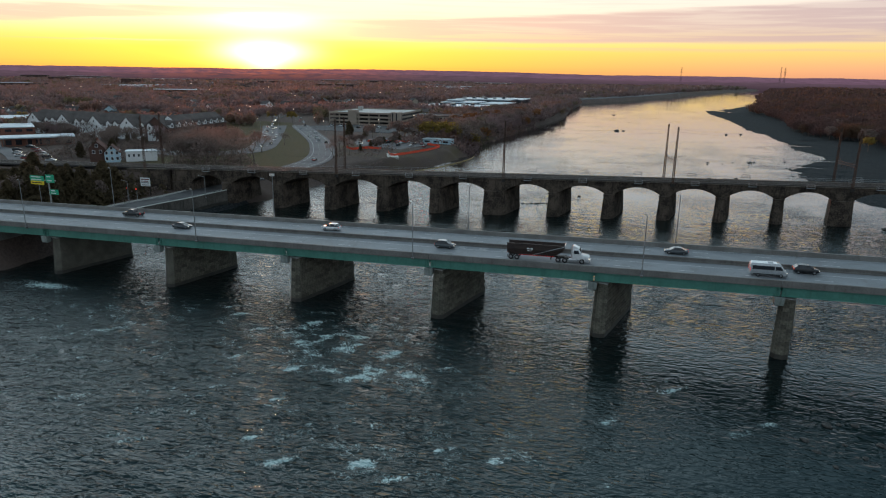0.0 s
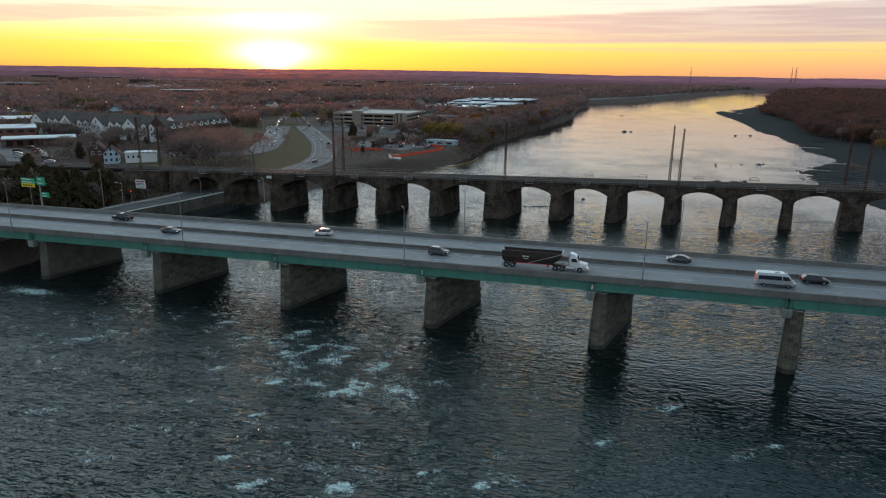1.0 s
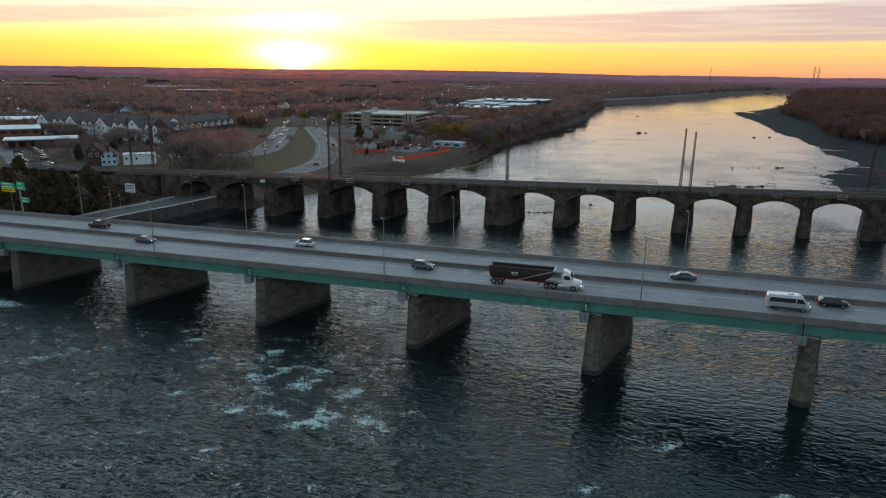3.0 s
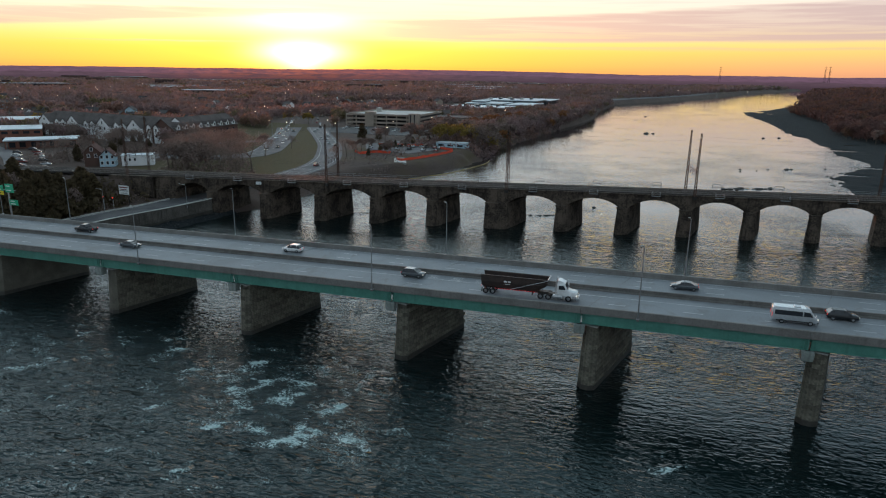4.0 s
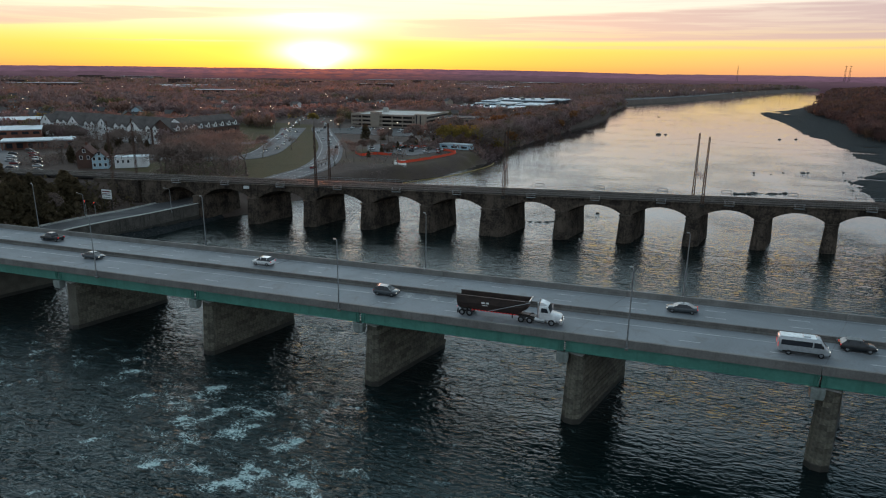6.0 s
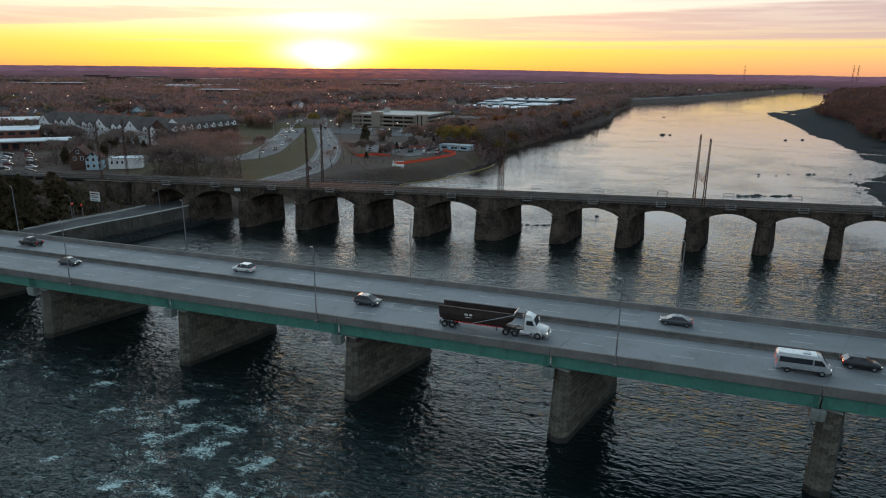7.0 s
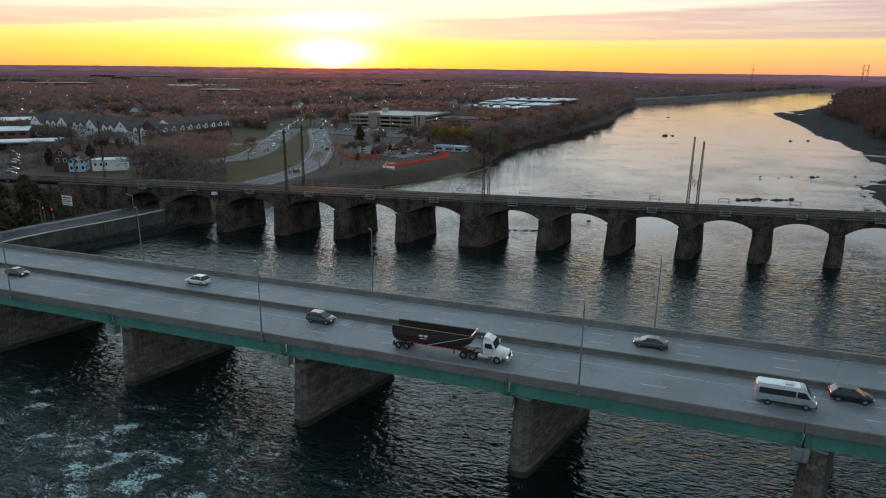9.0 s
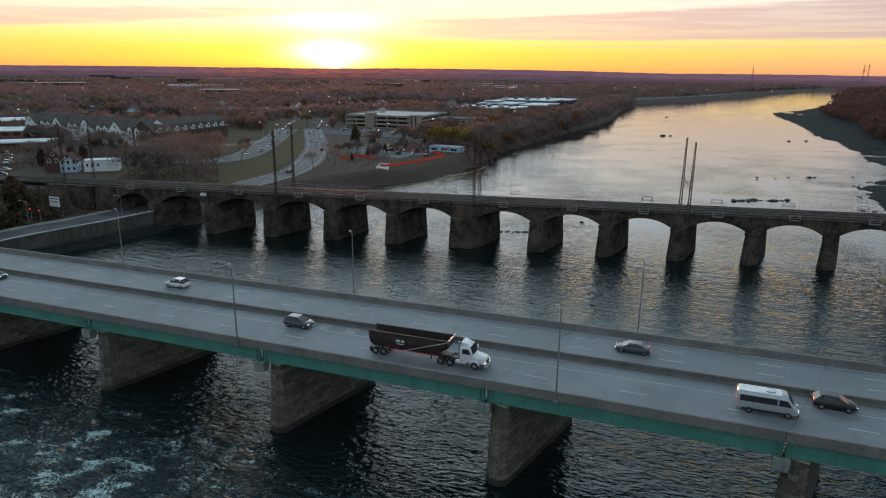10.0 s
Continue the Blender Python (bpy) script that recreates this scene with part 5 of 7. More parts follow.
def dump_semi(at):
    """Tractor with a half-round dump trailer; the nose points to +x, the middle of the train is the origin."""
    tr = thing("tractor_unit", "white day-cab truck tractor hauling a dump trailer", "truck", at=at)
    X = 4.9
    st = [(X, 0.95, 2.1, 1.05), (X + 0.05, 0.85, 3.0, 1.15), (X + 1.35, 0.85, 3.1, 1.15), (X + 1.75, 0.85, 2.0, 1.12), (X + 1.9, 0.85, 1.85, 1.05), (X + 3.2, 0.8, 1.62, 0.95), (X + 3.45, 0.8, 1.4, 0.85)]
    part("cab", hull(st), CAR_WHITE, tr, bevel=0.05, smooth=True)
    part("roof_fairing", loft(bmesh.new(), [[(x, -0.9, 3.0), (x, -0.8, z), (x, 0.8, z), (x, 0.9, 3.0)] for x, z in ((X + 0.1, 3.55), (X + 0.6, 3.5), (X + 1.35, 3.12))]), CAR_WHITE, tr, bevel=0.04)
    part("windscreen", loft(bmesh.new(), [[(X + 1.40, -0.95, 3.0), (X + 1.40, 0.95, 3.0)], [(X + 1.80, -0.98, 2.05), (X + 1.80, 0.98, 2.05)], [(X + 1.74, -0.98, 2.02), (X + 1.74, 0.98, 2.02)], [(X + 1.34, -0.95, 2.98), (X + 1.34, 0.95, 2.98)]], closed=False, caps=False), GLASS_DARK, tr)
    part("grille", box(bmesh.new(), X + 3.42, X + 3.5, -0.55, 0.55, 0.85, 1.38), DARK_STEEL, tr)
    part("bumper", box(bmesh.new(), X + 3.3, X + 3.62, -1.1, 1.1, 0.42, 0.78), RIM, tr, bevel=0.04)
    part("chassis", box(bmesh.new(), X - 3.3, X + 3.2, -0.45, 0.45, 0.72, 1.0), DARK_STEEL, tr)
    part("fifth_wheel", box(bmesh.new(), X - 2.6, X - 1.5, -0.5, 0.5, 1.0, 1.18), DARK_STEEL, tr)
    for s in (-1, 1):
        part("door_window", prism(bmesh.new(), [(X + 0.35, 2.05), (X + 1.5, 2.05), (X + 1.22, 2.75), (X + 0.35, 2.75)], "y", s * 1.15 - 0.012, s * 1.15 + 0.012), GLASS_DARK, tr)
        part("fuel_tank", rod(bmesh.new(), (X - 0.6, s * 0.95, 0.75), (X + 0.9, s * 0.95, 0.75), 0.3, n=12), RIM, tr)
        part("exhaust_stack", rod(bmesh.new(), (X - 0.15, s * 0.9, 1.0), (X - 0.15, s * 0.9, 3.6), 0.09, n=8), RIM, tr)
        part("mirror", box(bmesh.new(), X + 1.6, X + 1.75, s * 1.4 - 0.1, s * 1.4 + 0.1, 2.0, 2.6), CAR_WHITE, tr, bevel=0.03)
        part("fender", loft(bmesh.new(), [[(X + 2.0 + 0.62 * math.cos(a), s * 1.0 - 0.22, 0.58 + 0.62 * math.sin(a)), (X + 2.0 + 0.62 * math.cos(a), s * 1.0 + 0.22, 0.58 + 0.62 * math.sin(a)), (X + 2.0 + 0.56 * math.cos(a), s * 1.0 + 0.22, 0.58 + 0.56 * math.sin(a)), (X + 2.0 + 0.56 * math.cos(a), s * 1.0 - 0.22, 0.58 + 0.56 * math.sin(a))] for a in [math.pi * k / 8 for k in range(9)]]), CAR_WHITE, tr)
        part("headlight", box(bmesh.new(), X + 3.2, X + 3.47, s * 0.78 - 0.15, s * 0.78 + 0.15, 0.95, 1.2), HEAD_LENS, tr, bevel=0.03)
        wheel(tr, X + 2.0, s * 1.0, 0.5, 0.3, s)
        for x in (X - 2.75, X - 1.4):
            wheel(tr, x, s * 0.92, 0.5, 0.5, s)
    t = thing("dump_trailer", "long dark-brown dump trailer with red light strip and tarp arm", "trailer", at=at)
    a, b = -8.3, 3.3
    bm = bmesh.new()
    rings = []
    for x, low, top in ((a, 1.25, 3.42), (a + 0.25, 1.15, 3.45), (1.6, 1.15, 3.40), (b - 0.35, 2.0, 3.37), (b, 2.5, 3.35)):
        rings.append([(x, -1.22, top), (x, -1.2, (low + top) / 2), (x, -0.75, low + 0.15), (x, -0.3, low), (x, 0.3, low), (x, 0.75, low + 0.15), (x, 1.2, (low + top) / 2), (x, 1.22, top),
                      (x, 1.10, top), (x, 1.08, (low + top) / 2), (x, 0.3, low + 0.12), (x, -0.3, low + 0.12), (x, -1.08, (low + top) / 2), (x, -1.10, top)])
    loft(bm, rings)
    part("tub", bm, TRAILER_BROWN, t)
    for s in (-1, 1):
        part("top_rail", box(bmesh.new(), a - 0.05, b + 0.05, s * 1.2 - 0.09, s * 1.2 + 0.09, 3.35, 3.51), TRAILER_BROWN, t, bevel=0.02)
        strip = part("light_rail", box(bmesh.new(), a + 2.4, 1.7, s * 0.80 - 0.05, s * 0.80 + 0.03, 0.98, 1.10), CAR_RED, t, "dark red rail")
        for k in range(14):
            x = a + 2.6 + k * 0.52
            part("marker_light", box(bmesh.new(), x - 0.09, x + 0.09, s * 0.86 - 0.03, s * 0.86 + 0.03, 1.0, 1.09), RED_LENS, strip)
        for x in (a + 0.8, a + 2.05):
            wheel(t, x, s * 0.92, 0.5, 0.5, s)
        part("mud_flap", box(bmesh.new(), a + 0.1, a + 0.13, s * 0.92 - 0.3, s * 0.92 + 0.3, 0.3, 1.0), RUBBER, t)
        part("landing_leg", box(bmesh.new(), 0.6, 0.75, s * 0.6 - 0.08, s * 0.6 + 0.08, 0.35, 1.2), DARK_STEEL, t)
        part("tail_light", box(bmesh.new(), a - 0.04, a, s * 0.95 - 0.15, s * 0.95 + 0.15, 1.3, 1.42), TAIL_LENS, t)
    part("tarp_arm", rod(bmesh.new(), (-3.0, -1.30, 1.25), (b + 0.3, -1.34, 3.45), 0.045, n=6), RIM, t, "pale metal tarp arm")
    part("tarp_roll", rod(bmesh.new(), (b + 0.15, -1.3, 3.55), (b + 0.15, 1.3, 3.55), 0.12, n=8), GALVANISED, t)
    part("frame", box(bmesh.new(), a + 0.2, 2.2, -0.45, 0.45, 0.95, 1.14), DARK_STEEL, t)
    for k, (w_, z_) in enumerate(((0.55, 2.35), (0.45, 2.35), (1.0, 2.02))):
        x = -4.2 + (0.75 * k if k < 2 else 0.1)
        part("painted_mark", box(bmesh.new(), x, x + w_, -1.232, -1.213, z_, z_ + (0.28 if k < 2 else 0.1)), SIGN_WHITE, t, "worn white painted mark")
    return tr


dump_semi(on_deck(-10.5, 124.3, 0.016))
van(on_deck(30.7, 125.0, 0.016))
car("suv", "black sport utility car on the bridge roadway", CAR_BLACK, "suv", on_deck(38.0, 128.6, 0.016))
car("suv", "grey-blue crossover car driving behind the dump truck", CAR_GREY, "suv", on_deck(-33.4, 127.9, 0.016))
car("sedan", "dark grey saloon car on the bridge roadway", CAR_GREY, "sedan", on_deck(-101.0, 128.0, 0.016))
TURNED = Matrix.Rotation(math.pi, 4, "Z")
car("sedan", "dark green-grey saloon car on the far carriageway", CAR_GREY, "sedan", on_deck(15.0, 136.2, 0.016) @ TURNED)
car("suv", "white crossover car on the far carriageway", CAR_WHITE, "suv", on_deck(-64.5, 136.0, 0.016) @ TURNED)
car("pickup", "black pickup truck on the far carriageway", CAR_BLACK, "pickup", on_deck(-122.5, 136.1, 0.016) @ TURNED)


# worn white lane symbols, too faint to read
for x in (-29.6, -25.0, -20.4, -16.0):
    sym = thing("road_marking", "worn white painted lane lettering on grey roadway", "road marking", "lane lettering", at=on_deck(x, 129.0, 0.008))
    for k in range(4):
        part("bar", box(bmesh.new(), -1.0 + 0.2 * (k % 2), 1.0 - 0.35 * (k % 3 == 1), -0.85 + 0.48 * k, -0.68 + 0.48 * k, 0.0, 0.012), ROAD_PAINT, sym)


# ---- lamps along the bridge ----
def street_lamp(h=11.4, arm=-1.2, label="slim grey steel street lamp with a small head", lit=False):
    g = thing("street_lamp", label, "street lamp", "street lamps")
    pole = part("pole", rod(bmesh.new(), (0, 0, 0), (0, 0, h), 0.12, 0.07, 8), LAMP_STEEL, g)
    part("base_flange", box(bmesh.new(), -0.25, 0.25, -0.25, 0.25, -0.05, 0.06), GALVANISED, pole)
    bm = bmesh.new()
    steps = [(arm * k / 5, 0, h - 0.02 + 0.35 * math.sin(k / 5 * 1.3)) for k in range(6)]
    for p, q in zip(steps, steps[1:]):
        rod(bm, p, q, 0.05, n=6)
    part("arm", bm, GALVANISED, g)
    e = steps[-1]
    bm = bmesh.new()
    d = 1 if arm > 0 else -1
    loft(bm, [[(e[0] + d * x, -w_, e[2] + 0.05), (e[0] + d * x, -w_ * 0.8, e[2] + 0.11), (e[0] + d * x, w_ * 0.8, e[2] + 0.11), (e[0] + d * x, w_, e[2] + 0.05), (e[0] + d * x, 0, e[2] - 0.02)] for x, w_ in ((-0.1, 0.05), (0.06, 0.10), (0.30, 0.09), (0.38, 0.05))])
    head = part("lamp_head", bm, LAMP_GLASS, g)
    part("lens", box(bmesh.new(), e[0] + d * 0.18 - 0.14, e[0] + d * 0.18 + 0.14, -0.08, 0.08, e[2] - 0.06, e[2] + 0.02), LAMP_LIT if lit else LAMP_GLASS, head)
    return g


proto = None
for x, y, arm in [(x, Y1 + 0.22, 1) for x in (61.0, 15.1, -31.5, -83.3, -133.5)] + [(x, Y0 - 0.22, -1) for x in (54.0, 7.9, -38.0, -90.6, -140.3)]:
    m = Matrix.Translation((x, y, deck_at(x, y) - 0.1))
    if proto is None:
        proto = street_lamp(11.6, -0.22)
        proto.matrix_basis = m
    else:
        copy_thing(proto, m)
for x, y in [(x, Y1 + 0.22) for x in (61.0, 15.1, -31.5, -83.3, -133.5)] + [(x, Y0 - 0.22) for x in (54.0, 7.9, -38.0, -90.6, -140.3)]:
    h = deck_at(x, y)
    part("lamp_bracket", box(bmesh.new(), x - 0.22, x + 0.22, y - 0.2 if y < 130 else y - 0.22, y + 0.22 if y < 130 else y + 0.2, h - 0.42, h - 0.16), CONCRETE, bridge)

# ---- west bank: river road, wall, signs ----
def strip(points, width, lift, step=4.0, z=None):
    """Points along a smooth line, each with its left and right edge, for roads and kerbs."""
    p = [Vector((*q, 0)) for q in points]
    out = []
    for i in range(len(p) - 1):
        a, b, c, d = p[max(i - 1, 0)], p[i], p[i + 1], p[min(i + 2, len(p) - 1)]
        n = max(2, int((c - b).length / step))
        for k in range(n):
            t = k / n
            out.append(0.5 * (2 * b + (c - a) * t + (2 * a - 5 * b + 4 * c - d) * t * t + (3 * b - a - 3 * c + d) * t ** 3))
    out.append(p[-1])
    rows = []
    for i, q in enumerate(out):
        d = (out[min(i + 1, len(out) - 1)] - out[max(i - 1, 0)]).normalized()
        s = Vector((-d.y, d.x, 0))
        zz = (z(q.y) if callable(z) else z if z is not None else ground_z(q.x, q.y)) + lift
        rows.append((q, s, zz))
    return rows


def road(name, points, width, mat_, label, kind="structure", lift=0.10, z=None, thick=0.5):
    bm = bmesh.new()
    loft(bm, [[tuple((q + s * width / 2).xy) + (zz,), tuple((q - s * width / 2).xy) + (zz,), tuple((q - s * width / 2).xy) + (zz - thick,), tuple((q + s * width / 2).xy) + (zz - thick,)] for q, s, zz in strip(points, width, lift, z=z)])
    return solid(name, bm, mat_, label, "road", kind=kind)


def line_marks(parent, points, offset, lift, z=None, dashed=True, mat_=ROAD_PAINT, w=0.16):
    rows = strip(points, 1.0, lift, step=2.0, z=z)
    k = 0
    while k < len(rows) - 2 and (not dashed or rows[k][0].y < 640):
        span = 2 if dashed else len(rows) - 1 - k
        bm = bmesh.new()
        loft(bm, [[tuple((q + s * (offset + w)).xy) + (zz,), tuple((q + s * (offset - w)).xy) + (zz,), tuple((q + s * (offset - w)).xy) + (zz - 0.03,), tuple((q + s * (offset + w)).xy) + (zz - 0.03,)] for q, s, zz in rows[k:k + span + 1]])
        part("lane_line", bm, mat_, parent)
        k += 6 if dashed else span


def wall_along(name, points, z0, z1, thick, mat_, label, category, kind="structure", bevel=0.0):
    """z1 is the top at the railway; it falls a little downstream."""
    rows = strip(points, 1.0, 0.0, z=0.0)
    bm = bmesh.new()
    fall = [0.016 * (208.0 - q.y) for q, s, zz in rows]
    loft(bm, [[tuple((q + s * thick / 2).xy) + (z1 - f,), tuple((q - s * thick / 2).xy) + (z1 - f,), tuple((q - s * thick / 2).xy) + (z0 if z0 < 0 else z0 - f,), tuple((q + s * thick / 2).xy) + (z0 if z0 < 0 else z0 - f,)] for (q, s, zz), f in zip(rows, fall)])
    return solid(name, bm, mat_, label, category, kind=kind, bevel=bevel)


def road_level(y):
    return float(shelf(y)) + 0.15


WALL_LINE = [(-152.5, 143.0), (-152.8, 160.3), (-150.3, 175.4), (-146.0, 190.0), (-142.4, 207.5)]
wall_along("retaining_wall", WALL_LINE, -1.5, 6.55, 0.55, WALL_CONCRETE, "long stained concrete river wall beside the road", "retaining wall", bevel=0.03)
wall_along("wall_foot", WALL_LINE, -1.5, 2.7, 0.85, WET_STONE, "dark wet foot of the river wall", "wall foot", bevel=0.05)
wall_along("wall_coping", WALL_LINE, 6.554, 6.75, 0.75, PALE_CONCRETE, "pale concrete coping on the river wall", "coping", bevel=0.03)
RIVER_ROAD = [(-170, 60), (-166, 100), (-163.5, 130), (-161.5, 155), (-158.5, 176), (-154.5, 192), (-152.5, 210), (-151, 235), (-148, 259), (-148.5, 277), (-150.5, 296), (-160, 324), (-177, 358), (-195, 390), (-227, 439), (-264, 495), (-300, 562), (-324, 618)]
road("river_road", RIVER_ROAD[:9], 11.0, ASPHALT, "dark asphalt riverside road with pale lane lines", z=road_level)
rr_road = road("expressway_east", RIVER_ROAD[8:], 14.5, PALE_ASPHALT, "grey expressway carriageway curving along the river", z=road_level, lift=0.096)
for off in (-1.8, 1.8):
    line_marks(rr_road, RIVER_ROAD[8:], off, 0.125, z=road_level, w=0.10)
for off in (-5.1, 5.1):
    line_marks(rr_road, RIVER_ROAD, off, 0.125, z=road_level, dashed=False, w=0.11)
WEST_ROAD = [(-262, 293), (-228, 299), (-207, 312), (-206, 334), (-224, 375), (-247, 420), (-278, 480), (-313, 547), (-347, 625)]
west_road = road("expressway", WEST_ROAD, 16.0, PALE_ASPHALT, "grey divided expressway with dashed lane lines", z=road_level)
for off in (-2.1, 2.1):
    line_marks(west_road, WEST_ROAD, off, 0.125, z=road_level, w=0.10)
line_marks(west_road, WEST_ROAD, 7.4, 0.125, z=road_level, dashed=False)
SLIP_ROAD = [(-330, 344), (-292, 352), (-262, 362), (-245, 380), (-244, 405), (-258, 436), (-291, 492), (-323, 555), (-352, 616)]
slip_road = road("slip_road", SLIP_ROAD, 12.0, PALE_ASPHALT, "grey slip road joining the expressway", z=road_level, lift=0.092)
for off in (-1.9, 1.9):
    line_marks(slip_road, SLIP_ROAD, off, 0.125, z=road_level, w=0.10)
kerb_line = [(-168.5, 100), (-170.0, 130), (-168.4, 155), (-165.0, 178), (-160.8, 193), (-159.2, 206)]
wall_along("kerb", kerb_line, 4.3, 5.95, 0.4, PALE_CONCRETE, "low pale concrete barrier along the river road", "barrier", bevel=0.03)

# overhead signs beyond the bridge
sg = thing("road_sign", "green overhead road signs with a yellow panel on a steel pole", "road sign", at=Matrix.Translation((-162.6, 148.0, 4.5)))
part("pole", rod(bmesh.new(), (0, 0, 0), (0, 0, 15.0), 0.28, 0.2, 10), GALVANISED, sg)
part("arm", rod(bmesh.new(), (-6.3, -0.1, 13.5), (2.8, -0.1, 13.5), 0.14, n=8), GALVANISED, sg)
for x0, x1, z0, z1, mt, nm in ((-6.4, -1.2, 13.20, 14.80, SIGN_GREEN, "green sign panel"), (-6.3, -1.3, 12.10, 13.19, SIGN_YELLOW, "yellow sign panel"), (-0.5, 2.6, 12.90, 15.30, SIGN_GREEN, "green sign panel"), (0.4, 3.6, 9.40, 10.90, SIGN_GREEN, "small green sign panel")):
    pn = part("panel", box(bmesh.new(), x0, x1, -0.42, -0.32, z0, z1), mt, sg, nm, bevel=0.02)
    n = 2 if z1 - z0 > 1.2 else 1
    for k in range(n):
        zz = z0 + (z1 - z0) * (k + 0.5) / n
        part("lettering_bar", box(bmesh.new(), x0 + 0.5, x1 - 0.9 - 0.3 * k, -0.435, -0.421, zz - 0.13, zz + 0.13), SIGN_WHITE if mt is SIGN_GREEN else RUBBER, pn)

bb = thing("notice_board", "white notice board with dark red bands on two posts", "sign board", at=Matrix.Translation((-164.5, 190.5, 5.2)))
part("panel", box(bmesh.new(), -2.1, 2.1, -0.06, 0.06, 4.2, 7.3), SIGN_WHITE, bb, bevel=0.02)
for z0, z1, x0, x1, mt in ((6.5, 6.85, -1.8, 1.8, CAR_RED), (5.85, 6.05, -1.8, 1.4, CAR_RED), (5.4, 5.6, -1.8, 1.7, CAR_GREY), (4.6, 4.75, -1.4, 1.4, CAR_GREY)):
    part("lettering_bar", box(bmesh.new(), x0, x1, -0.075, -0.061, z0, z1), mt, bb)
for x in (-1.7, 1.7):
    part("post", box(bmesh.new(), x - 0.1, x + 0.1, 0.061, 0.26, 0, 7.1), DARK_STEEL, bb)

arm_lamp = street_lamp(7.6, -2.2, "grey steel road lamp with a curved arm")
arm_lamp.matrix_basis = Matrix.Translation((-144.2, 197.0, 5.4))
copy_thing(arm_lamp, Matrix.Translation((-163.5, 180.5, 5.1)))
copy_thing(arm_lamp, Matrix.Translation((-168.0, 149.5, 10.5)))
ts = thing("traffic_signal", "traffic signal with a red light on a grey post", "traffic signal", at=Matrix.Translation((-163.0, 184.0, 5.2)))
part("post", rod(bmesh.new(), (0, 0, 0), (0, 0, 4.6), 0.09, n=8), GALVANISED, ts)
hs = part("housing", box(bmesh.new(), -0.25, 0.25, -0.2, 0.2, 3.4, 4.6), DARK_STEEL, ts, bevel=0.04)
part("lens", rod(bmesh.new(), (0, -0.25, 4.3), (0, -0.19, 4.3), 0.2, n=10), SIGNAL_RED, hs)
copy_thing(ts, Matrix.Translation((-167.5, 184.5, 5.2)))

# railway abutment west of the last arch
solid("rail_abutment", box(bmesh.new(), -182.0, -164.95, -0.4, 14.6, -1.0, TOP + 0.3), OLD_STONE, "dark stone abutment at the end of the viaduct", "abutment", kind="structure", at=RM)


# cars on the roads inland
far_car = {}
for nm, paint, kd, lb in (("a", CAR_WHITE, "suv", "white car with lit headlights on the expressway"), ("b", CAR_SILVER, "sedan", "silver car with lit headlights on the expressway"), ("c", CAR_BLACK, "suv", "black car on the expressway"), ("d", CAR_RED, "sedan", "dark red car on the expressway")):
    far_car[nm] = (paint, kd, lb)
rnd = random.Random(5)
protos = {}


def park(nm, x, y, z, yaw, grp="cars on the expressway"):
    m = Matrix.Translation((x, y, z)) @ Matrix.Rotation(yaw, 4, "Z")
    if nm not in protos:
        paint, kd, lb = far_car[nm]
        protos[nm] = car("car", lb, paint, kd, m, True, grp)
    else:
        copy_thing(protos[nm], m)


for pts, offs, flip in ((WEST_ROAD, (-4.0, 0.0, 4.0), math.pi), (RIVER_ROAD[9:], (-3.4, 0.0, 3.4), 0.0), (SLIP_ROAD[2:], (-2.0, 2.0), math.pi)):
    rows = strip(pts, 1.0, 0.0, step=3.0, z=6.6)
    k = 6
    while k < len(rows) - 2 and rows[k][0].y < 612:
        q, s, zz = rows[k]
        d = rows[k + 1][0] - rows[k - 1][0]
        o = rnd.choice(offs)
        p = q + s * o
        if rnd.random() < (0.85 if q.y > 380 else 0.3):
            park(rnd.choice("aabbcd"), p.x, p.y, road_level(p.y) + 0.12, math.atan2(d.y, d.x) + flip)
        k += rnd.choice((2, 4, 5, 7))

# floating yellow boom along the bank
bm = bmesh.new()
boom = [(-111.0, 311.0), (-107.0, 322.0), (-99.0, 338.0), (-93.5, 360.0), (-90.0, 384.0), (-91.0, 400.0)]
rows = strip(boom, 1.0, 0.0, step=2.0, z=0.0)
for (a, _, _), (b, _, _) in zip(rows, rows[1:]):
    rod(bm, (a.x, a.y, 0.1), (b.x, b.y, 0.1), 0.16, n=6)
solid("floating_boom", bm, YELLOW_BOOM, "yellow floating boom lying along the river bank", "boom")

# orange site fences
FENCES = [[(-160, 357), (-152, 349), (-149, 357), (-138, 358)], [(-128, 343), (-121, 331), (-115, 345), (-109, 372), (-110, 385), (-120, 392)], [(-162, 395), (-150, 398), (-135, 402)]]
for k, pts in enumerate(FENCES):
    f = thing("site_fence", "bright orange plastic construction fence on thin posts", "fence", "orange site fences")
    rows = strip(pts, 1.0, 0.0, step=2.5, z=None)
    rows = [(q, s, ground_z(q.x, q.y)) for q, s, _ in rows]
    bm = bmesh.new()
    loft(bm, [[(q.x, q.y, z + 0.15), (q.x, q.y, z + 1.45 + 0.12 * math.sin(i * 1.7)), (q.x + 0.05, q.y + 0.05, z + 1.45 + 0.12 * math.sin(i * 1.7)), (q.x + 0.05, q.y + 0.05, z + 0.15)] for i, (q, s, z) in enumerate(rows)])
    part("netting", bm, ORANGE_NET, f)
    pm = mesh_of(rod(bmesh.new(), (0, 0, -0.1), (0, 0, 1.6), 0.05, n=5), "post", DARK_STEEL)
    for q, s, z in rows[::2]:
        ob = part("post", pm, DARK_STEEL, f)
        ob.location = (q.x - 0.06, q.y - 0.06, z)
lot = solid("car_park", prism(bmesh.new(), [(-160, 372), (-128, 362), (-117, 402), (-122, 424), (-165, 424), (-172, 396)], "z", 6.3, 6.62), PALE_ASPHALT, "grey asphalt car park beside the building site", "car park", kind="structure")
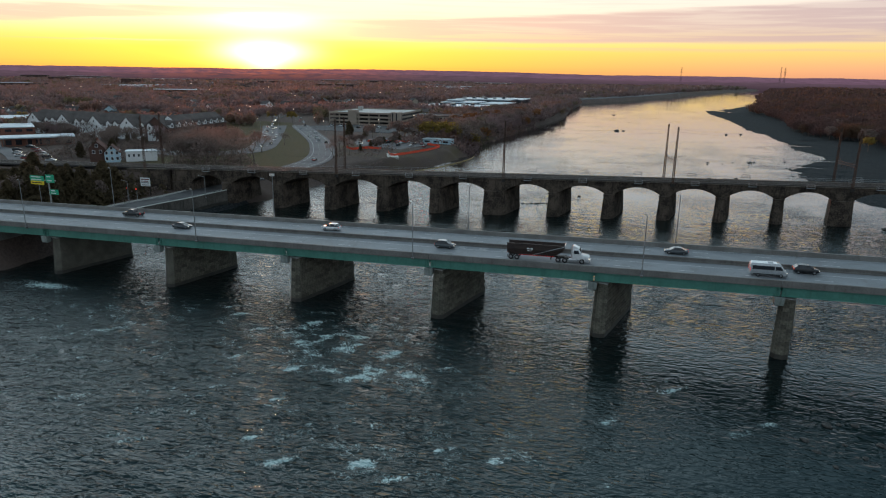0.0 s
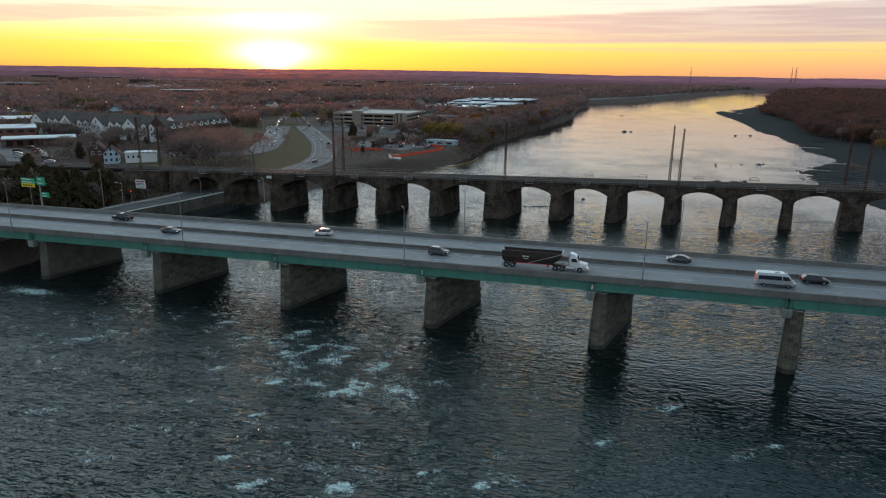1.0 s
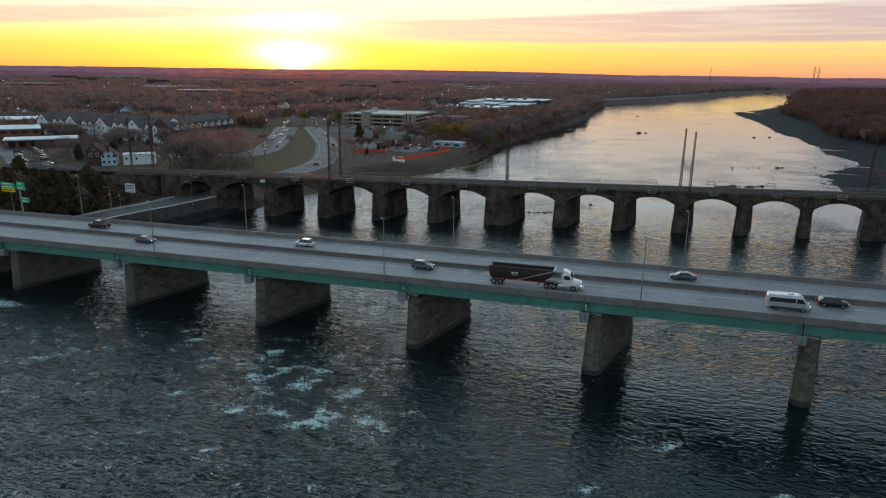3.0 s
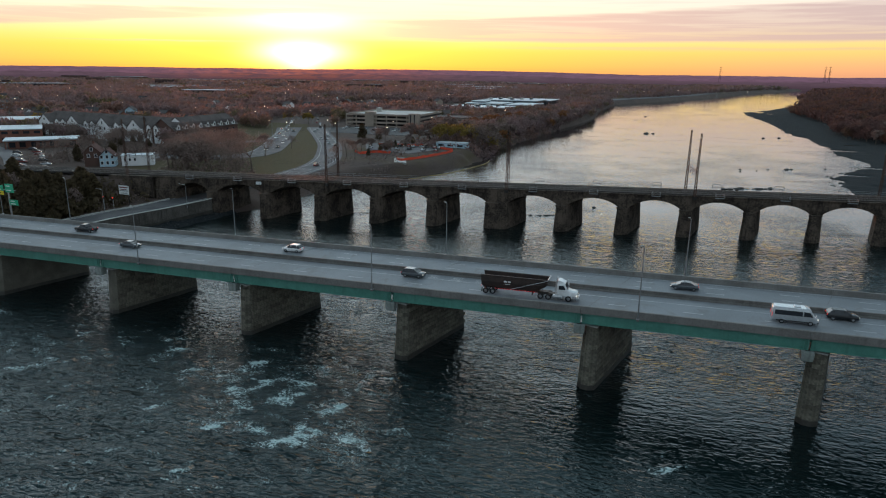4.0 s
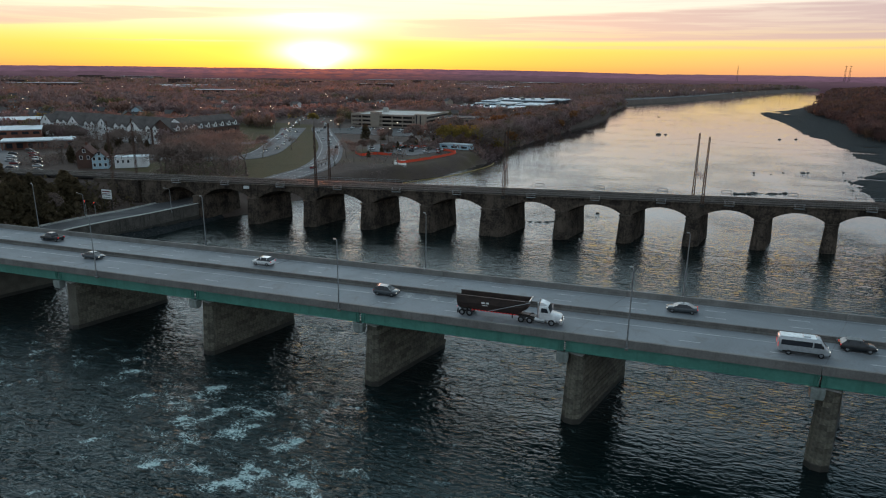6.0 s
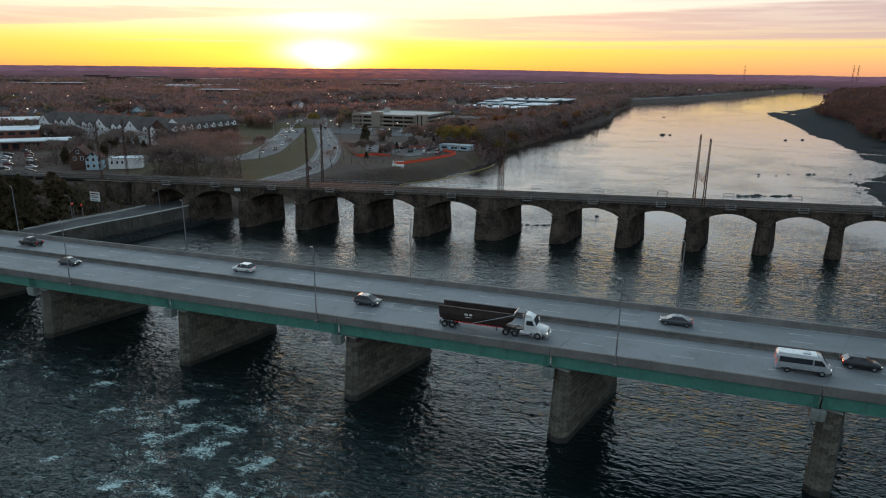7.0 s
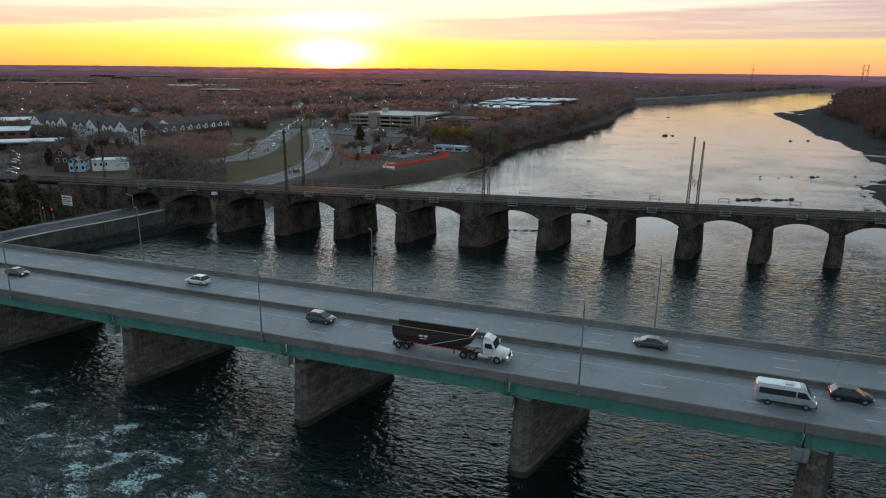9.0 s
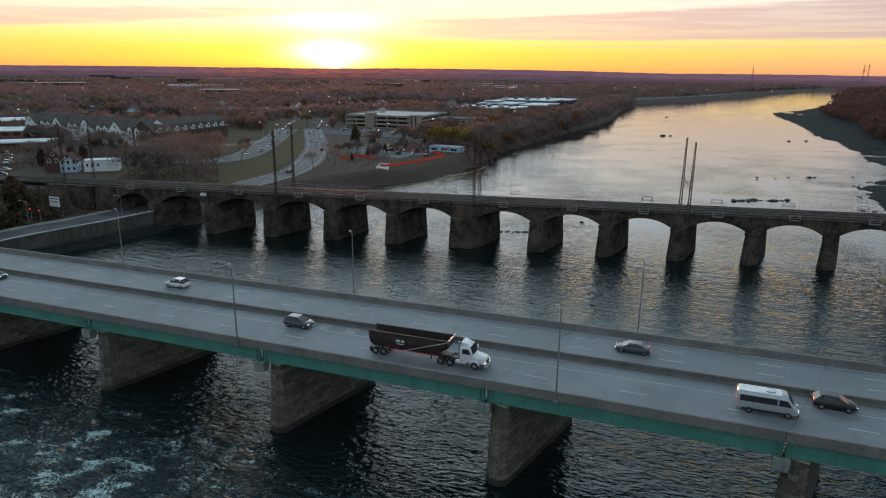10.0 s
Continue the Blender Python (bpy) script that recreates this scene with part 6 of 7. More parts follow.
solid("gravel_path", prism(bmesh.new(), [(-128.5, 341), (-122, 326), (-115, 325), (-123, 343)], "z", 5.6, 6.66), PALE_CONCRETE, "pale gravel path down to the river", "path", kind="structure")
for k in range(16):
    park(rnd.choice("abcd"), -160 + 2.8 * k, 378 + 0.05 * k + (14 if k % 3 else 0), 6.63, 1.6 + rnd.uniform(-0.05, 0.05), "parked cars")

# ---- rocks in the river ----
def rock_mesh(seed, size):
    rnd_ = random.Random(seed)
    bm = bmesh.new()
    bmesh.ops.create_icosphere(bm, subdivisions=2, radius=1.0)
    off = Vector((rnd_.random() * 50, rnd_.random() * 50, rnd_.random() * 50))
    for v in bm.verts:
        k = 1 + 0.45 * noise.noise(v.co * 1.3 + off) + 0.2 * noise.noise(v.co * 3.1 + off)
        v.co = Vector((v.co.x * k * size, v.co.y * k * size * 0.75, v.co.z * k * size * 0.42))
    return mesh_of(bm, "rock", ROCK)


rock_meshes = [rock_mesh(k, 1.0) for k in range(5)]
rnd = random.Random(11)
ROCKS = [(31.6, 90.2, 0.6), (35.8, 95.7, 0.95), (37.6, 96.6, 0.5), (40.0, 97.0, 0.75), (41.9, 91.8, 0.7), (32.5, 87.4, 0.55), (36.8, 90.5, 0.5), (44.6, 94.0, 0.7), (38.6, 87.6, 0.5), (46.5, 89.0, 0.8), (43.0, 86.5, 0.55), (34.0, 84.0, 0.45),
         (-8.9, 646.4, 2.6), (-3.0, 649.0, 1.6), (88.6, 646.6, 1.8), (76.2, 433.8, 1.7), (79.0, 435.5, 1.0), (50.8, 423.5, 0.8), (66.0, 429.6, 0.8), (-19.7, 909.9, 1.6), (102.0, 655.0, 1.6),
         (-15.4, 278.1, 1.0), (92.0, 250.0, 1.2), (84.0, 345.0, 0.9), (78.0, 322.0, 0.8)]
ROCKS += [(37.0 + 1.7 * k + rnd.uniform(-0.8, 0.8), 346.0 + 0.8 * k + rnd.uniform(-1.5, 1.5), rnd.uniform(0.6, 1.7)) for k in range(13)]
ROCKS += [(-40.0 + 1.1 * k + rnd.uniform(-0.4, 0.4), 251.4 + 0.52 * k + rnd.uniform(-0.5, 0.5), rnd.uniform(0.45, 0.95)) for k in range(13)]
ROCKS += [(86 + rnd.uniform(0, 10), 310 + rnd.uniform(0, 90), rnd.uniform(0.4, 1.1)) for _ in range(5)]
ROCKS += [(50, 414, 0.8), (59, 421, 0.7), (98, 445, 0.9), (94, 409, 1.1)]
ROCKS += [(float(np.interp(y_, BANK_R[:, 0], BANK_R[:, 1])) + rnd.gauss(-1.5, 2.2), y_, rnd.uniform(0.35, 0.9)) for y_ in [rnd.uniform(372, 470) for _ in range(26)]]
for x, y, size in ROCKS:
    ob = solid("rock", rnd.choice(rock_meshes), ROCK, "dark wet boulder breaking the river surface", "rock", "river rocks")
    ob.matrix_basis = Matrix.Translation((x, y, max(0.05 * size, ground_z(x, y) + 0.1 * size))) @ Matrix.Rotation(rnd.uniform(0, 6.28), 4, "Z") @ Matrix.Diagonal((size * rnd.uniform(0.8, 1.3), size, size * rnd.uniform(0.8, 1.1), 1))


# gravel stones on the bars, past counting
rng = np.random.default_rng(4)
sy = np.concatenate([rng.uniform(296, 1050, 5200), rng.uniform(212, 246, 300)])
sx = np.interp(sy, BANK_R[:, 0], BANK_R[:, 1]) + rng.uniform(-3, 60, len(sy))
wy_ = rng.uniform(140, 212, 700)
sy, sx = np.concatenate([sy, wy_]), np.concatenate([sx, np.interp(wy_, BANK_L[:, 0], BANK_L[:, 1]) - rng.uniform(-1.0, 8.0, 700)])
sz = land_height(sx, sy)[0]
ss = rng.uniform(0.10, 0.42, len(sx)) * (1 + smoothstep(sy, 300, 900))
tip = np.array([(1, 0, 0), (0, 1, 0), (-1, 0, 0), (0, -1, 0), (0.1, 0.1, 0.8)])
wob = rng.uniform(0.6, 1.3, (len(sx), 5, 1))
co = np.stack([sx, sy, sz], 1)[:, None, :] + tip[None] * wob * ss[:, None, None] + np.array([0, 0, -0.05])
tri = np.array([(0, 1, 4), (1, 2, 4), (2, 3, 4), (3, 0, 4)])
solid("gravel_stones", soup("gravel_stones", co.reshape(-1, 3), (np.arange(len(sx))[:, None, None] * 5 + tri[None]).reshape(-1, 3), BAR_STONE), BAR_STONE, "loose dark stones scattered over the gravel bars", "stones", kind="stuff")

# ---- buildings ----
FOOT = []          # footprints kept clear of trees: middle and radius


def gabled(name, label, category, at, w_, l_, eave, ridge, wall_mat, roof_mat, windows=(), group="", over=0.5, chimney=False):
    """A house with its gable to -y: width w_ across, length l_ back. windows: (face, along, z) with face 's', 'e' or 'w'."""
    g = thing(name, label, category, group, at=at)
    h = w_ / 2
    part("wall_body", prism(bmesh.new(), [(-h, -0.6), (h, -0.6), (h, eave), (0, ridge - 0.15), (-h, eave)], "y", 0, l_), wall_mat, g)
    for s in (-1, 1):
        k = (ridge - eave) / h
        part("roof_slope", prism(bmesh.new(), [(0, ridge + 0.12), (s * (h + over), eave - over * k + 0.12), (s * (h + over), eave - over * k - 0.1), (0, ridge - 0.1)], "y", -over, l_ + over), roof_mat, g)
    for face, a, z in windows:
        bm, fr = bmesh.new(), bmesh.new()
        if face == "s":
            box(fr, a - 0.65, a + 0.65, -0.06, -0.002, z - 0.85, z + 0.85), box(bm, a - 0.5, a + 0.5, -0.09, -0.061, z - 0.7, z + 0.7)
        else:
            s = 1 if face == "e" else -1
            lo, hi = sorted((s * (h + 0.002), s * (h + 0.06)))
            box(fr, lo, hi, a - 0.65, a + 0.65, z - 0.85, z + 0.85)
            lo, hi = sorted((s * (h + 0.061), s * (h + 0.09)))
            box(bm, lo, hi, a - 0.5, a + 0.5, z - 0.7, z + 0.7)
        f = part("window", fr, WHITE_SIDING, g)
        part("pane", bm, GLASS_DARK, f)
    if chimney:
        part("chimney", box(bmesh.new(), -0.4, 0.4, l_ * 0.6, l_ * 0.6 + 0.8, ridge - 0.8, ridge + 1.2), BRICK, g)
    return g


def townhouse_block(x, y, yaw, width):
    """A stretch of terrace: dark roof along it, one large white gable and two small ones on the front."""
    at = Matrix.Translation((x, y, 6.3)) @ Matrix.Rotation(yaw, 4, "Z")
    g = thing("townhouse", "white-sided townhouse with grey shingle roof and steep gables", "townhouse", "terrace of townhouses", at=at)
    e, r, d = 8.4, 15.6, 19.0
    part("wall_body", prism(bmesh.new(), [(0, -0.6), (d, -0.6), (d, e), (d / 2, r - 0.2), (0, e)], "x", 0, width - 0.05), WHITE_SIDING, g)
    for s in (-1, 1):
        c = d / 2
        part("roof_slope", prism(bmesh.new(), [(c, r + 0.1), (c + s * (c + 0.6), e - 0.35), (c + s * (c + 0.6), e - 0.55), (c, r - 0.15)], "x", -0.02, width - 0.03), SHINGLE, g)
    for cx, wd, top, proud in ((6.0, 12.5, 14.2, 2.0), (width - 5.5, 4.4, 11.6, 0.9), (width - 12.0, 4.4, 11.6, 0.9)):
        bay = part("gable_bay", prism(bmesh.new(), [(cx - wd / 2, -0.6), (cx + wd / 2, -0.6), (cx + wd / 2, top - wd * 0.42), (cx, top), (cx - wd / 2, top - wd * 0.42)], "y", -proud, 6.5), WHITE_SIDING, g)
        for s in (-1, 1):
            part("gable_roof", prism(bmesh.new(), [(cx, top + 0.22), (cx + s * (wd / 2 + 0.4), top - wd * 0.42 - 0.1), (cx + s * (wd / 2 + 0.4), top - wd * 0.42 - 0.28), (cx, top + 0.01)], "y", -proud - 0.4, 7.5), SHINGLE, bay)
        for z in (top - 3.4, top - 7.0):
            for dx in ((-2.2, 2.2) if wd > 6 and z < top - 5 else (0,)):
                if z > 1.2:
                    part("window", box(bmesh.new(), cx + dx - 0.55, cx + dx + 0.55, -proud - 0.05, -proud - 0.004, z - 0.8, z + 0.8), GLASS_DARK, bay)
    FOOT.append((x + math.cos(yaw) * width / 2 - math.sin(yaw) * 9, y + math.sin(yaw) * width / 2 + math.cos(yaw) * 9, 20))


yaw = math.atan2(-15.8, 110.0)
for k in range(4):
    townhouse_block(-404.0 + 30.2 * k * math.cos(yaw), 362.0 + 30.2 * k * math.sin(yaw), yaw, 30.2)

# second terrace, seen along its dormers
row = thing("terrace", "long terrace with dark shingle roof and small white dormers", "townhouse", at=Matrix.Translation((-277.0, 346.0, 6.3)) @ Matrix.Rotation(radians(2), 4, "Z"))
part("wall_body", prism(bmesh.new(), [(0, -0.6), (0, 8.4), (-9, 15.2), (-18, 8.4), (-18, -0.6)], "y", 0, 66), DARK_BRICK, row)
for s in (-1, 1):
    part("roof_slope", prism(bmesh.new(), [(-9, 15.45), (-9 + s * 9.6, 8.2), (-9 + s * 9.6, 7.95), (-9, 15.2)], "y", -0.5, 66.5), SHINGLE, row)
for k in range(9):
    y = 3.5 + 7.2 * k
    d = part("dormer", prism(bmesh.new(), [(y - 1.5, 8.6), (y + 1.5, 8.6), (y + 1.5, 10.6), (y, 12.2), (y - 1.5, 10.6)], "x", -4.5, 0.4), WHITE_SIDING, row, "white gabled dormer")
    part("window", box(bmesh.new(), 0.404, 0.45, y - 0.6, y + 0.6, 9.0, 10.5), GLASS_DARK, d)
    for s in (-1, 1):
        part("dormer_roof", prism(bmesh.new(), [(y, 12.4), (y + s * 1.9, 10.4), (y + s * 1.9, 10.2), (y, 12.18)], "x", -5.5, 0.7), SHINGLE, d)
    for z in (2.4, 5.6):
        part("window", box(bmesh.new(), 0.004, 0.05, y - 0.6, y + 0.6, z - 0.8, z + 0.8), GLASS_DARK, row)
FOOT += [(-286, 365, 18), (-286, 395, 18)]

SOUTH_E = Matrix.Rotation(radians(38), 4, "Z")
win3 = [("s", a, z) for a in (-2.3, 0, 2.3) for z in (1.8, 4.6)] + [("s", 0, 7.0)] + [("e", b, z) for b in (2, 5, 8) for z in (1.8, 4.6)]
gabled("house", "pale blue clapboard house with a red-brown roof", "house", Matrix.Translation((-239.4, 256.6, 6.2)) @ SOUTH_E, 6.6, 9, 5.0, 8.2, BLUE_SIDING, MAROON_ROOF, win3, "houses by the railway")
gabled("house", "tall brown brick house with a red-brown roof", "house", Matrix.Translation((-246.4, 254.8, 6.2)) @ SOUTH_E, 6.8, 12, 6.8, 10.0, DARK_BRICK, MAROON_ROOF, [("s", -1.5, 5.0), ("s", 1.5, 5.0), ("s", 0, 8.0), ("e", 4, 5.0), ("e", 8, 5.0)], "houses by the railway", chimney=True)
lowb = thing("low_building", "low pale building with a flat white roof", "building", at=Matrix.Translation((-234.6, 260.4, 6.2)) @ SOUTH_E)
part("wall_body", box(bmesh.new(), 0, 14.0, 0, 8, -0.5, 4.9), WHITE_SIDING, lowb)
part("roof", box(bmesh.new(), -0.3, 14.3, -0.3, 8.3, 4.904, 5.15), PALE_ROOF, lowb, bevel=0.04)
for k in range(3):
    part("window", box(bmesh.new(), 1.0 + 2.2 * k, 1.8 + 2.2 * k, -0.05, -0.004, 2.4, 3.7), GLASS_DARK, lowb)
FOOT += [(-244, 256, 12), (-234, 263, 12), (-255, 254, 10), (-228, 256, 9), (-236, 248, 9), (-222, 264, 9), (-217, 257, 8), (-226, 270, 8)]


def flat_building(name, label, cx, cy, yaw_, lx, ly, h, wall_mat, roof_mat, floors=2, bays=8, category="building", group="", base=6.2, rim=True):
    """A flat-roofed block with rows of windows on its south and east faces."""
    g = thing(name, label, category, group, at=Matrix.Translation((cx, cy, base)) @ Matrix.Rotation(yaw_, 4, "Z"))
    part("wall_body", box(bmesh.new(), -lx / 2, lx / 2, -ly / 2, ly / 2, -1.0, h), wall_mat, g)
    part("roof", box(bmesh.new(), -lx / 2 - 0.3, lx / 2 + 0.3, -ly / 2 - 0.3, ly / 2 + 0.3, h + 0.004, h + 0.5), roof_mat, g, bevel=0.05)
    fh = h / floors
    for f in range(floors):
        z = f * fh + fh * 0.35
        for k in range(bays):
            x = -lx / 2 + lx * (k + 0.5) / bays
            part("window", box(bmesh.new(), x - lx / bays * 0.3, x + lx / bays * 0.3, -ly / 2 - 0.06, -ly / 2 - 0.004, z, z + fh * 0.42), GLASS_DARK, g)
    FOOT.append((cx, cy, max(lx, ly) * 0.56))
    return g


flat_building("brick_building", "red brick building with a pale flat roof", -388.0, 322.0, radians(50), 40, 34, 7.6, BRICK, PALE_ROOF, 2, 7)
flat_building("brick_building", "red brick building with a stepped pale roof", -452.0, 380.0, radians(48), 40, 36, 8.0, BRICK, PALE_ROOF, 2, 7)
cn = thing("shop_canopy", "brick shop front under a long white flat canopy", "building", at=Matrix.Translation((-330.0, 299.0, 6.2)) @ Matrix.Rotation(radians(48), 4, "Z"))
part("wall_body", box(bmesh.new(), -17, 17, 2, 16, -0.5, 4.6), BRICK, cn)
part("canopy", box(bmesh.new(), -19, 19, -2, 17, 4.604, 5.3), PALE_ROOF, cn, bevel=0.05)
for k in range(7):
    part("column", box(bmesh.new(), -18 + 6 * k - 0.3, -18 + 6 * k + 0.3, -1.4, -0.8, -0.5, 4.6), BRICK, cn)
    part("window", box(bmesh.new(), -16.5 + 5 * k, -13.5 + 5 * k, 1.94, 1.996, 0.8, 3.6), GLASS_DARK, cn)
FOOT += [(-338, 305, 22)]

# parking garage: decks, panels, columns and a stair tower
pg = thing("parking_garage", "pale concrete parking garage with long dark open decks", "parking garage", at=Matrix.Translation((-252.0, 526.0, 6.2)) @ Matrix.Rotation(radians(2.5), 4, "Z"))
GL, GD = 64.0, 70.0
for k in range(4):
    z = 3.2 * k
    part("deck", box(bmesh.new(), 0, GL, 0, GD, z, z + 0.4), PALE_CONCRETE, pg)
    for y0, y1 in ((-0.3, -0.004), (GD + 0.004, GD + 0.3)):
        part("panel", box(bmesh.new(), 0, GL, y0, y1, z - 0.2, z + 1.35), TAN_WALL, pg, bevel=0.02)
    for x0, x1 in ((-0.3, -0.004), (GL + 0.004, GL + 0.3)):
        part("panel", box(bmesh.new(), x0, x1, 0, GD, z - 0.2, z + 1.35), TAN_WALL, pg, bevel=0.02)
for k in range(8):
    part("column", box(bmesh.new(), GL * k / 7 - 0.4, GL * k / 7 + 0.4, -0.42, 0.3, -0.6, 10.9), TAN_WALL, pg)
# solid dark block inside the decks, added in place of interior shade
part("core", box(bmesh.new(), 1.0, GL - 1.0, 12, GD - 1, -0.5, 9.5), DARK_ROOF, pg, "added dark block standing in for the shaded interior")
for x0, x1 in ((17.5, 25.5), (GL - 7.5, GL + 1.2)):
    part("stair_tower", box(bmesh.new(), x0, x1, -0.9, 5.0, -0.6, 12.6 if x0 < 30 else 11.8), TAN_WALL, pg, bevel=0.05)
part("roof_housing", box(bmesh.new(), 10, 14, 44, 48, 10.0, 13.8), PALE_CONCRETE, pg)
for x in (GL - 5.6, GL - 2.2):
    part("window", box(bmesh.new(), x - 0.5, x + 0.5, -0.96, -0.904, 1.0, 11.0), GLASS_DARK, pg)
FOOT += [(-236, 545, 34), (-205, 545, 34), (-236, 578, 30), (-205, 578, 30)]
FOOT += [(-215, 495, 26), (-240, 488, 18), (-188, 498, 22)]
solid("car_park", prism(bmesh.new(), [(-262, 500), (-235, 462), (-172, 462), (-168, 522), (-258, 522)], "z", 6.2, 6.62), ASPHALT, "grey asphalt car park before the parking garage", "car park", kind="structure")
flat_building("office_building", "tan office block beside the parking garage", -160.0, 560.0, radians(4), 42, 30, 8.5, TAN_WALL, DARK_ROOF, 2, 8)
flat_building("pavilion", "low pale blue pavilion by the river bank", -117.0, 407.0, radians(-4), 19, 8, 2.7, BLUE_SIDING, PALE_ROOF, 1, 3)
for k in range(16):
    if k not in (3, 8, 9):
        park(rnd.choice("abcd"), -240 + 4.3 * k, 505 + rnd.uniform(-0.8, 0.8) - 14 * (k % 2), 6.62, math.pi / 2 + rnd.uniform(-0.05, 0.05), "parked cars")
# arena with pale roofs
ar = thing("arena", "dark-walled arena with stepped pale blue roofs", "arena", at=Matrix.Translation((-200.0, 790.0, 6.2)) @ Matrix.Rotation(radians(-2), 4, "Z"))
for x0, x1, y0, y1, z, nm in ((-36, 34, -44, 8, 7.0, "front_hall"), (-30, 14, 12, 66, 9.2, "middle_hall"), (18, 50, 20, 84, 8.0, "side_hall"), (-34, 40, 90, 150, 10.6, "main_hall"), (-6, 44, 154, 220, 9.0, "rear_hall"), (-26, -10, 24, 48, 11.4, "stage_house")):
    hall = part(nm, box(bmesh.new(), x0, x1, y0, y1, -1, z), CAR_GREY, ar)
    part("roof", box(bmesh.new(), x0 - 1, x1 + 1, y0 - 1, y1 + 1, z + 0.004, z + 1.0), PALE_ROOF, hall, bevel=0.1)
    for k in range(6):
        x = x0 + (x1 - x0) * (k + 0.5) / 6
        part("window", box(bmesh.new(), x - 3.5, x + 3.5, y0 - 0.08, y0 - 0.004, 3.0, 5.6), GLASS_DARK, hall)
for k in range(12):
    x, y, z = ((-28 + 9 * k, -30 + 11 * (k % 3), 8.0) if k < 6 else (-26 + 10 * (k - 6), 104 + 13 * (k % 3), 11.6))
    part("rooftop_unit", box(bmesh.new(), x - 2, x + 2, y - 3, y + 3, z + 0.008, z + 2.2), CAR_GREY if k % 2 else PALE_CONCRETE, ar, bevel=0.1)
FOOT += [(-200, 780, 55), (-195, 860, 60), (-195, 940, 62), (-195, 1000, 50)]

# roads and embankment along the far reach
road("levee_road", [(-104, 1290), (-50, 1440), (35, 1700), (120, 2050), (190, 2420), (250, 2800)], 30.0, PALE_ASPHALT, "pale embankment road along the far river bank", lift=0.6, thick=3.0)
road("street", [(-245, 215), (-275, 238), (-320, 270), (-380, 300), (-460, 345)], 9.0, PALE_ASPHALT, "grey town street with parked cars", z=6.35)
for k in range(14):
    t = k / 13
    park(rnd.choice("abcd"), -250 - 75 * t + rnd.uniform(-1, 1), 226 + 55 * t + rnd.uniform(-2, 2) + (8 if k % 2 else -3), 6.5, radians(36) + rnd.uniform(-0.2, 0.2), "parked cars")

# houses and blocks scattered through the town
town = []
for lb, wm, rm in (("small white house with a grey roof", WHITE_SIDING, SHINGLE), ("brick house with a dark roof", BRICK, DARK_ROOF), ("tan house with a brown roof", TAN_WALL, DARK_ROOF), ("pale blue house with a grey roof", BLUE_SIDING, SHINGLE)):
    town.append(gabled("house", lb + " among bare trees", "house", Matrix.Translation((0, 0, -60)), 8.5, 12, 5.4, 8.6, wm, rm, [("s", a, 3.6) for a in (-2.4, 2.4)] + [("e", b, 3.6) for b in (3, 8)], "houses of the town"))
blocks_far = []
for lb, wm, rm, lx, ly, h, fl, by in (("long dark brick works building with a flat roof", DARK_BRICK, DARK_ROOF, 90, 30, 13, 3, 9), ("low dark brick warehouse with a blue-grey roof", DARK_BRICK, BLUE_GREY_ROOF, 90, 50, 9, 1, 7), ("dark brick apartment block", DARK_BRICK, SHINGLE, 55, 18, 15, 4, 6), ("long low warehouse with a blue-grey roof", DARK_BRICK, BLUE_GREY_ROOF, 150, 60, 11, 1, 9)):
    blocks_far.append(flat_building("town_block", lb, 0, 0, 0, lx, ly, h, wm, rm, fl, by, "building", "large blocks of the town", base=-90))
FOOT = FOOT[:-4]


def clear_of(x, y, gap=0.0):
    return all((x - a) ** 2 + (y - b) ** 2 > (r + gap) ** 2 for a, b, r in FOOT)


ROAD_PTS = np.array([(q.x, q.y) for pts in (RIVER_ROAD, WEST_ROAD, SLIP_ROAD) for q, _, _ in strip(pts, 1.0, 0.0, step=5.0, z=0.0)] + [(x, y) for x, y in ((-245, 215), (-260, 227), (-275, 238), (-297, 254), (-320, 270), (-350, 285), (-380, 300), (-420, 322), (-460, 345))])


def off_roads(x, y, gap):
    return bool(np.min((ROAD_PTS[:, 0] - x) ** 2 + (ROAD_PTS[:, 1] - y) ** 2) > gap * gap)


def inland(x, y):
    return max(float(np.interp(y, BANK_L[:, 0], BANK_L[:, 1])) - x, x - float(np.interp(y, BANK_R[:, 0], BANK_R[:, 1])))


SPOTS = [(-1080, 1262, 3), (-1370, 1150, 3), (-2050, 2130, 3), (-434, 1660, 3), (-1505, 1159, 0), (-2550, 2115, 2), (-2216, 2039, 0), (-1919, 1995, 1), (-1003, 1151, 1), (-798, 1038, 1), (-800, 1697, 1), (-1188, 1066, 0), (-700, 1500, 0), (-1300, 1500, 2), (-620, 2000, 1), (-420, 1500, 1), (-1650, 1600, 2), (-900, 2300, 0), (-300, 2200, 1), (-1050, 1750, 0), (-1500, 1900, 3), (-1150, 2500, 3), (-1800, 2650, 0), (-520, 2550, 3)]
rnd = random.Random(23)
used = 0
for x, y, k in SPOTS:
    b = blocks_far[k]
    m = Matrix.Translation((x, y, ground_z(x, y))) @ Matrix.Rotation(rnd.uniform(0.2, 0.9), 4, "Z")
    if used < 4 and b.matrix_basis.translation.z < -50:
        b.matrix_basis = m
        used += 1
    else:
        copy_thing(b, m)
    FOOT.append((x, y, 45))
placed = 0
tries = 0
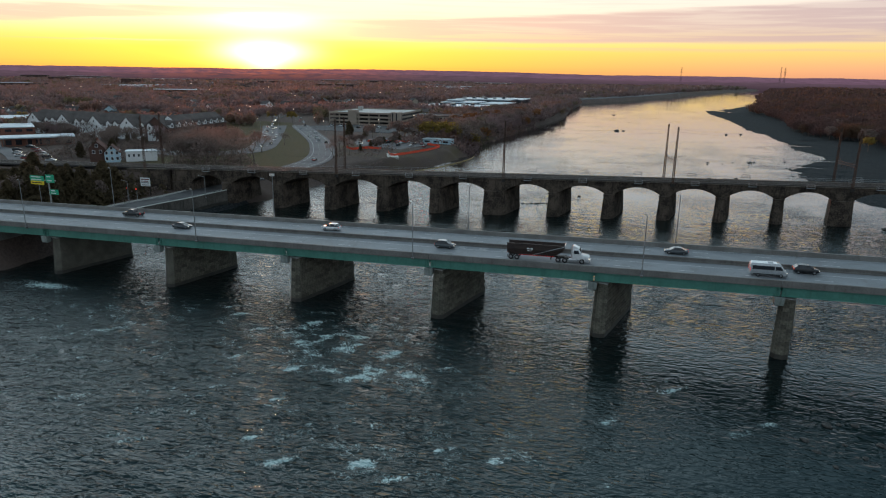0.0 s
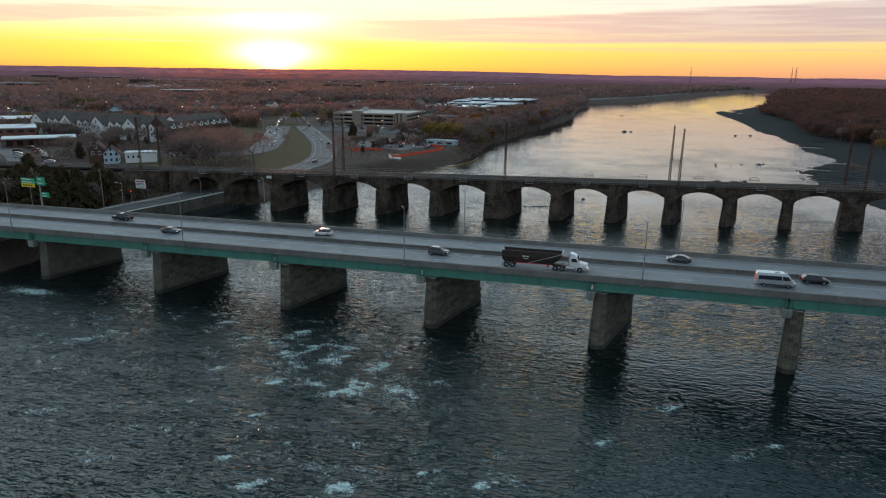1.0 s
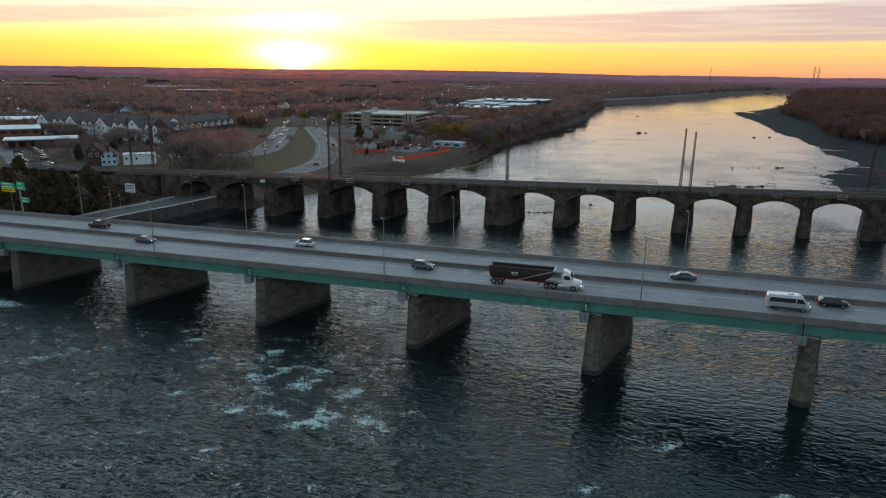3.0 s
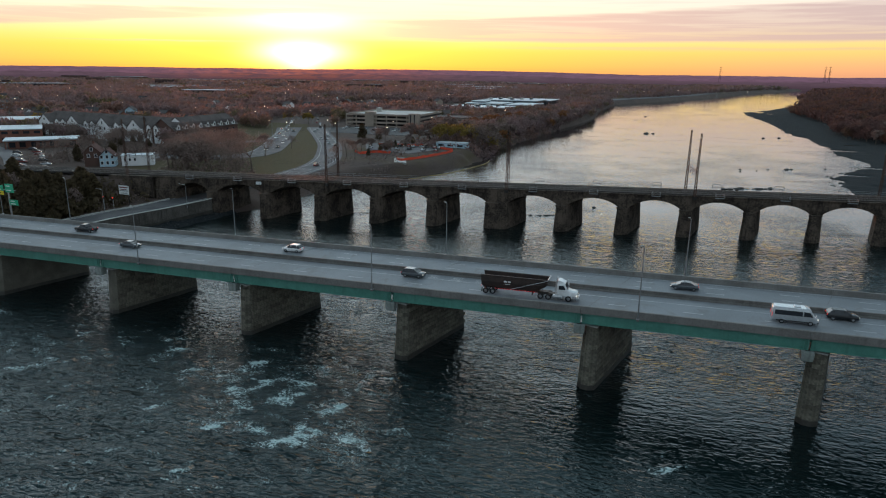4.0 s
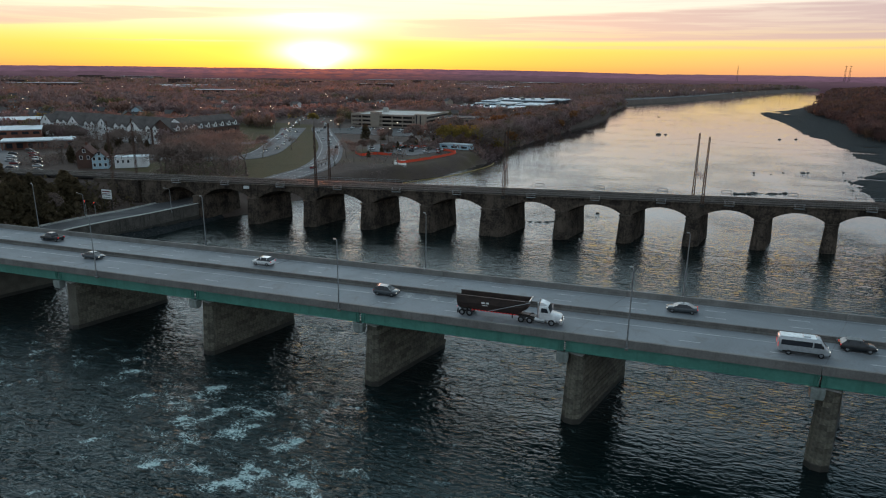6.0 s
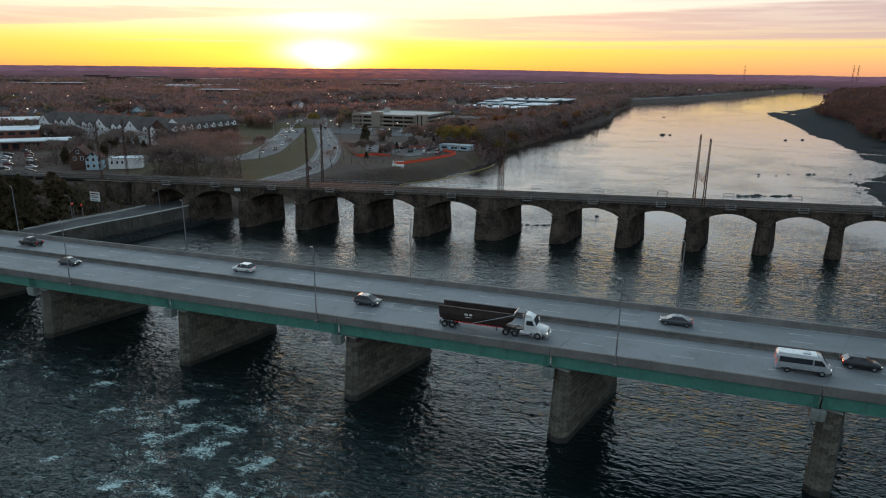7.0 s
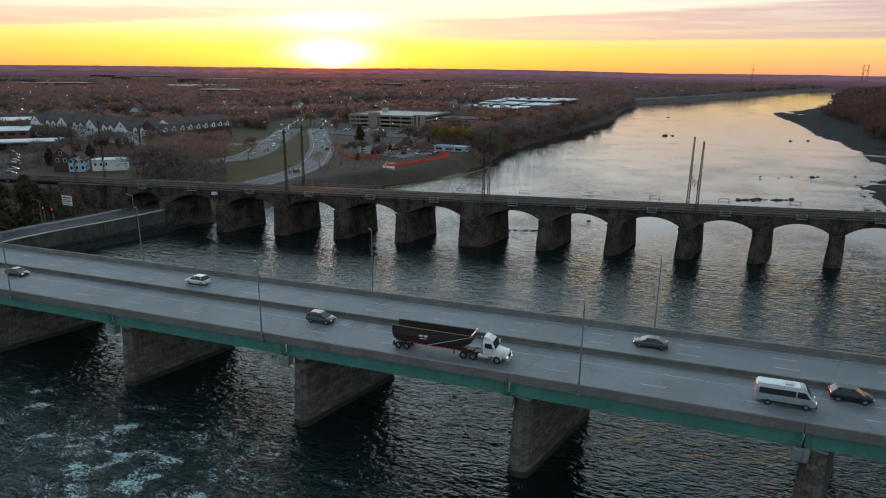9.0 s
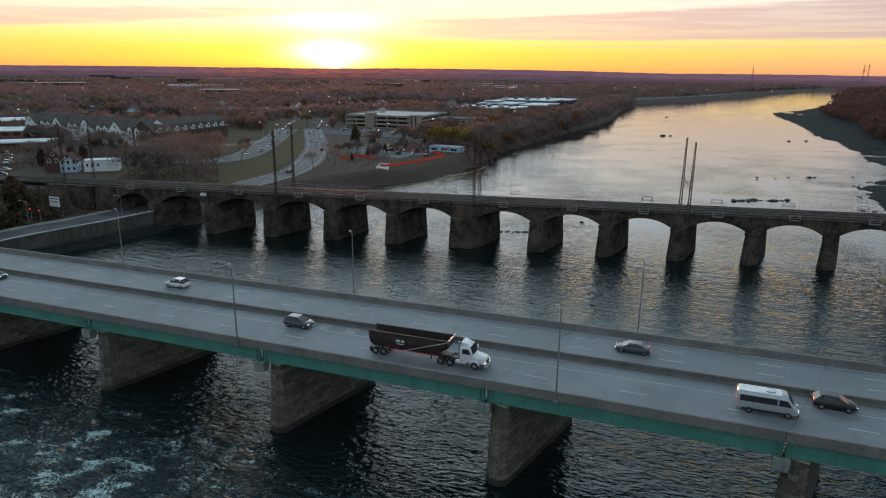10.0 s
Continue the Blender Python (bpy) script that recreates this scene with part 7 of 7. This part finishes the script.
while placed < 110 and tries < 8000:
    tries += 1
    a, d = radians(rnd.uniform(-66, -18)), 330 * math.exp(rnd.random() * 1.9)
    x, y = 10 + d * math.sin(a), 20 + d * math.cos(a)
    if y < 290 or (x > -345 and y < 560) or inland(x, y) < 90 or not clear_of(x, y, 14) or not off_roads(x, y, 24):
        continue
    b = town[placed % 4]
    m = Matrix.Translation((x, y, ground_z(x, y))) @ Matrix.Rotation(rnd.uniform(0, 6.28), 4, "Z")
    if placed < 4:
        b.matrix_basis = m
    else:
        copy_thing(b, m)
    FOOT.append((x, y, 9))
    placed += 1

# lit lamps of the town
tl = street_lamp(9.0, -1.5, "lit street lamp among the trees of the town", True)
bulb = bmesh.new()
bmesh.ops.create_icosphere(bulb, subdivisions=1, radius=0.24)
for v in bulb.verts:
    v.co += Vector((-1.9, 0, 9.2))
part("globe", bulb, LAMP_LIT, tl)
LAMPS = [(-1505 + 25 * k, 1130 + 8 * k) for k in range(5)] + [(-112 + 15.5 * k + 6 * (k % 3), 1350 + 34 * k) for k in range(22) if k % 5 != 2] + [(-150 + 30 * k, 1480 + 90 * k) for k in range(3)]
while len(LAMPS) < 120:
    a, d = radians(rnd.uniform(-64, -8)), 420 * math.exp(rnd.random() * 1.9)
    x, y = 10 + d * math.sin(a), 20 + d * math.cos(a)
    if inland(x, y) > 40 and clear_of(x, y, 3) and y > 330:
        LAMPS.append((x, y))
for k, (x, y) in enumerate(LAMPS):
    m = Matrix.Translation((x, y, ground_z(x, y))) @ Matrix.Rotation(rnd.uniform(0, 6.28), 4, "Z") @ Matrix.Scale(1.0 + 0.5 * min(1.0, math.hypot(x, y) / 1800), 4)
    if k == 0:
        tl.matrix_basis = m
    else:
        c = copy_thing(tl, Matrix.Translation(m.translation))
        c.scale = m.to_scale()

# wooded ridges under the sky, three to four kilometres off, with glowing painted haze
def ridge_haze_material(name, by_sun, aside, hazed_woods):
    m = bpy.data.materials.new(name)
    m.use_nodes = True
    n = Net(m.node_tree)
    at = n.node("ShaderNodeTexCoord").outputs["Object"]
    sp = n.node("ShaderNodeSeparateXYZ", {0: at})
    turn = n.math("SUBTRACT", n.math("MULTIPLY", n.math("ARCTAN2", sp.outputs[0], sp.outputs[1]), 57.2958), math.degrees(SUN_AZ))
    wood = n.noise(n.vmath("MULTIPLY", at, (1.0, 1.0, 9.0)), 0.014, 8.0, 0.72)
    # haze painted as emission: redder by the sun, darker at the foot
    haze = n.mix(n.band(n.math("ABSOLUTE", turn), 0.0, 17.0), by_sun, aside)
    haze = n.mix(n.math("MULTIPLY", n.band(wood, 0.40, 0.60), 0.8), haze, tuple(0.86 * c for c in hazed_woods))
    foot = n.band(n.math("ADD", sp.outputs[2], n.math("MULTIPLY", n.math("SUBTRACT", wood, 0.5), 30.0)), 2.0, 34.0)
    haze = n.mix(foot, tuple(0.62 * c for c in hazed_woods), haze)
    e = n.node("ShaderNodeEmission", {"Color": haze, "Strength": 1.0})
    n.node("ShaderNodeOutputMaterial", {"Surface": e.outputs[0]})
    return m


turns = np.radians(np.linspace(-80, 66, 420))
skyline = np.interp(np.degrees(turns), [-80, -53, -40, -33, -25, -9, -2, 12, 66], [0.13, 0.13, 0.20, 0.17, 0.26, 0.21, 0.08, 0.07, 0.07])
for radius, drop, rough_, hz, label in ((4300.0, 0.0, 2.0, ridge_haze_material("far_ridge_haze", (0.40, 0.125, 0.095), (0.170, 0.100, 0.150), (0.145, 0.086, 0.125)), "far ridge along the horizon with painted glowing purple haze"),
                                        (3150.0, 0.42, 3.0, ridge_haze_material("middle_ridge_haze", (0.28, 0.092, 0.072), (0.125, 0.080, 0.108), (0.102, 0.066, 0.088)), "wooded rise in the distance with painted glowing haze")):
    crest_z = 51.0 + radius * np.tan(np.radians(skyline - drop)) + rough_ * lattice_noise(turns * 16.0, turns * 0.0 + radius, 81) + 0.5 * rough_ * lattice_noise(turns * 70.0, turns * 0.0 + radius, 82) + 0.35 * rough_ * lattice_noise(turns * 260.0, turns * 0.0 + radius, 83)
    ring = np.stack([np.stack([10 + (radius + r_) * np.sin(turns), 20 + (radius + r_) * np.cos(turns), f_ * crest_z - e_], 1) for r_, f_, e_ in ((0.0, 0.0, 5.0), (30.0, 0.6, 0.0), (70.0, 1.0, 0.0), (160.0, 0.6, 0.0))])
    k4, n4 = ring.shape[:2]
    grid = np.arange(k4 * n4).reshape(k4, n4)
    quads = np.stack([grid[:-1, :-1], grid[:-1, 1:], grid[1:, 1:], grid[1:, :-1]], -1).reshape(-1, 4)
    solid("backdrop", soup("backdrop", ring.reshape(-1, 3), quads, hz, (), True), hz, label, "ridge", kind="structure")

# transmission towers on the far ridge
def transmission_tower(x, y, top):
    base = ground_z(x, y)
    h = top - base
    g = thing("transmission_tower", "thin steel lattice transmission tower on the far ridge", "transmission tower", "transmission towers", at=Matrix.Translation((x, y, base)))
    for a in (-1, 1):
        for b in (-1, 1):
            part("leg", rod(bmesh.new(), (a * 5.0, b * 5.0, -1), (a * 0.7, b * 0.7, h), 0.42, 0.3, 4), DARK_STEEL, g)
    for k in range(5):
        z0, z1 = h * k / 6, h * (k + 1) / 6
        w0, w1 = 5.0 - 4.3 * k / 6, 5.0 - 4.3 * (k + 1) / 6
        for a in (-1, 1):
            part("brace", rod(bmesh.new(), (-a * w0, -w0, z0), (a * w1, -w1, z1), 0.22, n=4), DARK_STEEL, g)
    for z, l in ((0.72, 9.0), (0.84, 7.5), (0.95, 6.0)):
        part("cross_arm", box(bmesh.new(), -l, l, -0.4, 0.4, h * z, h * z + 0.8), DARK_STEEL, g)


for x, top in ((246.0, 105.0), (744.0, 110.0), (764.0, 110.0)):
    transmission_tower(x, 3900.0, top)

# ---- trees ----
def grow(bm, tips, p, d, length, r, depth, rnd_, spread, lift):
    """A limb that bends and forks; the ends are gathered in tips."""
    q = p
    for k in range(2):
        d = (d + Vector((rnd_.uniform(-1, 1), rnd_.uniform(-1, 1), rnd_.uniform(-0.4, 0.8))) * 0.16).normalized()
        e = q + d * length / 2
        rod(bm, q, e, r * (1 - 0.2 * k), r * (0.8 - 0.2 * k), 5 if depth > 2 else 3)
        q = e
    if depth <= 2:
        tips.append((q, d))
    if depth == 0:
        return
    for k in range(3 if depth > 1 else 2):
        ang = k * 2.1 + rnd_.uniform(-0.5, 0.5)
        s = d.cross(Vector((0.3, 0.9, 0.1))).normalized()
        t = d.cross(s)
        nd = (d * (1 - spread) + (s * math.cos(ang) + t * math.sin(ang)) * spread + Vector((0, 0, lift))).normalized()
        grow(bm, tips, q, nd, length * rnd_.uniform(0.62, 0.82), r * 0.58, depth - 1, rnd_, spread, lift)


def leaf_cards(centres, sizes, rng, long=1.0, upright=1.0):
    """Small quads turned at random round the centres; upright: how far their long side tends upwards."""
    n = len(centres)
    a = rng.normal(size=(n, 3)) * np.array([1.0, 1.0, upright])
    a /= np.linalg.norm(a, axis=1)[:, None]
    b = np.cross(a, rng.normal(size=(n, 3)))
    b /= np.linalg.norm(b, axis=1)[:, None]
    s = sizes[:, None]
    bend = np.cross(a, b) * s * 0.25
    co = np.stack([centres - a * s * long - b * s, centres + a * s * long - b * s * 0.6 + bend, centres + a * s * long * 0.8 + b * s, centres - a * s * long * 0.7 + b * s * 0.8 - bend], 1).reshape(-1, 3)
    return co, np.arange(4 * n).reshape(n, 4)


def make_tree(name, label, seed, h, crown_mat, leaves, leaf_size, spread=0.55, lift=0.12, long=1.0, depth=4, category="tree", group="trees of the west bank"):
    rnd_, rng = random.Random(seed), np.random.default_rng(seed)
    g = thing(name, label, category, group)
    bm, tips = bmesh.new(), []
    rod(bm, (0, 0, -0.5), (0, 0, h * 0.10), 0.030 * h, 0.024 * h, 7)
    grow(bm, tips, Vector((0, 0, h * 0.10)), Vector((rnd_.uniform(-0.08, 0.08), rnd_.uniform(-0.08, 0.08), 1)).normalized(), h * 0.27, 0.022 * h, depth, rnd_, spread, lift)
    me = mesh_of(bm, "trunk", BARK)
    top = max(v.co.z for v in me.vertices)
    k = h / top
    for v in me.vertices:
        v.co.x *= k
        v.co.y *= k
        v.co.z *= k if v.co.z > 0 else 1
    part("trunk", me, BARK, g)
    t = np.array([tuple(p) for p, _ in tips]) * k
    pick = rng.integers(0, len(t), leaves)
    centres = t[pick] + rng.normal(size=(leaves, 3)) * h * (0.085 if long > 3 else 0.05) * np.array([1.2, 1.2, 0.8])
    co, quads = leaf_cards(centres, leaf_size * rng.uniform(0.6, 1.3, leaves), rng, long)
    part("crown", soup("crown", co, quads, crown_mat), crown_mat, g)
    return g


def make_evergreen(name, label, seed, h, width, category="evergreen tree"):
    rng = np.random.default_rng(seed)
    g = thing(name, label, category, "evergreens beside the river road")
    part("trunk", rod(bmesh.new(), (0, 0, -0.5), (0, 0, h * 0.85), 0.03 * h, 0.008 * h, 6), BARK, g)
    n = 950
    z = rng.random(n) ** 0.8
    a = rng.random(n) * math.tau
    lobes = 0.75 + 0.25 * np.sin(a * 3 + z * 9 + seed) + rng.normal(size=n) * 0.12
    r = width * (1 - z ** 1.6) ** 0.6 * lobes * np.sqrt(rng.uniform(0.35, 1, n))
    centres = np.stack([r * np.cos(a), r * np.sin(a), 0.3 + z * h], 1)
    co, quads = leaf_cards(centres, rng.uniform(0.16, 0.42, n), rng, 1.3)
    part("crown", soup("crown", co, quads, EVERGREEN), EVERGREEN, g)
    return g


kinds = {
    "bare": [make_tree("bare_tree", "tall bare tree with fine brown twigs", 100 + k, 12.5, TWIG_BROWN, 560, 0.050, 0.52, 0.16, 13.0) for k in range(3)],
    "dry": [make_tree("autumn_tree", "brown autumn tree with sparse dry leaves", 200 + k, 10.5, TWIG_BROWN, 1000, 0.30, 0.58, 0.10) for k in range(3)],
    "rust": [make_tree("autumn_tree", "rust-coloured autumn tree with thinning leaves", 300 + k, 9.5, TWIG_RUST, 1000, 0.30, 0.58, 0.10) for k in range(2)],
    "gold": [make_tree("autumn_tree", "autumn tree with thinning yellow leaves", 400, 9.0, TWIG_GOLD, 1100, 0.28, 0.58, 0.10)],
    "ever": [make_evergreen("evergreen_tree", "dense dark green evergreen tree", 500 + k, 8.0, 2.7 + 0.5 * k) for k in range(2)],
    "shrub": [make_evergreen("shrub", "rounded dark evergreen shrub beside the road", 520, 3.4, 2.2, "shrub")],
}
first = set()
tree_count = 0


def plant(kind, x, y, size=1.0, z=None):
    global tree_count
    src = rnd.choice(kinds[kind])
    zz = ground_z(x, y) if z is None else z
    m = Matrix.Translation((x, y, zz)) @ Matrix.Rotation(rnd.uniform(0, 6.28), 4, "Z")
    ob = src if src.name not in first else copy_thing(src, m)
    first.add(src.name)
    ob.matrix_basis = m
    s = size * rnd.uniform(0.82, 1.18)
    ob.scale = (s * rnd.uniform(0.9, 1.1), s * rnd.uniform(0.9, 1.1), s)
    tree_count += 1


def view_gap(x, y):
    """Open grass and paving between the two carriageways, where no tall trees stand."""
    return (y > 246) & (y < 470) & (x > GAP_A[0] + (y - GAP_A[1]) * GAP_S) & (x < -150)


GAP_A, GAP_S = (-172.0, 274.7), -0.828


def scatter(n, x0, x1, y0, y1, mix, size=1.0, gap=3.5, road_gap=9.0, test=None):
    got = tries = 0
    while got < n and tries < n * 40:
        tries += 1
        x, y = rnd.uniform(x0, x1), rnd.uniform(y0, y1)
        along = (x - RAIL_O[0]) * RAIL_V[0] + (y - RAIL_O[1]) * RAIL_V[1]
        if inland(x, y) < 3 or -4 < along < 19 or not clear_of(x, y, gap) or not off_roads(x, y, road_gap) or view_gap(x, y) or (test and not test(x, y)):
            continue
        plant(rnd.choice(mix), x, y, size)
        got += 1


rnd = random.Random(77)
# dark evergreens and brown scrub between the railway bank and the road bridge
for x, y in ((-171, 168), (-174, 174), (-178, 170), (-176, 181), (-181, 178), (-183, 170), (-186, 176), (-187, 184), (-192, 178), (-190, 168), (-196, 172), (-196, 184), (-201, 176), (-180, 162), (-187, 160), (-172, 161), (-194, 160), (-204, 167), (-209, 176), (-203, 186), (-175, 188), (-183, 191), (-213, 168), (-218, 176)):
    plant("ever", x + rnd.uniform(-1, 1), y + rnd.uniform(-1, 1), rnd.uniform(0.95, 1.25) * (1.25 if x < -182 else 1.0))
for x, y in ((-169, 172), (-170, 179), (-172, 184), (-168, 165), (-171, 190), (-175, 164), (-179, 157), (-186, 154)):
    plant("shrub", x, y, rnd.uniform(0.8, 1.3))
scatter(16, -235, -172, 152, 205, ["ever", "ever", "dry"], 0.8, 2, 6)
scatter(26, -262, -196, 168, 204, ["ever"], 1.05, 0, 4)
# planting before the terrace
scatter(30, -400, -290, 326, 352, ["dry", "dry", "ever", "bare"], 0.72, -6, 5)
# bare trees behind the railway
scatter(24, -235, -164, 252, 335, ["bare", "bare", "bare", "bare", "bare", "dry"], 1.12, 2, 8)
scatter(28, -290, -225, 258, 345, ["bare", "bare", "dry", "ever"], 0.85, 3, 8)
scatter(14, -330, -250, 315, 345, ["dry", "ever", "bare"], 0.7, 3, 7)
# trees round the building site, the garage and along the bank
scatter(4, -235, -175, 445, 462, ["ever", "dry", "rust"], 0.6, 0, 10)
scatter(14, -150, -100, 415, 470, ["bare", "gold", "dry", "dry"], 1.1, 3, 9)
scatter(60, -165, -92, 455, 760, ["bare", "dry", "dry", "rust"], 1.05, 3, 9)
scatter(14, -190, -138, 340, 440, ["dry", "ever", "dry"], 0.5, -2, 11)
scatter(20, -480, -300, 395, 480, ["dry", "gold", "rust", "ever"], 0.9, 3, 9)
for kind_, x, y, size_ in (("gold", -126, 413, 1.75), ("dry", -135, 421, 1.5), ("gold", -120, 424, 1.5), ("ever", -191, 431, 1.05), ("ever", -178, 430, 0.85), ("rust", -155, 442, 0.7), ("bare", -104, 416, 1.35), ("bare", -101, 432, 1.4), ("bare", -108, 428, 1.2),
                           ("bare", -146, 309, 0.75), ("bare", -155, 337, 0.8), ("dry", -159, 364, 0.75), ("bare", -144, 325, 0.6), ("bare", -163, 396, 0.8), ("dry", -168, 418, 0.8), ("bare", -149, 431, 0.9), ("bare", -201, 356, 0.7), ("bare", -194, 318, 0.7), ("bare", -222, 337, 0.9), ("dry", -216, 350, 0.7),
                           ("gold", -284, 517, 1.2), ("dry", -292, 508, 1.2), ("gold", -305, 520, 1.1), ("dry", -158, 372, 0.55), ("dry", -166, 366, 0.5), ("ever", -147, 386, 0.55)):
    plant(kind_, x, y, size_)
# right bank
scatter(34, 165, 330, 380, 760, ["rust", "dry", "dry", "gold"], 1.15, 3, 5)

# undergrowth
def brush(name, label, mat_, n_, areas, tall, seed):
    rng_ = np.random.default_rng(seed)
    xs, ys = [], []
    for x0, x1, y0, y1, share in areas:
        k = int(n_ * share)
        xs.append(rng_.uniform(x0, x1, k)), ys.append(rng_.uniform(y0, y1, k))
    xs, ys = np.concatenate(xs), np.concatenate(ys)
    keep = np.array([inland(a, b) > 1.0 and off_roads(a, b, 9.5) and clear_of(a, b, 0.5) and not view_gap(a, b) and not -3.5 < (a - RAIL_O[0]) * RAIL_V[0] + (b - RAIL_O[1]) * RAIL_V[1] < 18 for a, b in zip(xs, ys)])
    xs, ys = xs[keep], ys[keep]
    zs = land_height(xs, ys)[0]
    hs = tall * rng_.uniform(0.5, 1.3, len(xs))
    ii = np.repeat(np.arange(len(xs)), 16)
    g_ = rng_.normal(size=(len(ii), 3)) * 0.38
    cs = np.stack([xs[ii] + g_[:, 0] * hs[ii], ys[ii] + g_[:, 1] * hs[ii], zs[ii] + hs[ii] * np.clip(0.45 + g_[:, 2], 0.02, 1.1)], 1)
    c_, q_ = leaf_cards(cs, hs[ii] * 0.09 * rng_.uniform(0.6, 1.4, len(ii)), rng_, 1.8)
    solid(name, soup(name, c_, q_, mat_), mat_, label, "undergrowth", kind="stuff")


brush("scrub", "tangled brown scrub under the bare trees", TWIG_BROWN, 3400, [(-300, -160, 250, 345, 0.5), (-190, -120, 300, 440, 0.06), (-240, -165, 148, 206, 0.2), (-230, -152, 60, 117, 0.25)], 2.0, 61)
brush("bank_growth", "low dark brush along the river bank", WOODS, 2600, [(-140, -90, 395, 700, 0.5), (-150, -88, 700, 1250, 0.3), (-125, -95, 430, 470, 0.1)], 4.0, 62)
brush("hedge_growth", "dark green growth beside the river road", EVERGREEN, 900, [(-230, -166, 148, 200, 1.0)], 3.6, 63)

# woods: too many to count
rng = np.random.default_rng(9)
want = 29000
ang = np.radians(rng.uniform(-68, 44, want * 4))
dist = 300 * np.exp(rng.random(want * 4) ** 0.8 * 2.33)
tx, ty = 10 + dist * np.sin(ang), 20 + dist * np.cos(ang)
more = 5000
tx = np.concatenate([tx[:want * 3], rng.uniform(150, 900, more), tx[want * 3:]])
ty = np.concatenate([ty[:want * 3], 360 + 2300 * rng.random(more) ** 1.4, ty[want * 3:]])
dist = np.hypot(tx - 10, ty - 20)
left_in = np.interp(ty, BANK_L[:, 0], BANK_L[:, 1]) - tx
right_in = tx - np.interp(ty, BANK_R[:, 0], BANK_R[:, 1])
groves = lattice_noise(tx / 120.0, ty / 120.0, 51) * 0.6 + lattice_noise(tx / 45.0, ty / 45.0, 52) * 0.4
ok = ((left_in > 5) & (ty > 335) & ((groves > np.where(dist > 560, -0.30, -0.58)) | (left_in < 60))) | (right_in > np.interp(ty, [400, 590, 660, 720, 870, 1180, 1290, 1500], [75, 62, 30, 42, 57, 61, 34, 8]))
ok &= ~((left_in > 60) & (left_in < 165) & (ty < 420))
for pts in (ROAD_PTS,):
    for a in range(0, len(pts), 2):
        if pts[a, 1] > 590:
            continue
        ok &= (tx - pts[a, 0]) ** 2 + (ty - pts[a, 1]) ** 2 > 14.0 ** 2
for a, b, r in FOOT:
    ok &= (tx - a) ** 2 + (ty - b) ** 2 > (r + 3.0) ** 2
ok &= ~((tx > -250) & (tx < -85) & (ty < 524) & ((tx < -135) | (ty < 436)))
ok &= ~view_gap(tx, ty)
ok &= ~((left_in > -40) & (left_in < 34) & (ty > 1270))
order = rng.permutation(np.nonzero(ok)[0])[:want]
tx, ty, dist = tx[order], ty[order], dist[order]
tz = land_height(tx, ty)[0]
th = rng.uniform(6.5, 11.5, len(tx)) * np.where(tx > 100, 1.35, 1.0) * (1 + 0.2 * smoothstep(dist, 900, 2000)) * (1 - 0.35 * smoothstep(dist, 1800, 3000))
east = tx > np.interp(ty, BANK_R[:, 0], BANK_R[:, 1])
reps = np.where(dist < 700, 110, np.where(dist < 1500, 54, 22)) * np.where(east & (dist < 1100), 3, 1)
idx = np.repeat(np.arange(len(tx)), reps)
n = len(idx)
v = rng.normal(size=(n, 3))
v /= np.linalg.norm(v, axis=1)[:, None]
rad = rng.random(n) ** 0.45
wide = th[idx] * (0.42 + 0.35 * smoothstep(dist[idx], 700, 1400) + 0.8 * smoothstep(dist[idx], 1600, 3000))
centres = np.stack([tx[idx] + v[:, 0] * rad * wide, ty[idx] + v[:, 1] * rad * wide, tz[idx] + th[idx] * (0.58 + 0.42 * v[:, 2] * rad)], 1)
sizes = th[idx] * np.where(dist[idx] < 700, 0.042, np.where(dist[idx] < 1500, 0.075, 0.14 + 0.12 * smoothstep(dist[idx], 1800, 3000))) * rng.uniform(0.6, 1.4, n)
sizes = sizes * np.where(east[idx] & (dist[idx] < 1100), 0.55, 1.0)
for side, mat_, label in ((~east[idx], WOODS, "brown leafless autumn woods reaching to the horizon"), (east[idx], DIM_EAST_WOODS, "olive and rust woods painted dim behind the gravel bar")):
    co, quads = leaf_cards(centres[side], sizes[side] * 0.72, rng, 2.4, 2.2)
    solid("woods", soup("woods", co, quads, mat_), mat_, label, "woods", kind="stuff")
# their stems, where they can still be made out
near = dist < 900
sx, sy, sz, sh = tx[near], ty[near], tz[near], th[near]
base = np.stack([sx, sy, sz - 0.5], 1)
corner = np.array([(1, 0), (-0.5, 0.87), (-0.5, -0.87)])
lo = base[:, None, :] + np.concatenate([corner * 0.22, np.zeros((3, 1))], 1)[None]
hi = base[:, None, :] + np.concatenate([corner * 0.08, np.zeros((3, 1))], 1)[None] + np.array([0, 0, 1.0])[None, None] * (sh * 0.8)[:, None, None]
co = np.concatenate([lo, hi], 1).reshape(-1, 3)
q = np.array([(0, 1, 4, 3), (1, 2, 5, 4), (2, 0, 3, 5)])
polys = (np.arange(len(sx))[:, None, None] * 6 + q[None]).reshape(-1, 4)
solid("woodland_stems", soup("woodland_stems", co, polys, BARK), BARK, "thin grey-brown stems of the leafless woods", "woods", kind="stuff")

# ---- piers with their stones ----
for x in PIER_X:
    pier(x, blocks)
